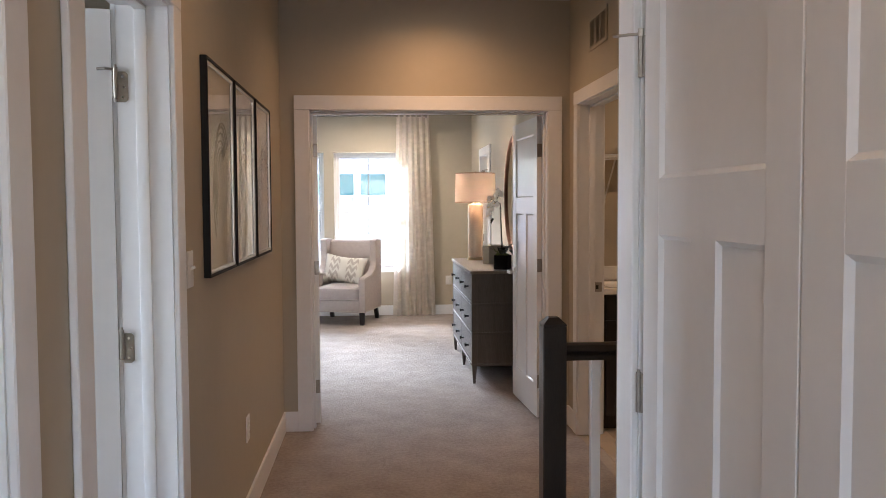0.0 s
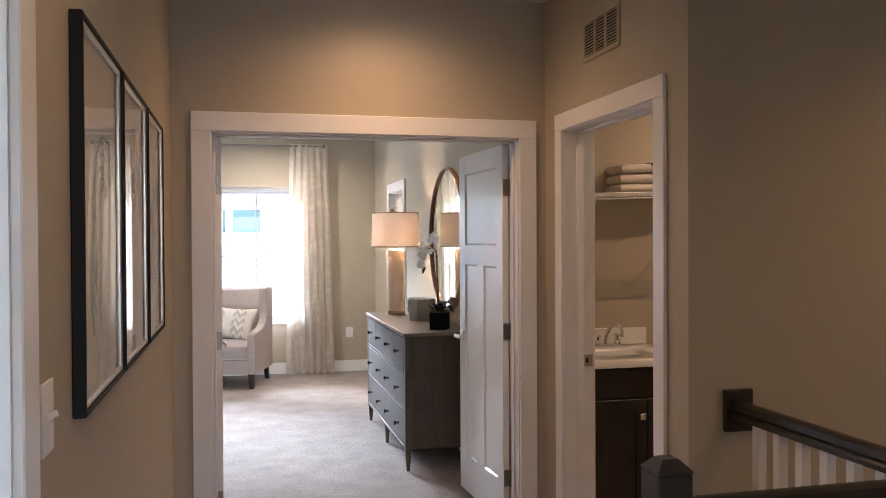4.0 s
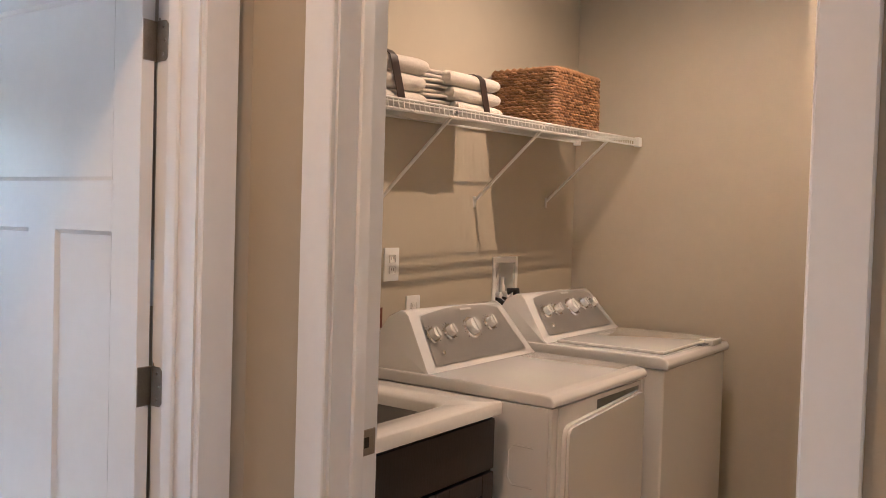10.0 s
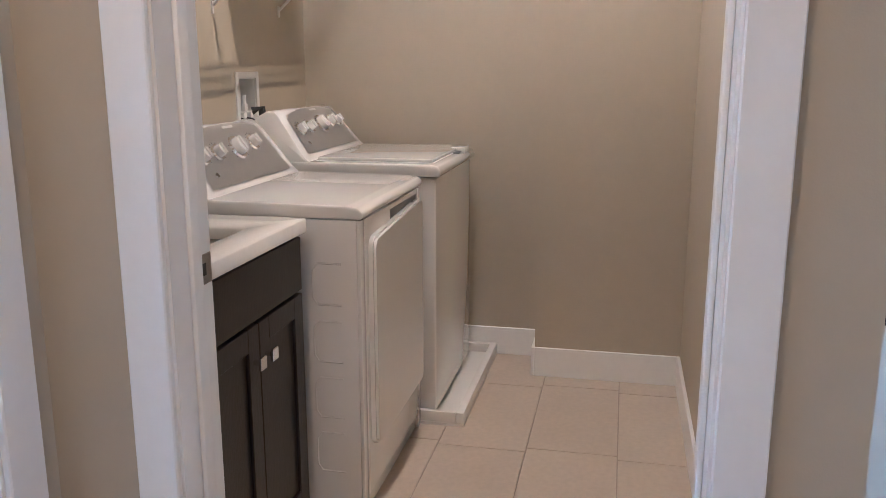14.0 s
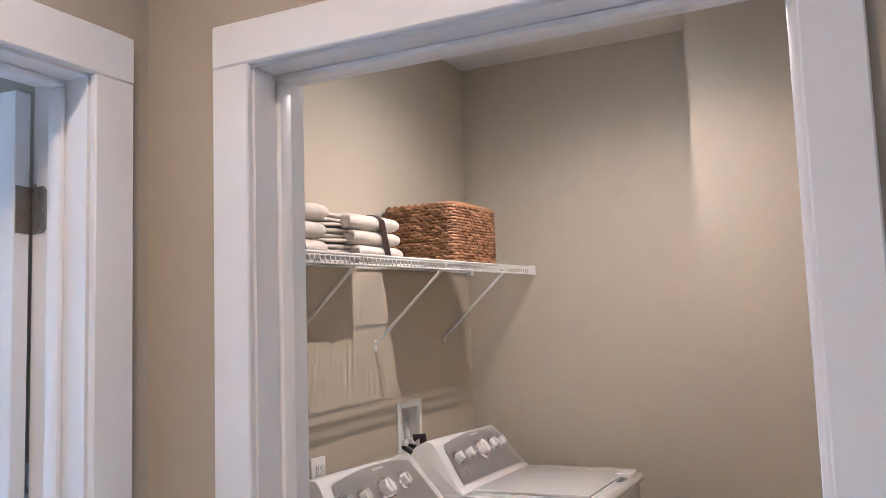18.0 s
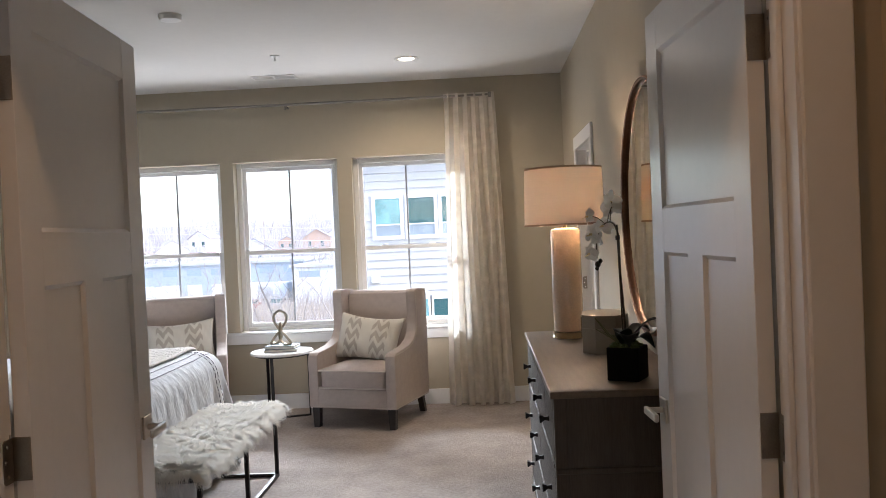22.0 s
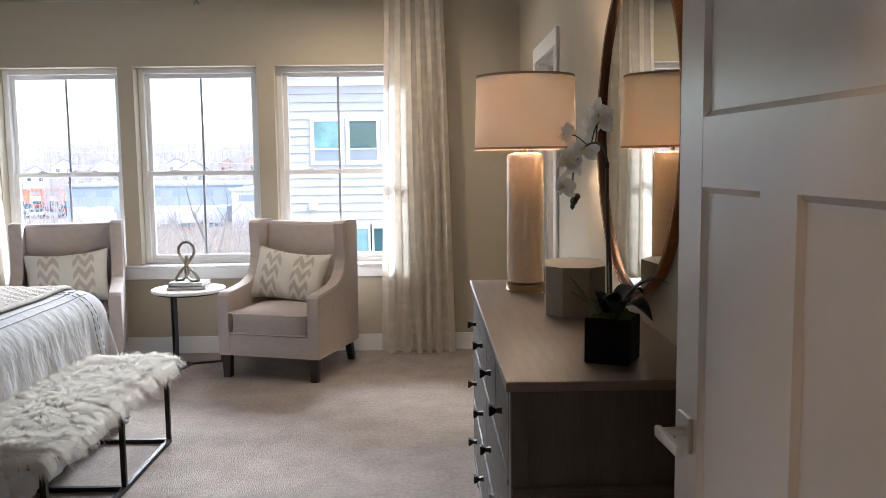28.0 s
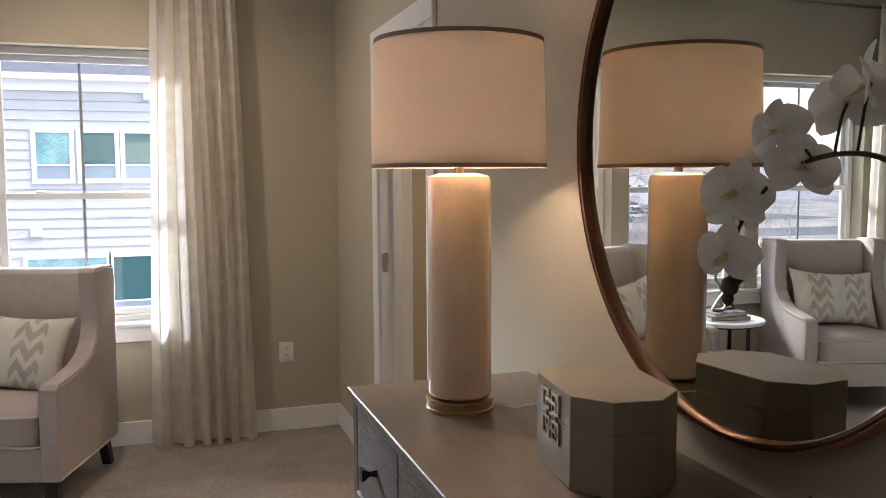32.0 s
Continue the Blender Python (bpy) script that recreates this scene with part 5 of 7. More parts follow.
# ---- bench with fur ----
def bench():
    b = thing("bench", "black metal frame bench under a shaggy white fur throw", "bench")
    x0, x1, ys, zt = -1.60, -1.145, (2.265, 3.02, 3.665), 0.405
    t = 0.011
    for y in ys:
        for x in (x0, x1):
            part("leg", box(x - t, x + t, y - t, y + t, 0.0, zt, 0.001), BLACKMETAL, b)
        part("cross_bar", box(x0 + t, x1 - t, y - t, y + t, 0.0, 2 * t, 0.001), BLACKMETAL, b)
        part("cross_bar", box(x0 + t, x1 - t, y - t, y + t, zt - 2 * t, zt, 0.001), BLACKMETAL, b)
    for x in (x0, x1):
        for a, c in zip(ys, ys[1:]):
            part("side_bar", box(x - t, x + t, a + t, c - t, 0.0, 2 * t, 0.001), BLACKMETAL, b)
            part("side_bar", box(x - t, x + t, a + t, c - t, zt - 2 * t, zt, 0.001), BLACKMETAL, b)
    part("seat_pad", box(x0 - 0.01, x1 + 0.01, ys[0] - 0.01, ys[-1] + 0.01, zt, zt + 0.045, 0.015, 2), LINEN, b)
    return b


bench()


def fur_throw():
    f = thing("fur_throw", "shaggy white faux fur throw over the bench", "throw")
    x0, x1, y0, y1, zt = -1.635, -1.122, 2.205, 3.700, 0.462
    rnd = np.random.RandomState(3)
    # locks of hair on the top, and a fringe that hangs over the rim
    nx, ny, per = 30, 84, 20
    gx, gy = np.meshgrid((np.arange(nx) + 0.5) / nx, (np.arange(ny) + 0.5) / ny)
    cx = x0 + (x1 - x0) * (gx.ravel() + rnd.uniform(-0.5, 0.5, nx * ny) / nx)
    cy = y0 + (y1 - y0) * (gy.ravel() + rnd.uniform(-0.5, 0.5, nx * ny) / ny)
    rim = rnd.uniform(0, 1, 480) * 2 * (x1 - x0 + y1 - y0)
    fx, fy = [], []
    for q in rim:
        if q < x1 - x0:
            fx.append(x0 + q), fy.append(y0)
        elif q < x1 - x0 + y1 - y0:
            fx.append(x1), fy.append(y0 + q - (x1 - x0))
        elif q < 2 * (x1 - x0) + y1 - y0:
            fx.append(x1 - (q - (x1 - x0) - (y1 - y0))), fy.append(y1)
        else:
            fx.append(x0), fy.append(y1 - (q - 2 * (x1 - x0) - (y1 - y0)))
    cx, cy = np.append(cx, fx), np.append(cy, fy)
    n = len(cx)
    ex, ey = np.minimum(cx - x0, x1 - cx), np.minimum(cy - y0, y1 - cy)
    e = 1 - np.clip(np.minimum(ex, ey) / 0.055, 0, 1)
    ang = -0.7 + np.sin(cx * 11 + 2) * 0.7 + np.cos(cy * 6) * 0.6 + rnd.normal(0, 0.5, n)
    ox = np.where(cx - x0 < x1 - cx, -1, 1) * (ex < 0.055)
    oy = np.where(cy - y0 < y1 - cy, -1, 1) * (ey < 0.055)
    dx, dy = np.cos(ang) * (1 - 0.55 * e) + ox * 1.3 * e, np.sin(ang) * (1 - 0.55 * e) + oy * 1.3 * e
    nn = np.hypot(dx, dy) + 1e-6
    dx, dy = dx / nn, dy / nn
    L = rnd.uniform(0.050, 0.092, n)
    lift = rnd.uniform(0.24, 0.46, n)
    N = n * per
    k = np.repeat(np.arange(n), per)
    r = 0.025 * np.sqrt(rnd.uniform(0, 1, N))
    a = rnd.uniform(0, 2 * np.pi, N)
    bx, by = cx[k] + r * np.cos(a), cy[k] + r * np.sin(a)
    bz = zt - 0.018 * e[k] + rnd.uniform(-0.010, 0.002, N)
    ll = L[k] * rnd.uniform(0.6, 1.1, N)
    tx, ty = cx[k] + dx[k] * ll + rnd.normal(0, 0.008, N), cy[k] + dy[k] * ll + rnd.normal(0, 0.008, N)
    w = rnd.uniform(0.0010, 0.0019, N)
    sx, sy = -dy[k] * w, dx[k] * w
    pts = []
    for u, rise in ((0.0, 0.0), (0.35, 0.75), (0.72, 1.0), (1.0, 0.72)):
        z = bz + ll * (lift[k] * rise * (1 - e[k]) + e[k] * (0.30 * rise - 0.95 * u * u))
        pts.append((bx + (tx - bx) * u, by + (ty - by) * u, z))
    verts = np.zeros((N, 7, 3))
    for i, s in enumerate((1.0, 0.9, 0.6)):
        for side in (0, 1):
            g = -1 if side == 0 else 1
            verts[:, 2 * i + side] = np.stack((pts[i][0] + g * sx * s, pts[i][1] + g * sy * s, pts[i][2]), 1)
    verts[:, 6] = np.stack(pts[3], 1)
    faces = []
    for q in range(0, 7 * N, 7):
        faces += [(q, q + 1, q + 3, q + 2), (q + 2, q + 3, q + 5, q + 4), (q + 4, q + 5, q + 6)]
    me = bpy.data.meshes.new("fur")
    me.from_pydata(verts.reshape(-1, 3).tolist(), [], faces)
    me.materials.append(FUR)
    me.shade_smooth()
    ob = new("fur", me)
    ob.parent = f
    tagged(ob, "long white fur strands", kind="stuff")
    part("hide", box(x0 + 0.016, x1 - 0.016, y0 + 0.016, y1 - 0.016, 0.4505, zt - 0.002, 0.005, 2), FUR, f)
    return f


fur_throw()


# ---- laundry: washer, dryer, pan ----
def console(x0, x1, yb, z0, parent, knobs, tall=0.205):
    """Raised rear control console with a leaning silver face."""
    zt = z0 + tall
    prof = [(yb - 0.005, z0 - 0.01), (yb - 0.255, z0 - 0.01), (yb - 0.255, z0 + 0.004), (yb - 0.235, z0 + 0.016), (yb - 0.115, zt - 0.012), (yb - 0.098, zt), (yb - 0.075, zt + 0.003), (yb - 0.03, zt - 0.02), (yb - 0.005, zt - 0.07)]
    bm = rounded(prism(prof, x0, x1, "x"), 0.008)
    # ends lean inwards and the top bows up in the middle
    for v in bm.verts:
        u = (v.co.x - (x0 + x1) / 2) / ((x1 - x0) / 2)
        h = max(0, (v.co.z - z0) / tall)
        v.co.x -= math.copysign(0.055 * h * max(0, abs(u) - 0.6) / 0.4, u)
        v.co.z += 0.022 * h * (1 - u * u)
    c = part("console", bm, APPLIANCE, parent, "white raised control console")
    a, b = Vector((yb - 0.231, z0 + 0.020)), Vector((yb - 0.119, zt - 0.014))
    n = Vector((-(b - a).y, (b - a).x)).normalized()
    fb = bmesh.new()
    rows = []
    for h in (0.03, 0.35, 0.65, 0.97):
        row = []
        for k in range(13):
            u = -1 + k / 6
            p = a + (b - a) * h + n * 0.006
            row.append(fb.verts.new(((x0 + x1) / 2 + u * ((x1 - x0) / 2 - 0.055 - 0.050 * h), p.x, p.y + 0.022 * h * (1 - u * u))))
        rows.append(row)
    for r0, r1 in zip(rows, rows[1:]):
        for k in range(12):
            fb.faces.new((r0[k], r0[k + 1], r1[k + 1], r1[k]))
    bmesh.ops.solidify(fb, geom=fb.faces[:], thickness=-0.005)
    bmesh.ops.recalc_face_normals(fb, faces=fb.faces[:])
    face = part("control_panel", fb, APPLGREY, c, "silver grey control panel")
    tilt = math.degrees(math.atan2((b - a).y, (b - a).x))
    for kx, r, hgt in knobs:
        u = (kx - (x0 + x1) / 2) / ((x1 - x0) / 2)
        p = a + (b - a) * hgt + n * 0.0065
        q = Matrix.Translation((kx, p.x, p.y + 0.022 * hgt * (1 - u * u))) @ pose(0, 0, 0, tilt, 0, 0)
        part("dial_ring", moved(lathe([(0.0001, 0.006), (r * 1.30, 0.006), (r * 1.42, 0.0), ], 24), q), CHROME, c)
        part("knob", moved(join(lathe([(r, 0.006), (r * 0.97, 0.020), (r * 0.86, 0.025), (0.0001, 0.025)], 24), box(-r * 0.18, r * 0.18, -r * 0.85, r * 0.85, 0.024, 0.032, 0.002)), q), APPLIANCE, c, "white and chrome dial")
        marks = [moved(box(-0.001, 0.001, r * 1.5, r * 1.5 + 0.006, 0.0, 0.0006), q @ pose(0, 0, 0, 0, 0, ang)) for ang in range(-130, 131, 26)]
        part("dial_marks", join(*marks), DARKGREY, c)
    p = a + (b - a) * 0.22 + n * 0.0065
    part("button", moved(lathe([(0.009, 0), (0.008, 0.004), (0.0001, 0.005)], 14), Matrix.Translation((x0 + 0.125, p.x, p.y + 0.004)) @ pose(0, 0, 0, tilt, 0, 0)), CHROME, c)
    p = a + (b - a) * 0.9 + n * 0.0068
    part("badge", moved(box(-0.035, 0.035, -0.004, 0.004, 0, 0.001), Matrix.Translation(((x0 + x1) / 2 + 0.01, p.x, p.y + 0.020)) @ pose(0, 0, 0, tilt, 0, 0)), PLASTIC, c)
    return c


def dryer():
    d = thing("dryer", "white front-loading clothes dryer with silver console", "dryer")
    x0, x1, yf, yb, z = 1.762, 2.466, -0.358, 0.335, 0.955
    part("cabinet", rounded(box(x0 + 0.006, x1 - 0.006, yf + 0.012, yb, 0.012, z - 0.040), 0.006), APPLIANCE, d)
    top = prism([(yb, z - 0.038), (yf - 0.004, z - 0.038), (yf - 0.010, z - 0.022), (yf + 0.005, z - 0.005), (yf + 0.04, z), (yb - 0.26, z + 0.004), (yb, z + 0.004)], x0, x1, "x")
    # the front edge bows out in the middle
    for v in top.verts:
        u = (v.co.x - (x0 + x1) / 2) / ((x1 - x0) / 2)
        if v.co.y < 0:
            v.co.y -= 0.004 * (1 - u * u)
    part("top", rounded(top, 0.012, 3), APPLIANCE, d, "glossy white top")
    part("front_panel", rounded(box(x0 + 0.045, x1 - 0.045, yf - 0.002, yf + 0.012, 0.075, z - 0.041), 0.004), APPLIANCE, d)
    for a, b in ((x0 + 0.007, x0 + 0.044), (x1 - 0.044, x1 - 0.007)):
        part("front_edge", rounded(box(a, b, yf + 0.001, yf + 0.012, 0.02, z - 0.041), 0.003), APPLIANCE, d)
    # flat dark plate in place of the shade inside the handle recess
    part("door_recess", box(x0 + 0.300, x1 - 0.070, yf - 0.003, yf - 0.0015, z - 0.120, z - 0.056), DARKGREY, d, "dark plate painted as the shade of the handle recess")
    # hamper door with rounded corners; its upper edge rises to one side
    xa, xb, zb, r = x0 + 0.065, x1 - 0.055, 0.22, 0.035
    out = []
    for cx, cz, a0 in ((xb - r, z - 0.068 - r, 0), (xa + r, z - 0.098 - r, 90), (xa + r, zb + r, 180), (xb - r, zb + r, 270)):
        out += [(cx + r * math.cos(radians(a0 + 22.5 * k)), cz + r * math.sin(radians(a0 + 22.5 * k))) for k in range(5)]
    dd = prism(out, yf - 0.024, yf - 0.003, "y")
    bmesh.ops.bevel(dd, geom=[e for e in dd.edges if all(v.co.y < yf - 0.02 for v in e.verts)], offset=0.008, segments=2, affect="EDGES")
    part("loading_door", dd, APPLIANCE, d, "white hamper door")
    part("kick_panel", rounded(box(x0 + 0.01, x1 - 0.01, yf + 0.02, yf + 0.03, 0.012, 0.07), 0.003), APPLIANCE, d)
    for k in range(4):
        zz = 0.16 + 0.17 * k
        part("side_embossing", join(*[tube([(x0 + 0.0055, yf + 0.06, zz), (x0 + 0.0055, yf + 0.13, zz), (x0 + 0.0055, yf + 0.145, zz + 0.02), (x0 + 0.0055, yf + 0.145, zz + 0.10), (x0 + 0.0055, yf + 0.13, zz + 0.12), (x0 + 0.0055, yf + 0.06, zz + 0.12)], 0.003, 5)]), APPLIANCE, d)
    for fx in (x0 + 0.06, x1 - 0.06):
        for fy in (yf + 0.06, yb - 0.06):
            part("foot", cyl(fx, fy, -0.0, 0.013, 0.02, seg=10), DARK, d)
    console(x0 + 0.004, x1 - 0.004, yb, z - 0.006, d, [(x0 + 0.115, 0.021, 0.55), (x0 + 0.212, 0.021, 0.55), (x0 + 0.350, 0.031, 0.56), (x0 + 0.476, 0.021, 0.60)], 0.196)
    return d


def washer():
    w = thing("washer", "white top-loading washing machine standing in a drain pan", "washing machine")
    x0, x1, yf, yb, z = 2.528, 3.243, -0.412, 0.335, 0.986
    part("cabinet", rounded(box(x0 + 0.006, x1 - 0.006, yf + 0.012, yb, 0.035, z - 0.050), 0.014, 3), APPLIANCE, w)
    rim = prism([(yb, z - 0.048), (yf - 0.002, z - 0.048), (yf - 0.008, z - 0.028), (yf + 0.004, z - 0.008), (yf + 0.03, z - 0.002), (yb, z - 0.002)], x0, x1, "x")
    part("top_rim", rounded(rim, 0.010, 3), APPLIANCE, w)
    lid = box(x0 + 0.055, x1 - 0.055, yf + 0.035, yb - 0.27, z - 0.0015, z + 0.012)
    part("lid", rounded(lid, 0.008, 3), APPLIANCE, w, "white lid, closed")
    part("lid_gap", box(x0 + 0.05, x1 - 0.05, yf + 0.03, yb - 0.265, z - 0.0019, z - 0.0012), PLASTIC, w)
    part("lid_grip", moved(rounded(box(-0.06, 0.06, -0.03, 0.03, -0.008, 0.022), 0.010, 3), pose(x1 - 0.15, yf + 0.03, z - 0.006)), APPLIANCE, w)
    # flat dark patch painted as the shade in the grip slot
    part("grip_recess", box(x1 - 0.30, x1 - 0.215, yf + 0.012, yf + 0.034, z - 0.0018, z + 0.0006), DARKGREY, w)
    for fx in (x0 + 0.06, x1 - 0.06):
        for fy in (yf + 0.06, yb - 0.06):
            part("foot", cyl(fx, fy, 0.0125, 0.036, 0.02, seg=10), DARK, w)
    console(x0 + 0.004, x1 - 0.004, yb, z - 0.004, w, [(x0 + 0.135, 0.020, 0.55), (x0 + 0.230, 0.020, 0.55), (x0 + 0.365, 0.031, 0.56), (x0 + 0.485, 0.020, 0.60), (x0 + 0.570, 0.019, 0.60)], 0.180)
    return w


# dark grey for dial print, and for painted shade in recesses and vents
DARKGREY = mat("recess_shade_and_print_grey", (0.10, 0.10, 0.10), 0.5)
dryer()
washer()
pan = thing("drain_pan", "white plastic washer drain pan on the tile floor", "drain pan")
px0, px1, py0, py1 = 2.497, 3.345, -0.513, 0.34
part("tray", box(px0, px1, py0, py1, 0.0005, 0.012), PLASTIC, pan)
part("rim", join(rounded(box(px0, px1, py0, py0 + 0.03, 0.012, 0.055), 0.004), rounded(box(px1 - 0.03, px1, py0 + 0.03, py1, 0.012, 0.055), 0.004), rounded(box(px0, px0 + 0.022, py0 + 0.03, py1, 0.012, 0.055), 0.004)), PLASTIC, pan)


# ---- laundry sink ----
def vanity():
    v = thing("sink_cabinet", "espresso shaker cabinet with square chrome knobs", "cabinet")
    x0, x1, yf, z = 1.105, 1.698, -0.195, 0.892
    part("body", box(x0, x1, yf, 0.40, 0.09, z), ESPRESSO, v)
    part("toe_kick", box(x0 + 0.005, x1 - 0.005, yf + 0.06, 0.39, 0.0, 0.09), ESPRESSO, v)
    part("drawer_front", box(x0 + 0.012, x1 - 0.012, yf - 0.019, yf - 0.001, 0.735, 0.882, 0.002), ESPRESSO, v)
    xm = (x0 + x1) / 2
    for a, b, kx in ((x0 + 0.012, xm - 0.002, xm - 0.035), (xm + 0.002, x1 - 0.012, xm + 0.035)):
        f = 0.058
        lo, hi = 0.105, 0.725
        dr = part("cabinet_door", join(box(a, a + f, yf - 0.019, yf - 0.001, lo, hi, 0.0015), box(b - f, b, yf - 0.019, yf - 0.001, lo, hi, 0.0015), box(a + f, b - f, yf - 0.019, yf - 0.001, lo, lo + f, 0.0015), box(a + f, b - f, yf - 0.019, yf - 0.001, hi - f, hi, 0.0015), box(a + f, b - f, yf - 0.010, yf - 0.002, lo + f, hi - f)), ESPRESSO, v, "shaker cabinet door")
        part("knob", join(cyl(0, 0, 0, 0.001, 0.001, seg=4), box(kx - 0.016, kx + 0.016, yf - 0.046, yf - 0.038, 0.621, 0.653, 0.002), box(kx - 0.005, kx + 0.005, yf - 0.038, yf - 0.019, 0.632, 0.642)), CHROME, dr, "square chrome knob")
    return v


vanity()


def sink_top():
    s = thing("laundry_sink", "white cultured marble countertop with integral basin and backsplash", "sink")
    x0, x1, y0, y1, z = 1.078, 1.705, -0.226, 0.403, 0.930
    bx0, bx1, by0, by1 = 1.165, 1.575, -0.135, 0.235
    bm = bmesh.new()

    def ring(a, b, c, d, zz, r):
        return [bm.verts.new(p) for p in loop_line(a, b, c, d, zz, r)]
    rings = [ring(x0, x1, y0, y1, z - 0.037, 0.004), ring(x0, x1, y0, y1, z - 0.004, 0.004), ring(x0 + 0.004, x1 - 0.004, y0 + 0.004, y1 - 0.004, z, 0.004), ring(bx0, bx1, by0, by1, z, 0.05), ring(bx0 + 0.012, bx1 - 0.012, by0 + 0.012, by1 - 0.012, z - 0.012, 0.05), ring(bx0 + 0.03, bx1 - 0.03, by0 + 0.03, by1 - 0.03, z - 0.135, 0.05), ring(bx0 + 0.09, bx1 - 0.09, by0 + 0.09, by1 - 0.09, z - 0.155, 0.05)]
    for a, b in zip(rings, rings[1:]):
        n = len(a)
        for i in range(n):
            bm.faces.new((a[i], a[(i + 1) % n], b[(i + 1) % n], b[i]))
    bm.faces.new(rings[-1])
    bmesh.ops.recalc_face_normals(bm, faces=bm.faces[:])
    part("countertop", bm, COUNTER, s, smooth=50)
    part("backsplash", box(x0, x1, 0.383, 0.4035, z + 0.0005, z + 0.1, 0.003), COUNTER, s)
    part("drain", cyl(1.37, 0.05, z - 0.1545, z - 0.151, 0.03, seg=20), CHROME, s)
    return s


sink_top()
fa = thing("faucet", "chrome two-handle faucet with its spout swung aside", "faucet", pose(1.420, 0.315, 0.9305))
part("base", rounded(box(-0.085, 0.085, -0.026, 0.026, 0, 0.018), 0.007), CHROME, fa)
for sx in (-1, 1):
    h = part("handle", lathe([(0.021, 0.018), (0.019, 0.024), (0.0175, 0.05), (0.021, 0.056), (0.021, 0.068), (0.017, 0.073), (0.0001, 0.073)], 20), CHROME, fa)
    h.matrix_local = pose(sx * 0.062, 0, 0)
    part("blade", rounded(box(-0.005, 0.005, -0.034, 0.006, 0.060, 0.069), 0.002), CHROME, h)
part("spout", tube([(-0.012, 0, 0.016), (-0.010, -0.002, 0.06), (0.008, -0.014, 0.105), (0.028, -0.030, 0.128), (0.045, -0.044, 0.130), (0.058, -0.056, 0.116), (0.063, -0.061, 0.092), (0.064, -0.062, 0.072)], 0.0115, 12, taper=0.010), CHROME, fa)
part("aerator", cyl(0.064, -0.062, 0.062, 0.074, 0.012, seg=16), CHROME, fa)


# ---- wire shelf ----
SHELF = Matrix.Translation((3.33, 0, 1.866)) @ pose(0, 0, 0, 0, -1.75, 0) @ Matrix.Translation((-3.33, 0, -1.852))


def wire_shelf():
    s = thing("wire_shelf", "white coated wire shelf on diagonal brackets, dipping towards the sink", "shelf", SHELF)
    x0, x1, y0, y1, z = 1.085, 3.335, 0.072, 0.395, 1.852
    r = 0.0028
    rods = []
    for yy, zz, rr in ((y0, z, 0.004), (y0, z - 0.030, 0.004), (y1, z - 0.004, 0.004), ((y0 + y1) / 2, z - 0.005, 0.004), (y0 + 0.02, z - 0.005, 0.0025)):
        rods.append(part("long_rod", moved(cyl(0, 0, x0, x1, rr, seg=8), pose(0, yy, zz, 0, 90, 0)), WIRE, s))
    n = int((x1 - x0) / 0.0255)
    verts = []
    wires = []
    for k in range(n + 1):
        x = x0 + (x1 - x0) * k / n
        wires.append(tube([(x, y1, z), (x, y0 - 0.002, z + 0.001), (x, y0 - 0.004, z - 0.030)], 0.0025, 5))
    w = part("cross_wire", join(*wires), WIRE, s, "close-set cross wires")
    tagged(w, kind="stuff")
    for bx in (1.26, 1.86, 2.46, 3.06):
        part("bracket", join(tube([(bx, y0 + 0.012, z - 0.012), (bx + 0.0, 0.398, z - 0.295)], 0.006, 6), box(bx - 0.006, bx + 0.006, 0.3985, 0.4045, z - 0.325, z - 0.280)), WIRE, s, "white diagonal bracket")
    part("end_clip", join(box(x1 - 0.010, x1 + 0.024, y0 - 0.012, y0 + 0.014, z - 0.036, z + 0.008, 0.003)), WIRE, s, "white plastic end bracket")
    part("end_clip", box(x1 - 0.006, x1 + 0.024, y1 - 0.02, y1 + 0.008, z - 0.02, z + 0.008, 0.002), WIRE, s, "white plastic end bracket")
    return s


wire_shelf()


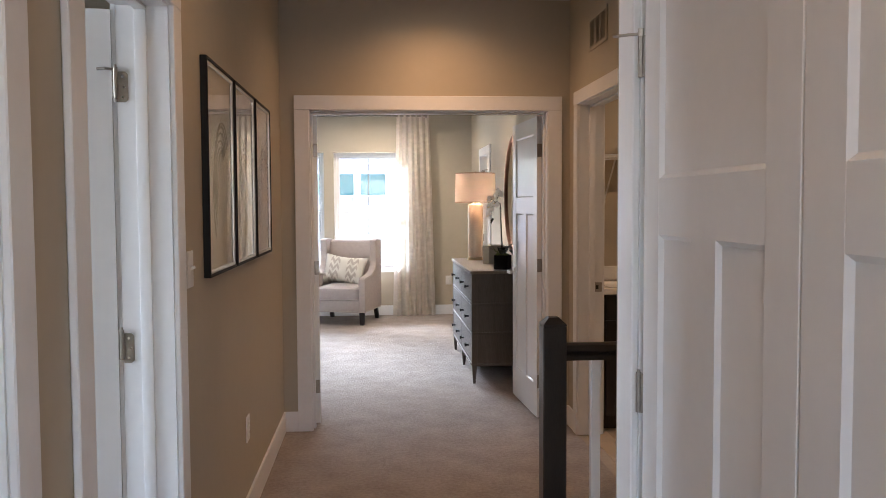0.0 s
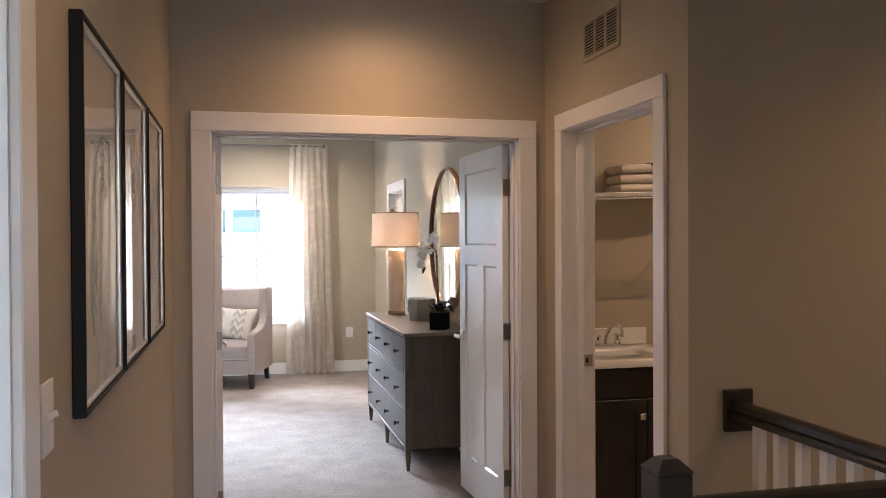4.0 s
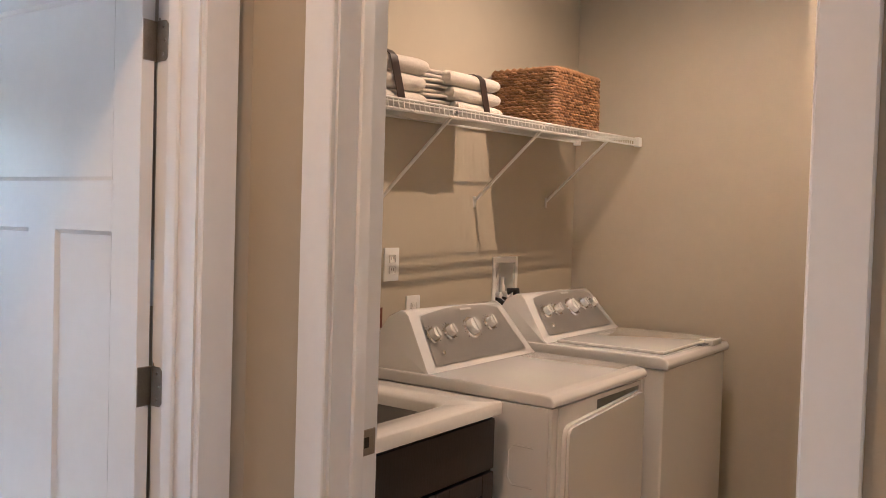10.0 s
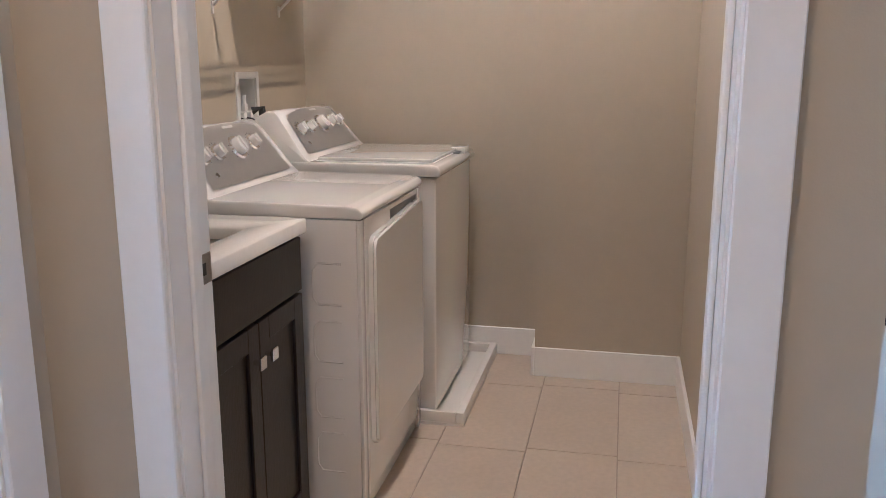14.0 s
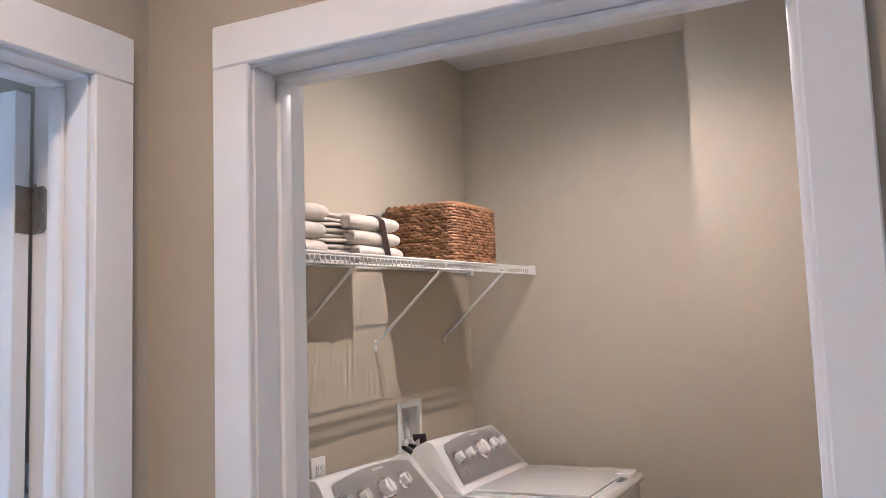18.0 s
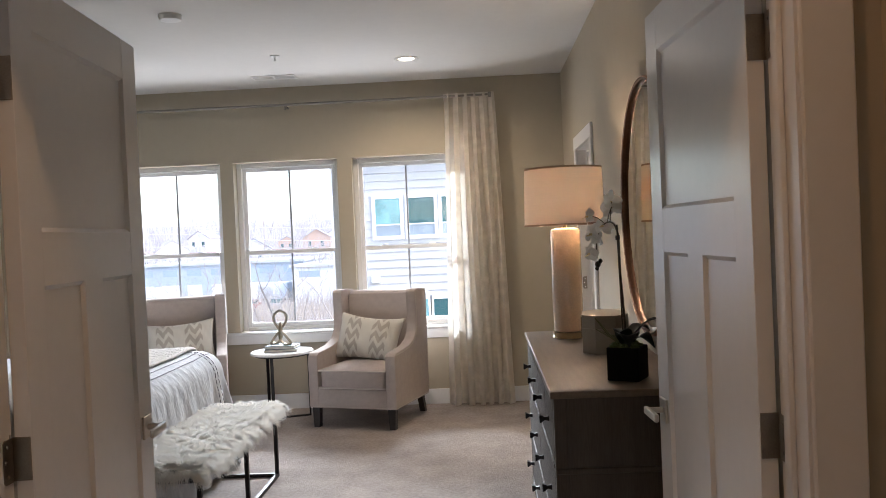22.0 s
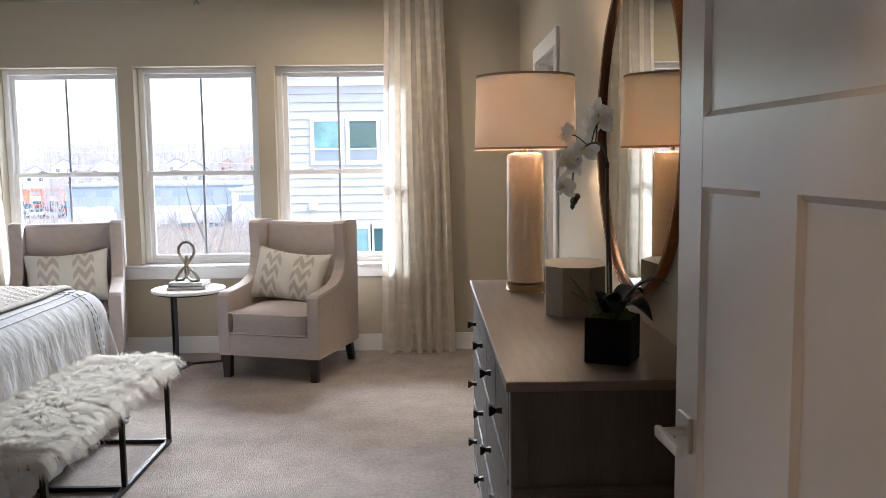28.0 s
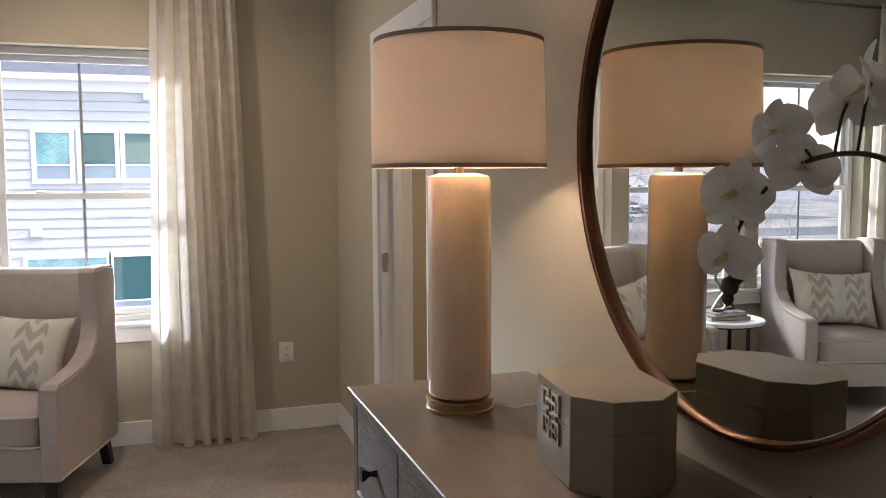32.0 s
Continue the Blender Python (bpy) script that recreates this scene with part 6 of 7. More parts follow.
def towel_stack(x0, x1, y0, y1, n, h, seed, bx, loose=0.0):
    t = thing("towel_stack", "stack of folded oatmeal towels tied with brown ribbon", "towels", SHELF, "towels on the shelf")
    rnd = random.Random(seed)
    z = 1.8545
    for k in range(n):
        dx0, dx1 = loose * (1.15 - 0.18 * k) + rnd.uniform(-0.006, 0.006), rnd.uniform(-0.012, 0.012)
        bm = box(x0 + dx0, x1 + dx1, y0 + rnd.uniform(-0.006, 0.006), y1, z, z + h - 0.001)
        bmesh.ops.subdivide_edges(bm, edges=bm.edges[:], cuts=5, use_grid_fill=True)
        cz = z + h / 2
        for v in bm.verts:
            q = (v.co.z - cz) / (h / 2)
            e = 0.7 * h * (1 - math.sqrt(max(0, 1 - (abs(q) * 0.98) ** 2)))
            if v.co.y < y0 + 0.02:
                v.co.y += e
            if v.co.x > x1 - 0.03:
                v.co.x -= e
            if v.co.x < x0 + dx0 + 0.03:
                v.co.x += e
            v.co += Vector((0, 0.005 * noise.noise(v.co * 18), 0.004 * noise.noise(v.co * 11 + Vector((seed, 0, 0)))))
        tw = part("folded_towel", bm, TOWEL, t, "folded oatmeal towel", 60)
        # darker strip along the fold, crease shade put in as colour
        part("fold", moved(box(x0 + max(dx0, 0) + 0.014, x1 - 0.016, y0 + 0.004, y0 + 0.012, cz - 0.0012, cz + 0.0012), pose(0, 0, 0)), TOWELDARK, tw)
        for j in range(3 if loose else 0):
            za = z + 0.004 + j * (h - 0.004) / 3
            end = x0 + rnd.uniform(-0.012, 0.018)
            fl = box(end, x0 + dx0 + 0.05, y0 + 0.028 + rnd.uniform(-0.006, 0.008), y1 - 0.01, za, za + h / 3 - 0.0055, 0.004)
            bmesh.ops.subdivide_edges(fl, edges=[e for e in fl.edges if e.calc_length() > 0.05], cuts=6, use_grid_fill=True)
            for v in fl.verts:
                far = max(0.0, (x0 + dx0 - v.co.x) / (loose * 1.2))
                v.co.z += 0.004 * noise.noise(v.co * 16 + Vector((0, 0, 9.0 * j))) - 0.002 * far
                v.co.y += 0.018 * far + 0.006 * noise.noise(v.co * 21)
            part("loose_fold", fl, TOWEL, tw, "loose folded towel edge", 60)
        z += h
    rb = 0.019
    band = bmesh.new()
    line = [(y0 + 0.010, 1.8560)]
    for k in range(n):
        zb = 1.8545 + k * h
        line += [(y0 - 0.005, zb + 0.3 * h), (y0 - 0.005, zb + 0.7 * h)]
    line += [(y0 + 0.012, z + 0.001), (y0 + 0.04, z + 0.0035), (y1 - 0.02, z + 0.0035)]
    rows = [[band.verts.new((bx + s * rb + 0.32 * (1.94 - zz), yy, zz)) for s in (-1, 1)] for yy, zz in line]
    for p, q in zip(rows, rows[1:]):
        band.faces.new((p[0], p[1], q[1], q[0]))
    bmesh.ops.recalc_face_normals(band, faces=band.faces[:])
    bmesh.ops.solidify(band, geom=band.faces[:], thickness=-0.002)
    part("ribbon", band, RIBBON, t, "dark brown ribbon", 60)
    return t


TOWELDARK = mat("towel_crease_shade", (0.50, 0.43, 0.35), 1.0)
towel_stack(1.455, 1.852, 0.195, 0.392, 3, 0.056, 1, 1.690)
towel_stack(1.885, 2.312, 0.195, 0.392, 3, 0.051, 2, 2.195, 0.12)


# ---- woven basket ----
def basket():
    b = thing("basket", "brown woven seagrass storage basket on the shelf", "basket", SHELF @ pose(2.745, 0.235, 1.8545))
    hx, hy, H = 0.20, 0.145, 0.222
    part("liner", join(box(-hx + 0.008, hx - 0.008, -hy + 0.008, hy - 0.008, 0.002, 0.008), box(-hx + 0.008, -hx + 0.012, -hy + 0.008, hy - 0.008, 0.008, H - 0.008), box(hx - 0.012, hx - 0.008, -hy + 0.008, hy - 0.008, 0.008, H - 0.008), box(-hx + 0.012, hx - 0.012, -hy + 0.008, -hy + 0.012, 0.008, H - 0.008), box(-hx + 0.012, hx - 0.012, hy - 0.012, hy - 0.008, 0.008, H - 0.008)), WICKERDARK, b)
    pts = loop_line(-hx, hx, -hy, hy, 0, 0.02)
    P = [Vector(p) for p in pts]
    L = [0.0]
    for i in range(len(P)):
        L.append(L[-1] + (P[(i + 1) % len(P)] - P[i]).length)
    tot = L[-1]

    def at(s):
        s %= tot
        for i in range(len(P)):
            if L[i] <= s <= L[i + 1]:
                a, c = P[i], P[(i + 1) % len(P)]
                f = (s - L[i]) / max(1e-9, L[i + 1] - L[i])
                d = (c - a).normalized()
                return a + (c - a) * f, d
        return P[0], Vector((1, 0, 0))
    rnd = random.Random(7)
    rows = 19
    for r in range(rows):
        z = 0.008 + (H - 0.016) * r / (rows - 1)
        n = 50
        bits = []
        for k in range(n):
            s = tot * (k + 0.5 * (r % 2)) / n
            p, d = at(s)
            out = Vector((d.y, -d.x, 0))
            ln = tot / n * 0.62
            bulge = 0.007 + rnd.uniform(-0.002, 0.003)
            q = [p - d * ln, p - d * ln * 0.5 + out * bulge * 0.8, p + out * bulge, p + d * ln * 0.5 + out * bulge * 0.8, p + d * ln]
            dz = rnd.uniform(-0.0012, 0.0012)
            bits.append(tube([(v.x, v.y, z + dz + 0.002 * math.sin(i * 1.57)) for i, v in enumerate(q)], 0.0060 + rnd.uniform(-0.0008, 0.0008), 6))
        part("weave", join(*bits), WICKER, b, smooth=60)
    part("rim", join(*[tube([(v.x * 1.0, v.y * 1.0, H + 0.004 * math.sin(i * 3)) for i, v in enumerate([at(tot * q / 90)[0] for q in range(90)])], 0.011, 7, True)]), WICKER, b, "braided rim", 60)
    return b


WICKERDARK = mat("dark_seagrass", (0.10, 0.045, 0.018), 0.8, var=0.3, scale=30)
basket()


# ---- washer supply box ----
wb = thing("washer_supply_box", "white recessed washer hookup box with valves and hoses", "supply box", pose(2.724, 0.405, 1.1875))
part("frame", join(box(-0.102, -0.078, -0.008, -0.0005, -0.122, 0.122, 0.002), box(0.078, 0.102, -0.008, -0.0005, -0.122, 0.122, 0.002), box(-0.078, 0.078, -0.008, -0.0005, 0.097, 0.122, 0.002), box(-0.078, 0.078, -0.008, -0.0005, -0.122, -0.097, 0.002)), PLASTIC, wb)
part("recess", join(box(-0.078, 0.078, 0.075, 0.078, -0.097, 0.097), box(-0.078, -0.075, -0.0005, 0.075, -0.097, 0.097), box(0.075, 0.078, -0.0005, 0.075, -0.097, 0.097), box(-0.075, 0.075, -0.0005, 0.075, 0.094, 0.097), box(-0.075, 0.075, -0.0005, 0.075, -0.097, -0.094)), PLASTIC, wb)
for sx in (-1, 1):
    part("valve", join(cyl(sx * 0.03, 0.03, -0.06, 0.03, 0.011, seg=12), cyl(sx * 0.03, 0.03, -0.03, -0.005, 0.016, seg=8), moved(cyl(0, 0, 0, 0.035, 0.014, seg=12), pose(sx * 0.03, 0.03, -0.045, 90))), PLASTIC, wb, "white supply valve")
    part("hose", tube([(sx * 0.03, 0.02, -0.055), (sx * 0.032, -0.03, -0.085), (sx * 0.04, -0.045, -0.15), (sx * 0.05, -0.04, -0.40)], 0.011, 8), DARK, wb, "black supply hose")
part("drain_hose", tube([(0.0, -0.02, -0.03), (0.012, -0.055, -0.02), (0.02, -0.06, -0.10), (0.02, -0.05, -0.40)], 0.016, 10), DARK, wb, "black drain hose")
part("standpipe", cyl(0.0, 0.035, -0.09, 0.07, 0.008, seg=10), PLASTIC, wb)


# ---- ceiling fittings ----
def glow(name, color, power):
    m = mat(name, (0.9, 0.88, 0.84), 0.5)
    b = m.node_tree.nodes["Principled BSDF"]
    b.inputs["Emission Color"].default_value = (*color, 1)
    b.inputs["Emission Strength"].default_value = power
    return m


GLOW = glow("lit_diffuser", (1.0, 0.85, 0.66), 3.0)


def downlight(x, y, z):
    d = thing("recessed_light", "round white recessed ceiling light, lit", "ceiling light", pose(x, y, z), "recessed lights")
    part("trim", lathe([(0.060, -0.004), (0.085, -0.010), (0.092, -0.004), (0.092, -0.0005)], 32), PLASTIC, d)
    part("diffuser", lathe([(0.0001, -0.003), (0.061, -0.003), (0.061, -0.0005)], 32), GLOW, d, "glowing diffuser")
    return d


# the two rear fittings are assumed and out of view
for cx, cy in HALL_CANS:
    downlight(cx, cy, 2.80)
downlight(-0.314, 4.85, 2.82)
# unseen fitting for the assumed lamp beyond the bedroom
downlight(1.75, 4.40, 2.80)
# fitting of the assumed stair lamp, never in view
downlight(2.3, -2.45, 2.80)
fl = thing("flush_light", "round white flush ceiling light, lit", "ceiling light", pose(LAUNDRY_LAMP[0], LAUNDRY_LAMP[1], 2.86))
part("rim", lathe([(0.13, -0.0005), (0.13, -0.02), (0.115, -0.025)], 40), PLASTIC, fl)
part("diffuser", lathe([(0.115, -0.022), (0.08, -0.05), (0.0001, -0.06)], 40), GLOW, fl, "glowing glass diffuser")


def grille(name, label, x, y, z, w, d, n, bars):
    g = thing(name, label, "vent", pose(x, y, z))
    # dark sheet stands for the shaded duct above the slats
    part("backing", box(-w / 2 + 0.012, w / 2 - 0.012, -d / 2 + 0.012, d / 2 - 0.012, -0.002, -0.0005), DARKGREY, g)
    part("frame", join(box(-w / 2, w / 2, -d / 2, -d / 2 + 0.018, -0.008, -0.0005, 0.002), box(-w / 2, w / 2, d / 2 - 0.018, d / 2, -0.008, -0.0005, 0.002), box(-w / 2, -w / 2 + 0.018, -d / 2 + 0.018, d / 2 - 0.018, -0.008, -0.0005, 0.002), box(w / 2 - 0.018, w / 2, -d / 2 + 0.018, d / 2 - 0.018, -0.008, -0.0005, 0.002)), PLASTIC, g)
    for k in range(1, bars):
        xx = -w / 2 + w * k / bars
        part("divider", box(xx - 0.007, xx + 0.007, -d / 2 + 0.018, d / 2 - 0.018, -0.0085, -0.002), PLASTIC, g)
    for k in range(n):
        yy = -d / 2 + 0.03 + (d - 0.06) * k / (n - 1)
        part("slat", moved(box(-w / 2 + 0.018, w / 2 - 0.018, -0.0035, 0.0035, -0.0006, 0.0006), pose(0, yy, -0.005, 60)), PLASTIC, g)
    return g


grille("ceiling_vent", "white ceiling supply register", -1.444, 5.30, 2.82, 0.36, 0.16, 9, 2)
grille("return_vent", "white ceiling return grille with three sections", 0.50, 2.20, 2.82, 0.42, 0.23, 10, 3)
sm = thing("smoke_detector", "round white smoke detector on the ceiling", "smoke detector", pose(-1.555, 3.31, 2.82))
part("base", lathe([(0.068, -0.0005), (0.068, -0.012)], 32), PLASTIC, sm)
part("cover", lathe([(0.068, -0.012), (0.060, -0.030), (0.03, -0.038), (0.0001, -0.038)], 32), PLASTIC, sm)
sp = thing("sprinkler_head", "small white fire sprinkler head", "sprinkler", pose(-1.243, 4.52, 2.82))
part("plate", lathe([(0.035, -0.0005), (0.033, -0.006), (0.012, -0.008)], 24), PLASTIC, sp)
part("body", cyl(0, 0, -0.035, -0.006, 0.008, 0.006, 12), PLASTIC, sp)
part("deflector", lathe([(0.0001, -0.036), (0.014, -0.036), (0.014, -0.038), (0.0001, -0.038)], 16), PLASTIC, sp)


# ---- strike plates, hinge leaves on the jambs, hinge stops ----
def strike(name, m):
    s = thing(name, "satin nickel strike plate on the door jamb", "strike plate", m)
    part("plate", box(-0.014, 0.030, -0.003, -0.0005, -0.030, 0.030, 0.001), HINGE, s)
    # dark plate painted as the shade inside the latch hole
    part("latch_hole", box(-0.008, 0.008, -0.0034, -0.0030, -0.012, 0.012), DARK, s)
    return s


strike("strike_plate", pose(1.040, -0.2725, 0.947))


def jamb_hinge(m, pin=False):
    h = thing("hinge", "satin nickel butt hinge on the door jamb", "hinge", m, "jamb hinges")
    bm = prism([(-0.022, -0.045), (0.0, -0.045), (0.0, 0.045), (-0.022, 0.045), (-0.030, 0.037), (-0.030, -0.037)], -0.0025, -0.0003, "y")
    part("plate", bm, HINGE, h, smooth=0)
    for z in (-0.03, 0.0, 0.03):
        part("screw", moved(lathe([(0.004, 0), (0.003, 0.0008), (0.0001, 0.0008)], 10), pose(-0.014 - 0.006 * (z == 0), -0.0025, z, 90)), CHROME, h)
    if pin:
        part("knuckle", cyl(0.006, -0.003, -0.045, 0.045, 0.006, seg=12), HINGE, h)
        part("stop_arm", tube([(0.006, -0.003, 0.05), (0.03, -0.02, 0.052), (0.055, -0.012, 0.052)], 0.004, 8), HINGE, h, "hinge pin door stop")
    return h


for z in (0.26, 1.057, 1.836):
    jamb_hinge(Matrix(((0, 1, 0, 0.7715), (1, 0, 0, 0.134), (0, 0, 1, z), (0, 0, 0, 1))))
    jamb_hinge(Matrix(((0, -1, 0, -0.7715), (1, 0, 0, 0.134), (0, 0, 1, z), (0, 0, 0, 1))))
    jamb_hinge(Matrix(((-1, 0, 0, LX - 0.148), (0, 1, 0, -2.9005), (0, 0, 1, z - 0.012), (0, 0, 0, 1))), z > 1.5)
jamb_hinge(pose(0.964, 4.7245, 1.073))
jamb_hinge(pose(0.964, 4.7245, 1.848), True)
cs = thing("hinge_stop", "satin nickel hinge pin stop on the closet door", "door stop", pose(0.236, -3.638, 1.845))
part("arm", tube([(0, 0, 0), (-0.02, 0.02, 0.002), (-0.05, 0.045, 0.002)], 0.0035, 8), NICKEL, cs)
part("pin", cyl(0, 0, -0.005, 0.012, 0.0065, seg=12), NICKEL, cs)


# ---- outdoors ----
SIDING = mat("pale_lap_siding", (0.47, 0.47, 0.465), 0.6, var=0.05, scale=1.2)
HOUSETRIM = mat("house_trim", (0.76, 0.77, 0.79), 0.5, var=0.03, scale=2)
ROOFING = mat("grey_shingle", (0.16, 0.165, 0.17), 0.9, var=0.25, scale=6)
# the teal of reflected sky is put into the base colour of both glasses
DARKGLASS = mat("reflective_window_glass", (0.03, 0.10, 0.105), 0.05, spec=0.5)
SKYGLASS = mat("painted_sky_glass", (0.16, 0.33, 0.34), 0.05, var=0.3, scale=3, spec=0.5)
BLIND = mat("window_lower_sash_blind", (0.25, 0.30, 0.34), 0.3, var=0.08, scale=4)
GRASS = mat("winter_ground", (0.46, 0.41, 0.36), 0.95, var=0.35, scale=0.08)
# distance haze is put into the pale colour of the woods
WOODS = mat("hazed_winter_woods", (0.40, 0.375, 0.375), 1.0, var=0.45, scale=0.06)
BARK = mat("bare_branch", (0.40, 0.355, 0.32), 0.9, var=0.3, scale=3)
ASPHALT = mat("asphalt", (0.20, 0.20, 0.205), 0.9, var=0.2, scale=0.2)
GZ = -8.0


def neighbour_house():
    h = thing("neighbour_house", "pale grey lap-sided house with white trim and reflections painted teal in the windows", "house")
    x0, x1, y, zt = -3.68, 12.0, 20.2, 3.52
    part("wall", box(x0, x1, y, y + 9, GZ, zt), SIDING, h)
    lap = 0.205
    n = int((zt - GZ) / lap)
    wins = [(-2.55, -1.91), (-1.68, -1.02), (-0.82, -0.06)]
    low = [(-2.80, -1.27), (-1.13, 0.16)]
    for k in range(n):
        z = zt - (k + 1) * lap
        if z < -4:
            continue
        segs = [(x0 + 0.14, x1)]
        part("siding_board", join(*[prism([(y - 0.034, z), (y - 0.001, z), (y - 0.001, z + lap - 0.008), (y - 0.006, z + lap - 0.008)], a, b, "x") for a, b in segs]), SIDING, h, smooth=0)
    part("corner_board", box(x0 - 0.02, x0 + 0.13, y - 0.05, y + 0.1, GZ, zt), HOUSETRIM, h)
    part("downspout", join(box(x0 + 0.14, x0 + 0.23, y - 0.11, y - 0.03, GZ, zt - 0.25), box(x0 + 0.05, x0 + 0.22, y - 0.2, y - 0.1, zt - 0.3, zt - 0.2)), HOUSETRIM, h)
    part("frieze", box(x0 - 0.02, x1, y - 0.05, y - 0.037, zt - 0.22, zt), HOUSETRIM, h)
    part("gutter", box(x0 - 0.25, x1, y - 0.36, y - 0.22, zt - 0.02, zt + 0.11, 0.02), HOUSETRIM, h)
    part("soffit", box(x0 - 0.2, x1, y - 0.22, y - 0.001, zt + 0.0, zt + 0.02), HOUSETRIM, h)
    part("roof", prism([(y - 0.28, zt + 0.10), (y + 4.5, zt + 2.2), (y + 9.3, zt + 0.10), (y + 9.3, zt + 0.02), (y - 0.22, zt + 0.02)], x0 - 0.25, x1, "x"), ROOFING, h)
    for (a, b), (lo, hi) in [(w, (1.48, 2.44)) for w in wins] + [(w, (-1.60, -0.20)) for w in low]:
        w = part("window", join(box(a - 0.09, a, y - 0.07, y - 0.004, lo - 0.1, hi + 0.1), box(b, b + 0.09, y - 0.07, y - 0.004, lo - 0.1, hi + 0.1), box(a, b, y - 0.07, y - 0.004, hi, hi + 0.1), box(a, b, y - 0.08, y - 0.004, lo - 0.1, lo), box(a, b, y - 0.065, y - 0.008, (lo + 0.36 * (hi - lo)) - 0.075, (lo + 0.36 * (hi - lo)) - 0.04)), HOUSETRIM, h)
        part("upper_pane", box(a, b, y - 0.045, y - 0.0055, (lo + 0.36 * (hi - lo)) - 0.04, hi), SKYGLASS if a < -2.4 else DARKGLASS, w, "pane with a teal reflection painted into its colour")
        part("lower_pane", box(a, b, y - 0.045, y - 0.0055, lo, (lo + 0.36 * (hi - lo)) - 0.075), BLIND, w, "pale screened pane")
    part("light_fixture", box(-0.42, -0.20, y - 0.12, y - 0.016, 3.16, 3.33, 0.02), HOUSETRIM, h)
    part("vent_cap", box(-2.72, -2.50, y - 0.13, y - 0.016, 0.28, 0.45, 0.02), HOUSETRIM, h)
    return h


neighbour_house()
gb = bmesh.new()
bmesh.ops.create_grid(gb, x_segments=40, y_segments=40, size=2500)
moved(gb, pose(0, 1500, GZ))
fixed("ground", gb, GRASS, "dull winter grass and soil", "ground")
fixed("road", join(box(-160, 60, 109, 125, GZ, GZ + 0.05), box(-140, -20, 150, 194, GZ, GZ + 0.05), box(-170, -30, 216, 234, GZ, GZ + 0.05)), ASPHALT, "grey asphalt road and parking lots", "road")


def ridge(name, y, x0, x1, base, height, seed, step, matl, label):
    bm = bmesh.new()
    n = int((x1 - x0) / step)
    rows = []
    for j in range(7):
        v = j / 6
        row = []
        for i in range(n + 1):
            x = x0 + (x1 - x0) * i / n
            h = height * (0.75 + 0.35 * noise.noise(Vector((x * 0.004, seed, 0)))) * (math.sin(v * math.pi / 2)) + height * 0.09 * noise.noise(Vector((x * 0.12, v * 5, seed))) * v + height * 0.06 * abs(noise.noise(Vector((x * 0.5, v * 9, seed + 4)))) * v
            row.append(bm.verts.new((x, y + v * 120 + 6 * noise.noise(Vector((x * 0.05, v, seed))), base + h)))
        rows.append(row)
    for a, b in zip(rows, rows[1:]):
        for i in range(n):
            bm.faces.new((a[i], a[i + 1], b[i + 1], b[i]))
    return tagged(mesh_object(name, bm, matl, 0), label, "hill", kind="structure")


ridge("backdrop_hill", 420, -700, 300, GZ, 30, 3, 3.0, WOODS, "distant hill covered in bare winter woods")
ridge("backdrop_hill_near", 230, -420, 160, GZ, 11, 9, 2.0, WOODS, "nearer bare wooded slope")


def block_building(label, x0, x1, y0, y1, h, color, bays, roofc=(0.6, 0.6, 0.62)):
    b = thing("industrial_building", label, "building")
    part("wall", box(x0, x1, y0, y1, GZ, GZ + h), mat("cladding", color, 0.7, var=0.1, scale=0.4), b)
    part("roof", box(x0 - 0.3, x1 + 0.3, y0 - 0.3, y1 + 0.3, GZ + h, GZ + h + 0.35), mat("flat_roof", roofc, 0.8, var=0.1, scale=0.3), b)
    w = (x1 - x0) / bays
    for k in range(bays):
        a = x0 + w * k + w * 0.2
        part("dock_door", box(a, a + w * 0.6, y0 - 0.06, y0 - 0.002, GZ, GZ + min(3.2, h * 0.6)), mat("dock_door_white", (0.72, 0.72, 0.72), 0.6), b)
        part("window", box(a, a + w * 0.6, y0 - 0.05, y0 - 0.002, GZ + h * 0.74, GZ + h * 0.9), mat("bay_window", (0.35, 0.42, 0.5), 0.2), b)
    return b


block_building("low blue-grey warehouse with white dock doors", -54, -27.5, 126, 146, 6.2, (0.40, 0.445, 0.49), 7, (0.50, 0.51, 0.52))
block_building("white metal-clad workshop with a flat roof", -27, -17, 116, 134, 5.6, (0.72, 0.72, 0.71), 2, (0.55, 0.55, 0.55))
block_building("long low orange-red brick building", -101, -76, 204, 214, 3.4, (0.60, 0.24, 0.13), 6, (0.52, 0.24, 0.16))
block_building("low grey metal warehouse", -72, -52, 196, 212, 4.6, (0.44, 0.47, 0.52), 5, (0.5, 0.5, 0.51))
block_building("long red-roofed building far off", -128, -60, 300, 318, 6.0, (0.58, 0.55, 0.53), 6, (0.40, 0.21, 0.15))
block_building("small white flat-roofed building", -58, -44, 236, 248, 5.0, (0.70, 0.70, 0.69), 3, (0.55, 0.55, 0.55))


def truck(x, y, rz):
    t = thing("box_truck", "white parked box truck", "truck", pose(x, y, GZ + 0.05, 0, 0, rz), "parked trucks")
    part("cargo_box", box(-2.6, 2.0, -1.15, 1.15, 0.9, 3.3, 0.06), HOUSETRIM, t)
    part("cab", rounded(box(2.05, 3.6, -1.05, 1.05, 0.6, 2.3), 0.2), HOUSETRIM, t)
    part("windscreen", box(3.59, 3.62, -0.9, 0.9, 1.45, 2.1), DARKGLASS, t)
    for wx in (-1.7, 2.9):
        for wy in (-1.0, 1.0):
            part("wheel", moved(cyl(0, 0, -0.15, 0.15, 0.45, seg=16), pose(wx, wy, 0.45, 90)), DARK, t)
    return t


tr = truck(-38, 121, 88)
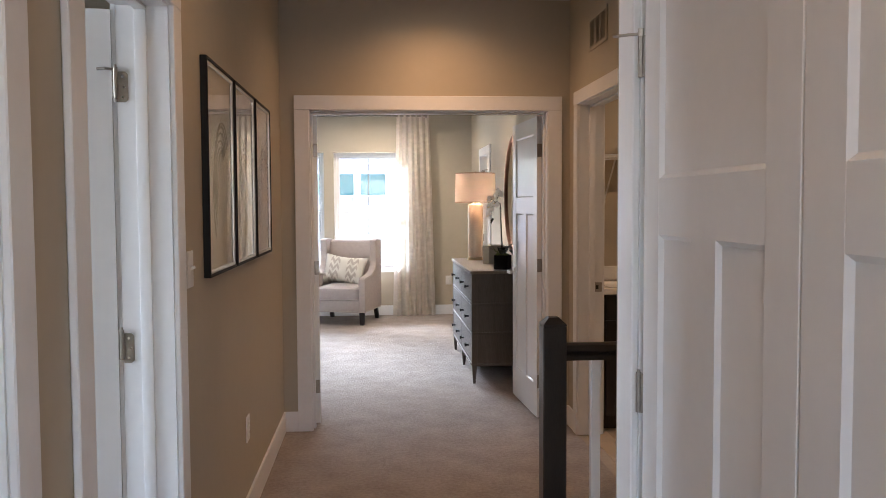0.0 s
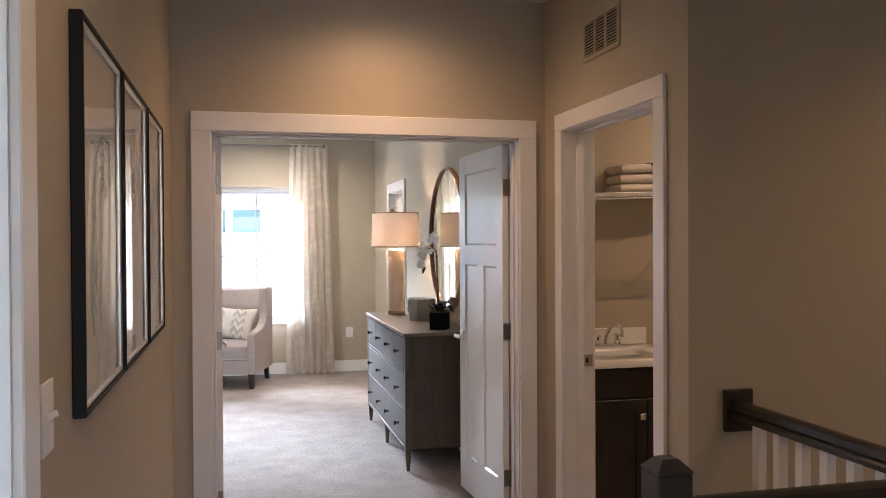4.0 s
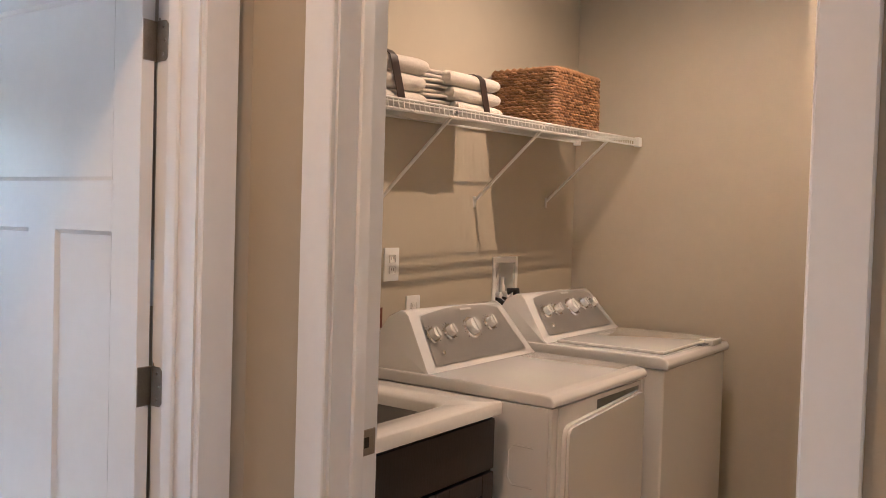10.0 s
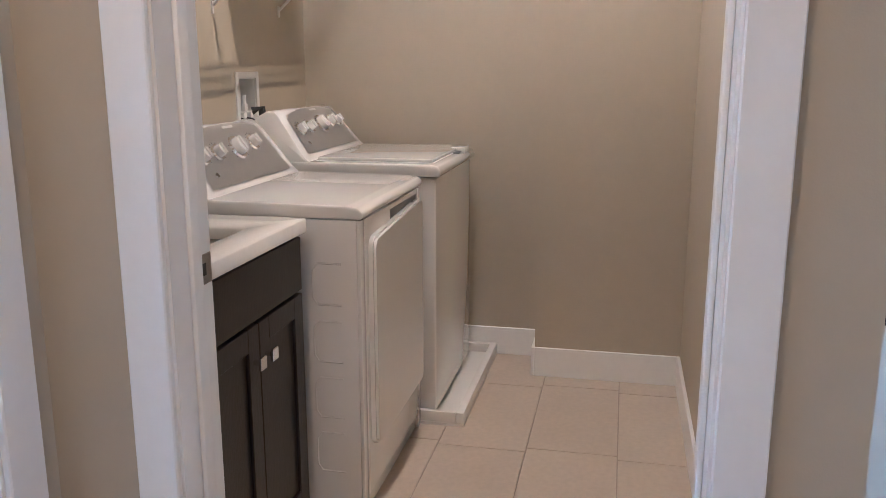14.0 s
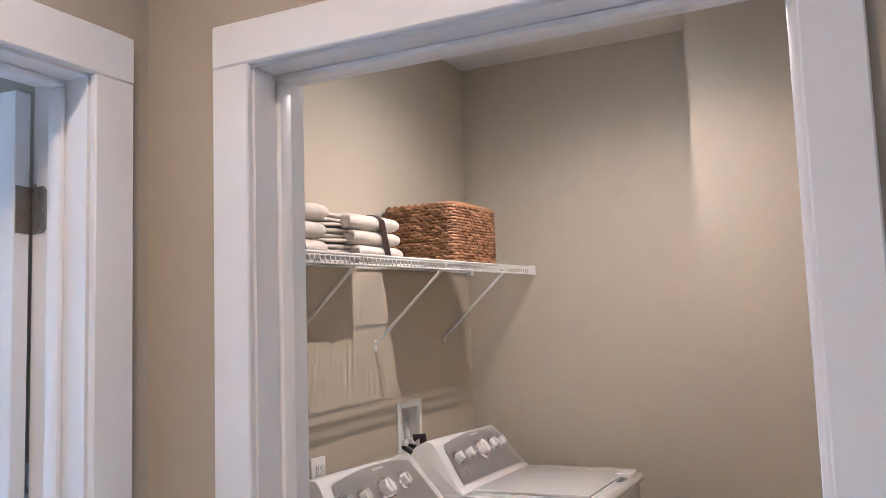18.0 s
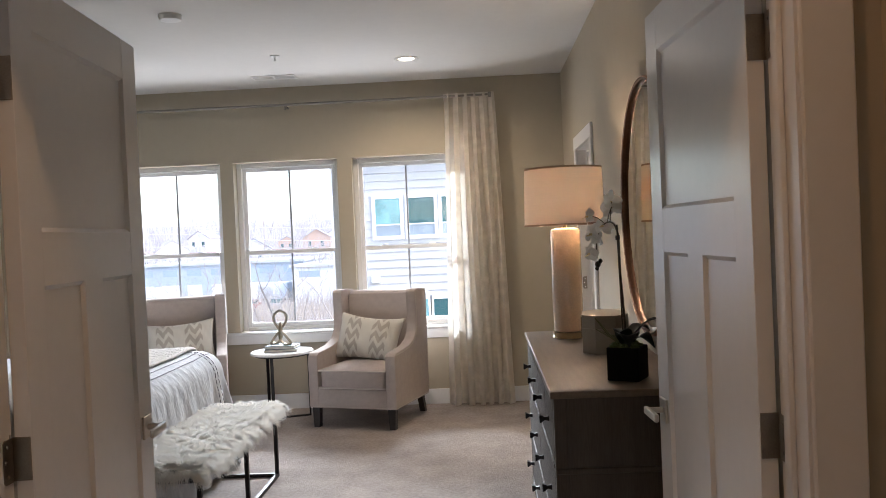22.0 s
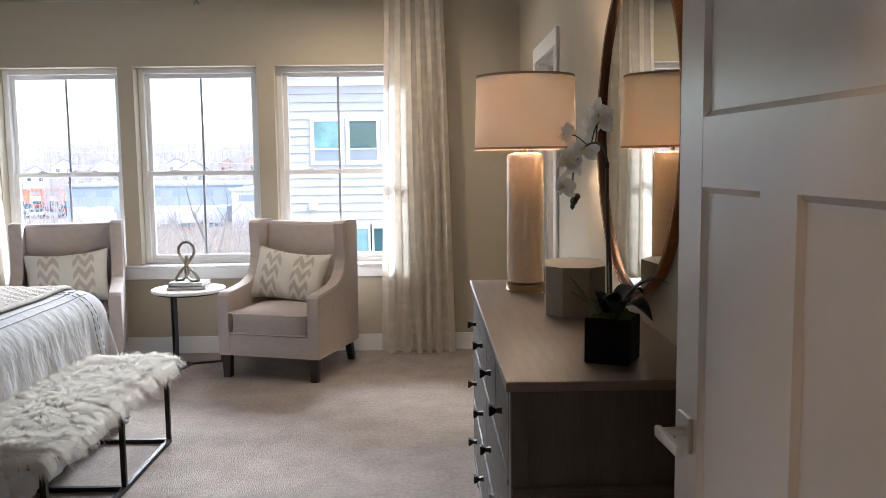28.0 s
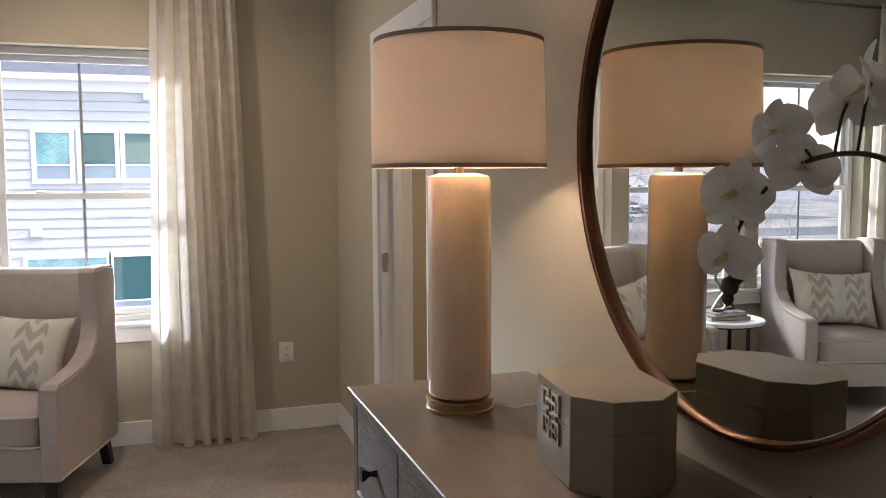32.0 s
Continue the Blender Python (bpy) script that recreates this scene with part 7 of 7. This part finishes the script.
for x, y, a in ((-34.4, 121, 92), (-29.6, 122, 88), (-47, 121, 91), (-66, 190, 10), (-78, 193, 5), (-60, 232, 90), (-74, 262, 20)):
    copy_thing(tr, pose(x, y, GZ + 0.05, 0, 0, a))


def car(x, y, rz, paint):
    c = thing("parked_car", "small parked car seen far off", "car", pose(x, y, GZ + 0.05, 0, 0, rz), "parked cars")
    part("body", rounded(box(-2.2, 2.2, -0.88, 0.88, 0.3, 0.95), 0.12), paint, c)
    part("cabin", rounded(prism([(-1.5, 0.95), (1.15, 0.95), (0.55, 1.45), (-1.0, 1.45)], -0.76, 0.76, "y"), 0.06), DARKGLASS, c)
    part("roof", box(-0.95, 0.5, -0.7, 0.7, 1.452, 1.49, 0.015), paint, c)
    for wx in (-1.35, 1.35):
        for wy in (-0.8, 0.8):
            part("wheel", moved(cyl(0, 0, -0.1, 0.1, 0.32, seg=12), pose(wx, wy, 0.32, 90)), DARK, c)
    return c


_rc = random.Random(12)
first_cars = [car(-60 - 6 * k, 176, 90, mat("car_paint", p, 0.25, coat=0.5)) for k, p in enumerate(((0.75, 0.75, 0.75), (0.45, 0.46, 0.48), (0.10, 0.11, 0.13), (0.45, 0.08, 0.06), (0.15, 0.24, 0.42)))]
for y, x0, x1 in ((112.5, -62, -24), (154, -110, -24), (166, -112, -30), (187, -118, -34), (219, -140, -44), (230, -145, -46)):
    x = x0
    while x < x1:
        if _rc.random() < 0.62:
            copy_thing(_rc.choice((first_cars[0], first_cars[0], *first_cars)), pose(x, y + _rc.uniform(-0.5, 0.5), GZ + 0.05, 0, 0, 90 + _rc.uniform(-4, 4) + 180 * (_rc.random() < 0.5)))
        x += 3.6 + 6 * (_rc.random() < 0.15)


def power_line(y, z, x0, x1, spans):
    p = thing("power_line", "overhead power lines on wooden poles", "power line")
    step = (x1 - x0) / spans
    for k in range(spans + 1):
        x = x0 + step * k
        q = part("pole", cyl(x, y, GZ, z + 0.8, 0.16, 0.12, 8), BARK, p)
        part("crossarm", box(x - 0.1, x + 0.1, y - 1.1, y + 1.1, z - 0.1, z + 0.08), BARK, q)
    for dz in (0.0, -2.4, -6.0):
        for k in range(spans):
            pts = [(x0 + step * (k + u / 8), y - 0.9 + 0.3 * dz, z + dz - 1.1 * math.sin(math.pi * u / 8)) for u in range(9)]
            part("wire", tube(pts, 0.07, 5), HOUSETRIM, p)
    return p


power_line(240, 8.0, -150, -20, 3)


def bare_tree(x, y, height, seed):
    t = thing("bare_tree", "leafless winter tree with fine twigs", "tree", pose(x, y, GZ), "bare trees")
    rnd = random.Random(seed)
    limbs, twigs = [], []

    def grow(p, d, length, r, depth):
        pts = [p]
        q = p.copy()
        dd = d.copy()
        for _ in range(4):
            dd = (dd + Vector((rnd.uniform(-0.16, 0.16), rnd.uniform(-0.16, 0.16), rnd.uniform(0.0, 0.12)))).normalized()
            q = q + dd * length / 4
            pts.append(q.copy())
        (limbs if depth < 2 else twigs).append(tube(pts, r, 7 if depth < 2 else 4, taper=r * 0.55))
        if depth >= 4:
            return
        for _ in range(3 if depth < 3 else 4):
            k = rnd.randint(1, 4)
            side = Vector((rnd.uniform(-1, 1), rnd.uniform(-1, 1), rnd.uniform(0.1, 0.7))).normalized()
            grow(pts[k], (dd * 0.7 + side * 0.8).normalized(), length * rnd.uniform(0.5, 0.72), r * 0.5, depth + 1)
    trunk_top = height * 0.42
    trunk = [Vector((0, 0, -0.1))]
    for k in range(1, 6):
        trunk.append(Vector((rnd.uniform(-0.12, 0.12) * k * 0.4, rnd.uniform(-0.12, 0.12) * k * 0.4, trunk_top * k / 5)))
    part("trunk", tube(trunk, height * 0.011, 9, taper=height * 0.007), BARK, t)
    for k in range(5):
        s = Vector((rnd.uniform(-1, 1), rnd.uniform(-1, 1), rnd.uniform(0.9, 1.8))).normalized()
        grow(trunk[2 + k % 4], s, height * rnd.uniform(0.24, 0.38), height * 0.0052, 1)
    part("limbs", join(*limbs), BARK, t)
    tw = part("twigs", join(*twigs), BARK, t)
    tagged(tw, kind="stuff")
    return t


def small_house(x, y, z, w, rz, color, roof):
    h = thing("distant_house", "small pale gabled house on the hillside", "house", pose(x, y, z, 0, 0, rz), "distant houses")
    d, e = w * 0.7, w * 0.42
    part("wall", prism([(-w / 2, -2), (w / 2, -2), (w / 2, e), (0, e + w * 0.3), (-w / 2, e)], -d / 2, d / 2, "y"), mat("house_wall", color, 0.7, var=0.06, scale=0.5), h, smooth=0)
    part("roof", join(prism([(-w / 2 - 0.4, e - 0.25), (0, e + w * 0.3), (0, e + w * 0.3 + 0.3), (-w / 2 - 0.4, e + 0.05)], -d / 2 - 0.4, d / 2 + 0.4, "y"), prism([(0, e + w * 0.3), (w / 2 + 0.4, e - 0.25), (w / 2 + 0.4, e + 0.05), (0, e + w * 0.3 + 0.3)], -d / 2 - 0.4, d / 2 + 0.4, "y")), mat("house_roof", roof, 0.9, var=0.15, scale=0.5), h, smooth=0)
    for sx in (-0.26, 0.2):
        part("window", box(sx * w - 0.6, sx * w + 0.6, -d / 2 - 0.06, -d / 2 + 0.02, e * 0.25, e * 0.7), DARKGLASS, h)
    return h


def brush(name, label, n, x0, x1, y0, y1, h0, h1, w, matl, seed):
    """Bare winter scrub: many thin leaning stems, each with two side twigs."""
    r = np.random.RandomState(seed)
    y = r.uniform(y0, y1, n)
    x = r.uniform(x0, x1, n) * y / y1
    h = r.uniform(h0, h1, n)
    lx, ly = r.normal(0, 0.16, n) * h, r.normal(0, 0.10, n) * h
    verts, faces = [], []
    for i in range(n):
        b = Vector((x[i], y[i], GZ - 0.05))
        t = b + Vector((lx[i], ly[i], h[i]))
        stems = [(b, t, w)]
        for q in range(3):
            f = 0.35 + 0.18 * q
            p = b.lerp(t, f)
            stems.append((p, p + Vector((r.normal(0, 0.22), r.normal(0, 0.15), 0.35)) * h[i] * (1 - f) * 1.2, w * 0.6))
        for p, e, ww in stems:
            k = len(verts)
            verts += [p - Vector((ww, 0, 0)), p + Vector((ww, 0, 0)), e]
            faces.append((k, k + 1, k + 2))
    me = bpy.data.meshes.new(name)
    me.from_pydata(verts, [], faces)
    me.materials.append(matl)
    return tagged(new(name, me), label, "scrub", kind="stuff")


brush("scrub", "bare brown winter scrub below the houses", 5200, -62, -9, 62, 122, 1.0, 3.6, 0.030, BARK, 5)
brush("scrub", "tan dry winter grass and brush", 5200, -62, -9, 80, 112, 0.5, 1.8, 0.035, mat("dry_grass", (0.56, 0.46, 0.34), 0.9, var=0.3, scale=0.5), 6)
# far tree lines get paler branch colours, with the haze painted in
brush("scrub", "bare winter tree line on the far slope", 2600, -150, 10, 130, 330, 5, 12, 0.07, mat("hazed_far_branch", (0.50, 0.46, 0.45), 0.9, var=0.2, scale=0.5), 7)
brush("scrub", "bare winter trees along the ridge", 1500, -260, 40, 380, 520, 22, 36, 0.18, mat("hazed_ridge_branch", (0.52, 0.49, 0.49), 0.9, var=0.2, scale=0.5), 8)
_rnd = random.Random(21)
for k in range(26):
    hx = -130 + 140 * (k + _rnd.uniform(0.1, 0.9)) / 26
    hy = _rnd.choice((235, 262, 290, 318))
    small_house(hx * hy / 170, hy, GZ + 0.06 * (hy - 225) + _rnd.uniform(0.5, 2.5), _rnd.uniform(6, 10), _rnd.uniform(-35, 35), _rnd.choice(((0.72, 0.70, 0.67), (0.62, 0.58, 0.53), (0.70, 0.71, 0.73), (0.50, 0.36, 0.28))), _rnd.choice(((0.30, 0.30, 0.31), (0.42, 0.40, 0.38), (0.34, 0.26, 0.22))))

grown = []
for x, y, hgt, sd in ((-6.2, 27, 10.5, 1), (-16.5, 36, 10.0, 2), (-9.8, 33, 7.5, 3), (-22, 44, 10.5, 4), (-13, 48, 9.0, 5), (-30, 50, 10, 6), (-5.6, 44, 9.5, 7), (-26, 34, 8.0, 8), (-19, 55, 9.0, 9), (-10.5, 58, 8.5, 10), (-34, 58, 9.5, 11), (-42, 60, 9, 12), (-15, 42, 8, 13), (-29, 42, 8, 14), (-38, 47, 9, 15), (-12.2, 38, 7, 16), (-24, 120, 13, 17), (-48, 128, 13, 18), (-8, 125, 13, 19), (-36, 160, 15, 20), (-66, 160, 15, 21), (-14, 162, 15, 22)):
    if sd < 7:
        grown.append((bare_tree(x, y, hgt, sd), hgt))
    else:
        ob, h0 = grown[sd % 6]
        copy_thing(ob, pose(x, y, GZ, 0, 0, 57 * sd) @ Matrix.Diagonal((hgt / h0, hgt / h0, hgt / h0, 1)))


# ---- laundry floor tiles ----
tile_mesh = None
fl_ob = bpy.data.objects["floor_laundry"]
gap, tw, td = 0.004, 0.62, 0.318
for j in range(-3, 5):
    y0 = -0.765 + td * j - td
    y0, y1 = max(y0 + gap / 2, -1.33), min(y0 + td - gap / 2, 0.405)
    if y1 - y0 < 0.02:
        continue
    for i in range(-4, 5):
        xa = 2.37 + tw * i + (0.0 if j % 2 == 0 else -0.03)
        a, b = max(xa + gap / 2, 0.998), min(xa + tw - gap / 2, 3.36)
        if b - a < 0.02:
            continue
        part("tile", box(a, b, y0, y1, -0.0055, 0.0005, 0.001), TILE, fl_ob)
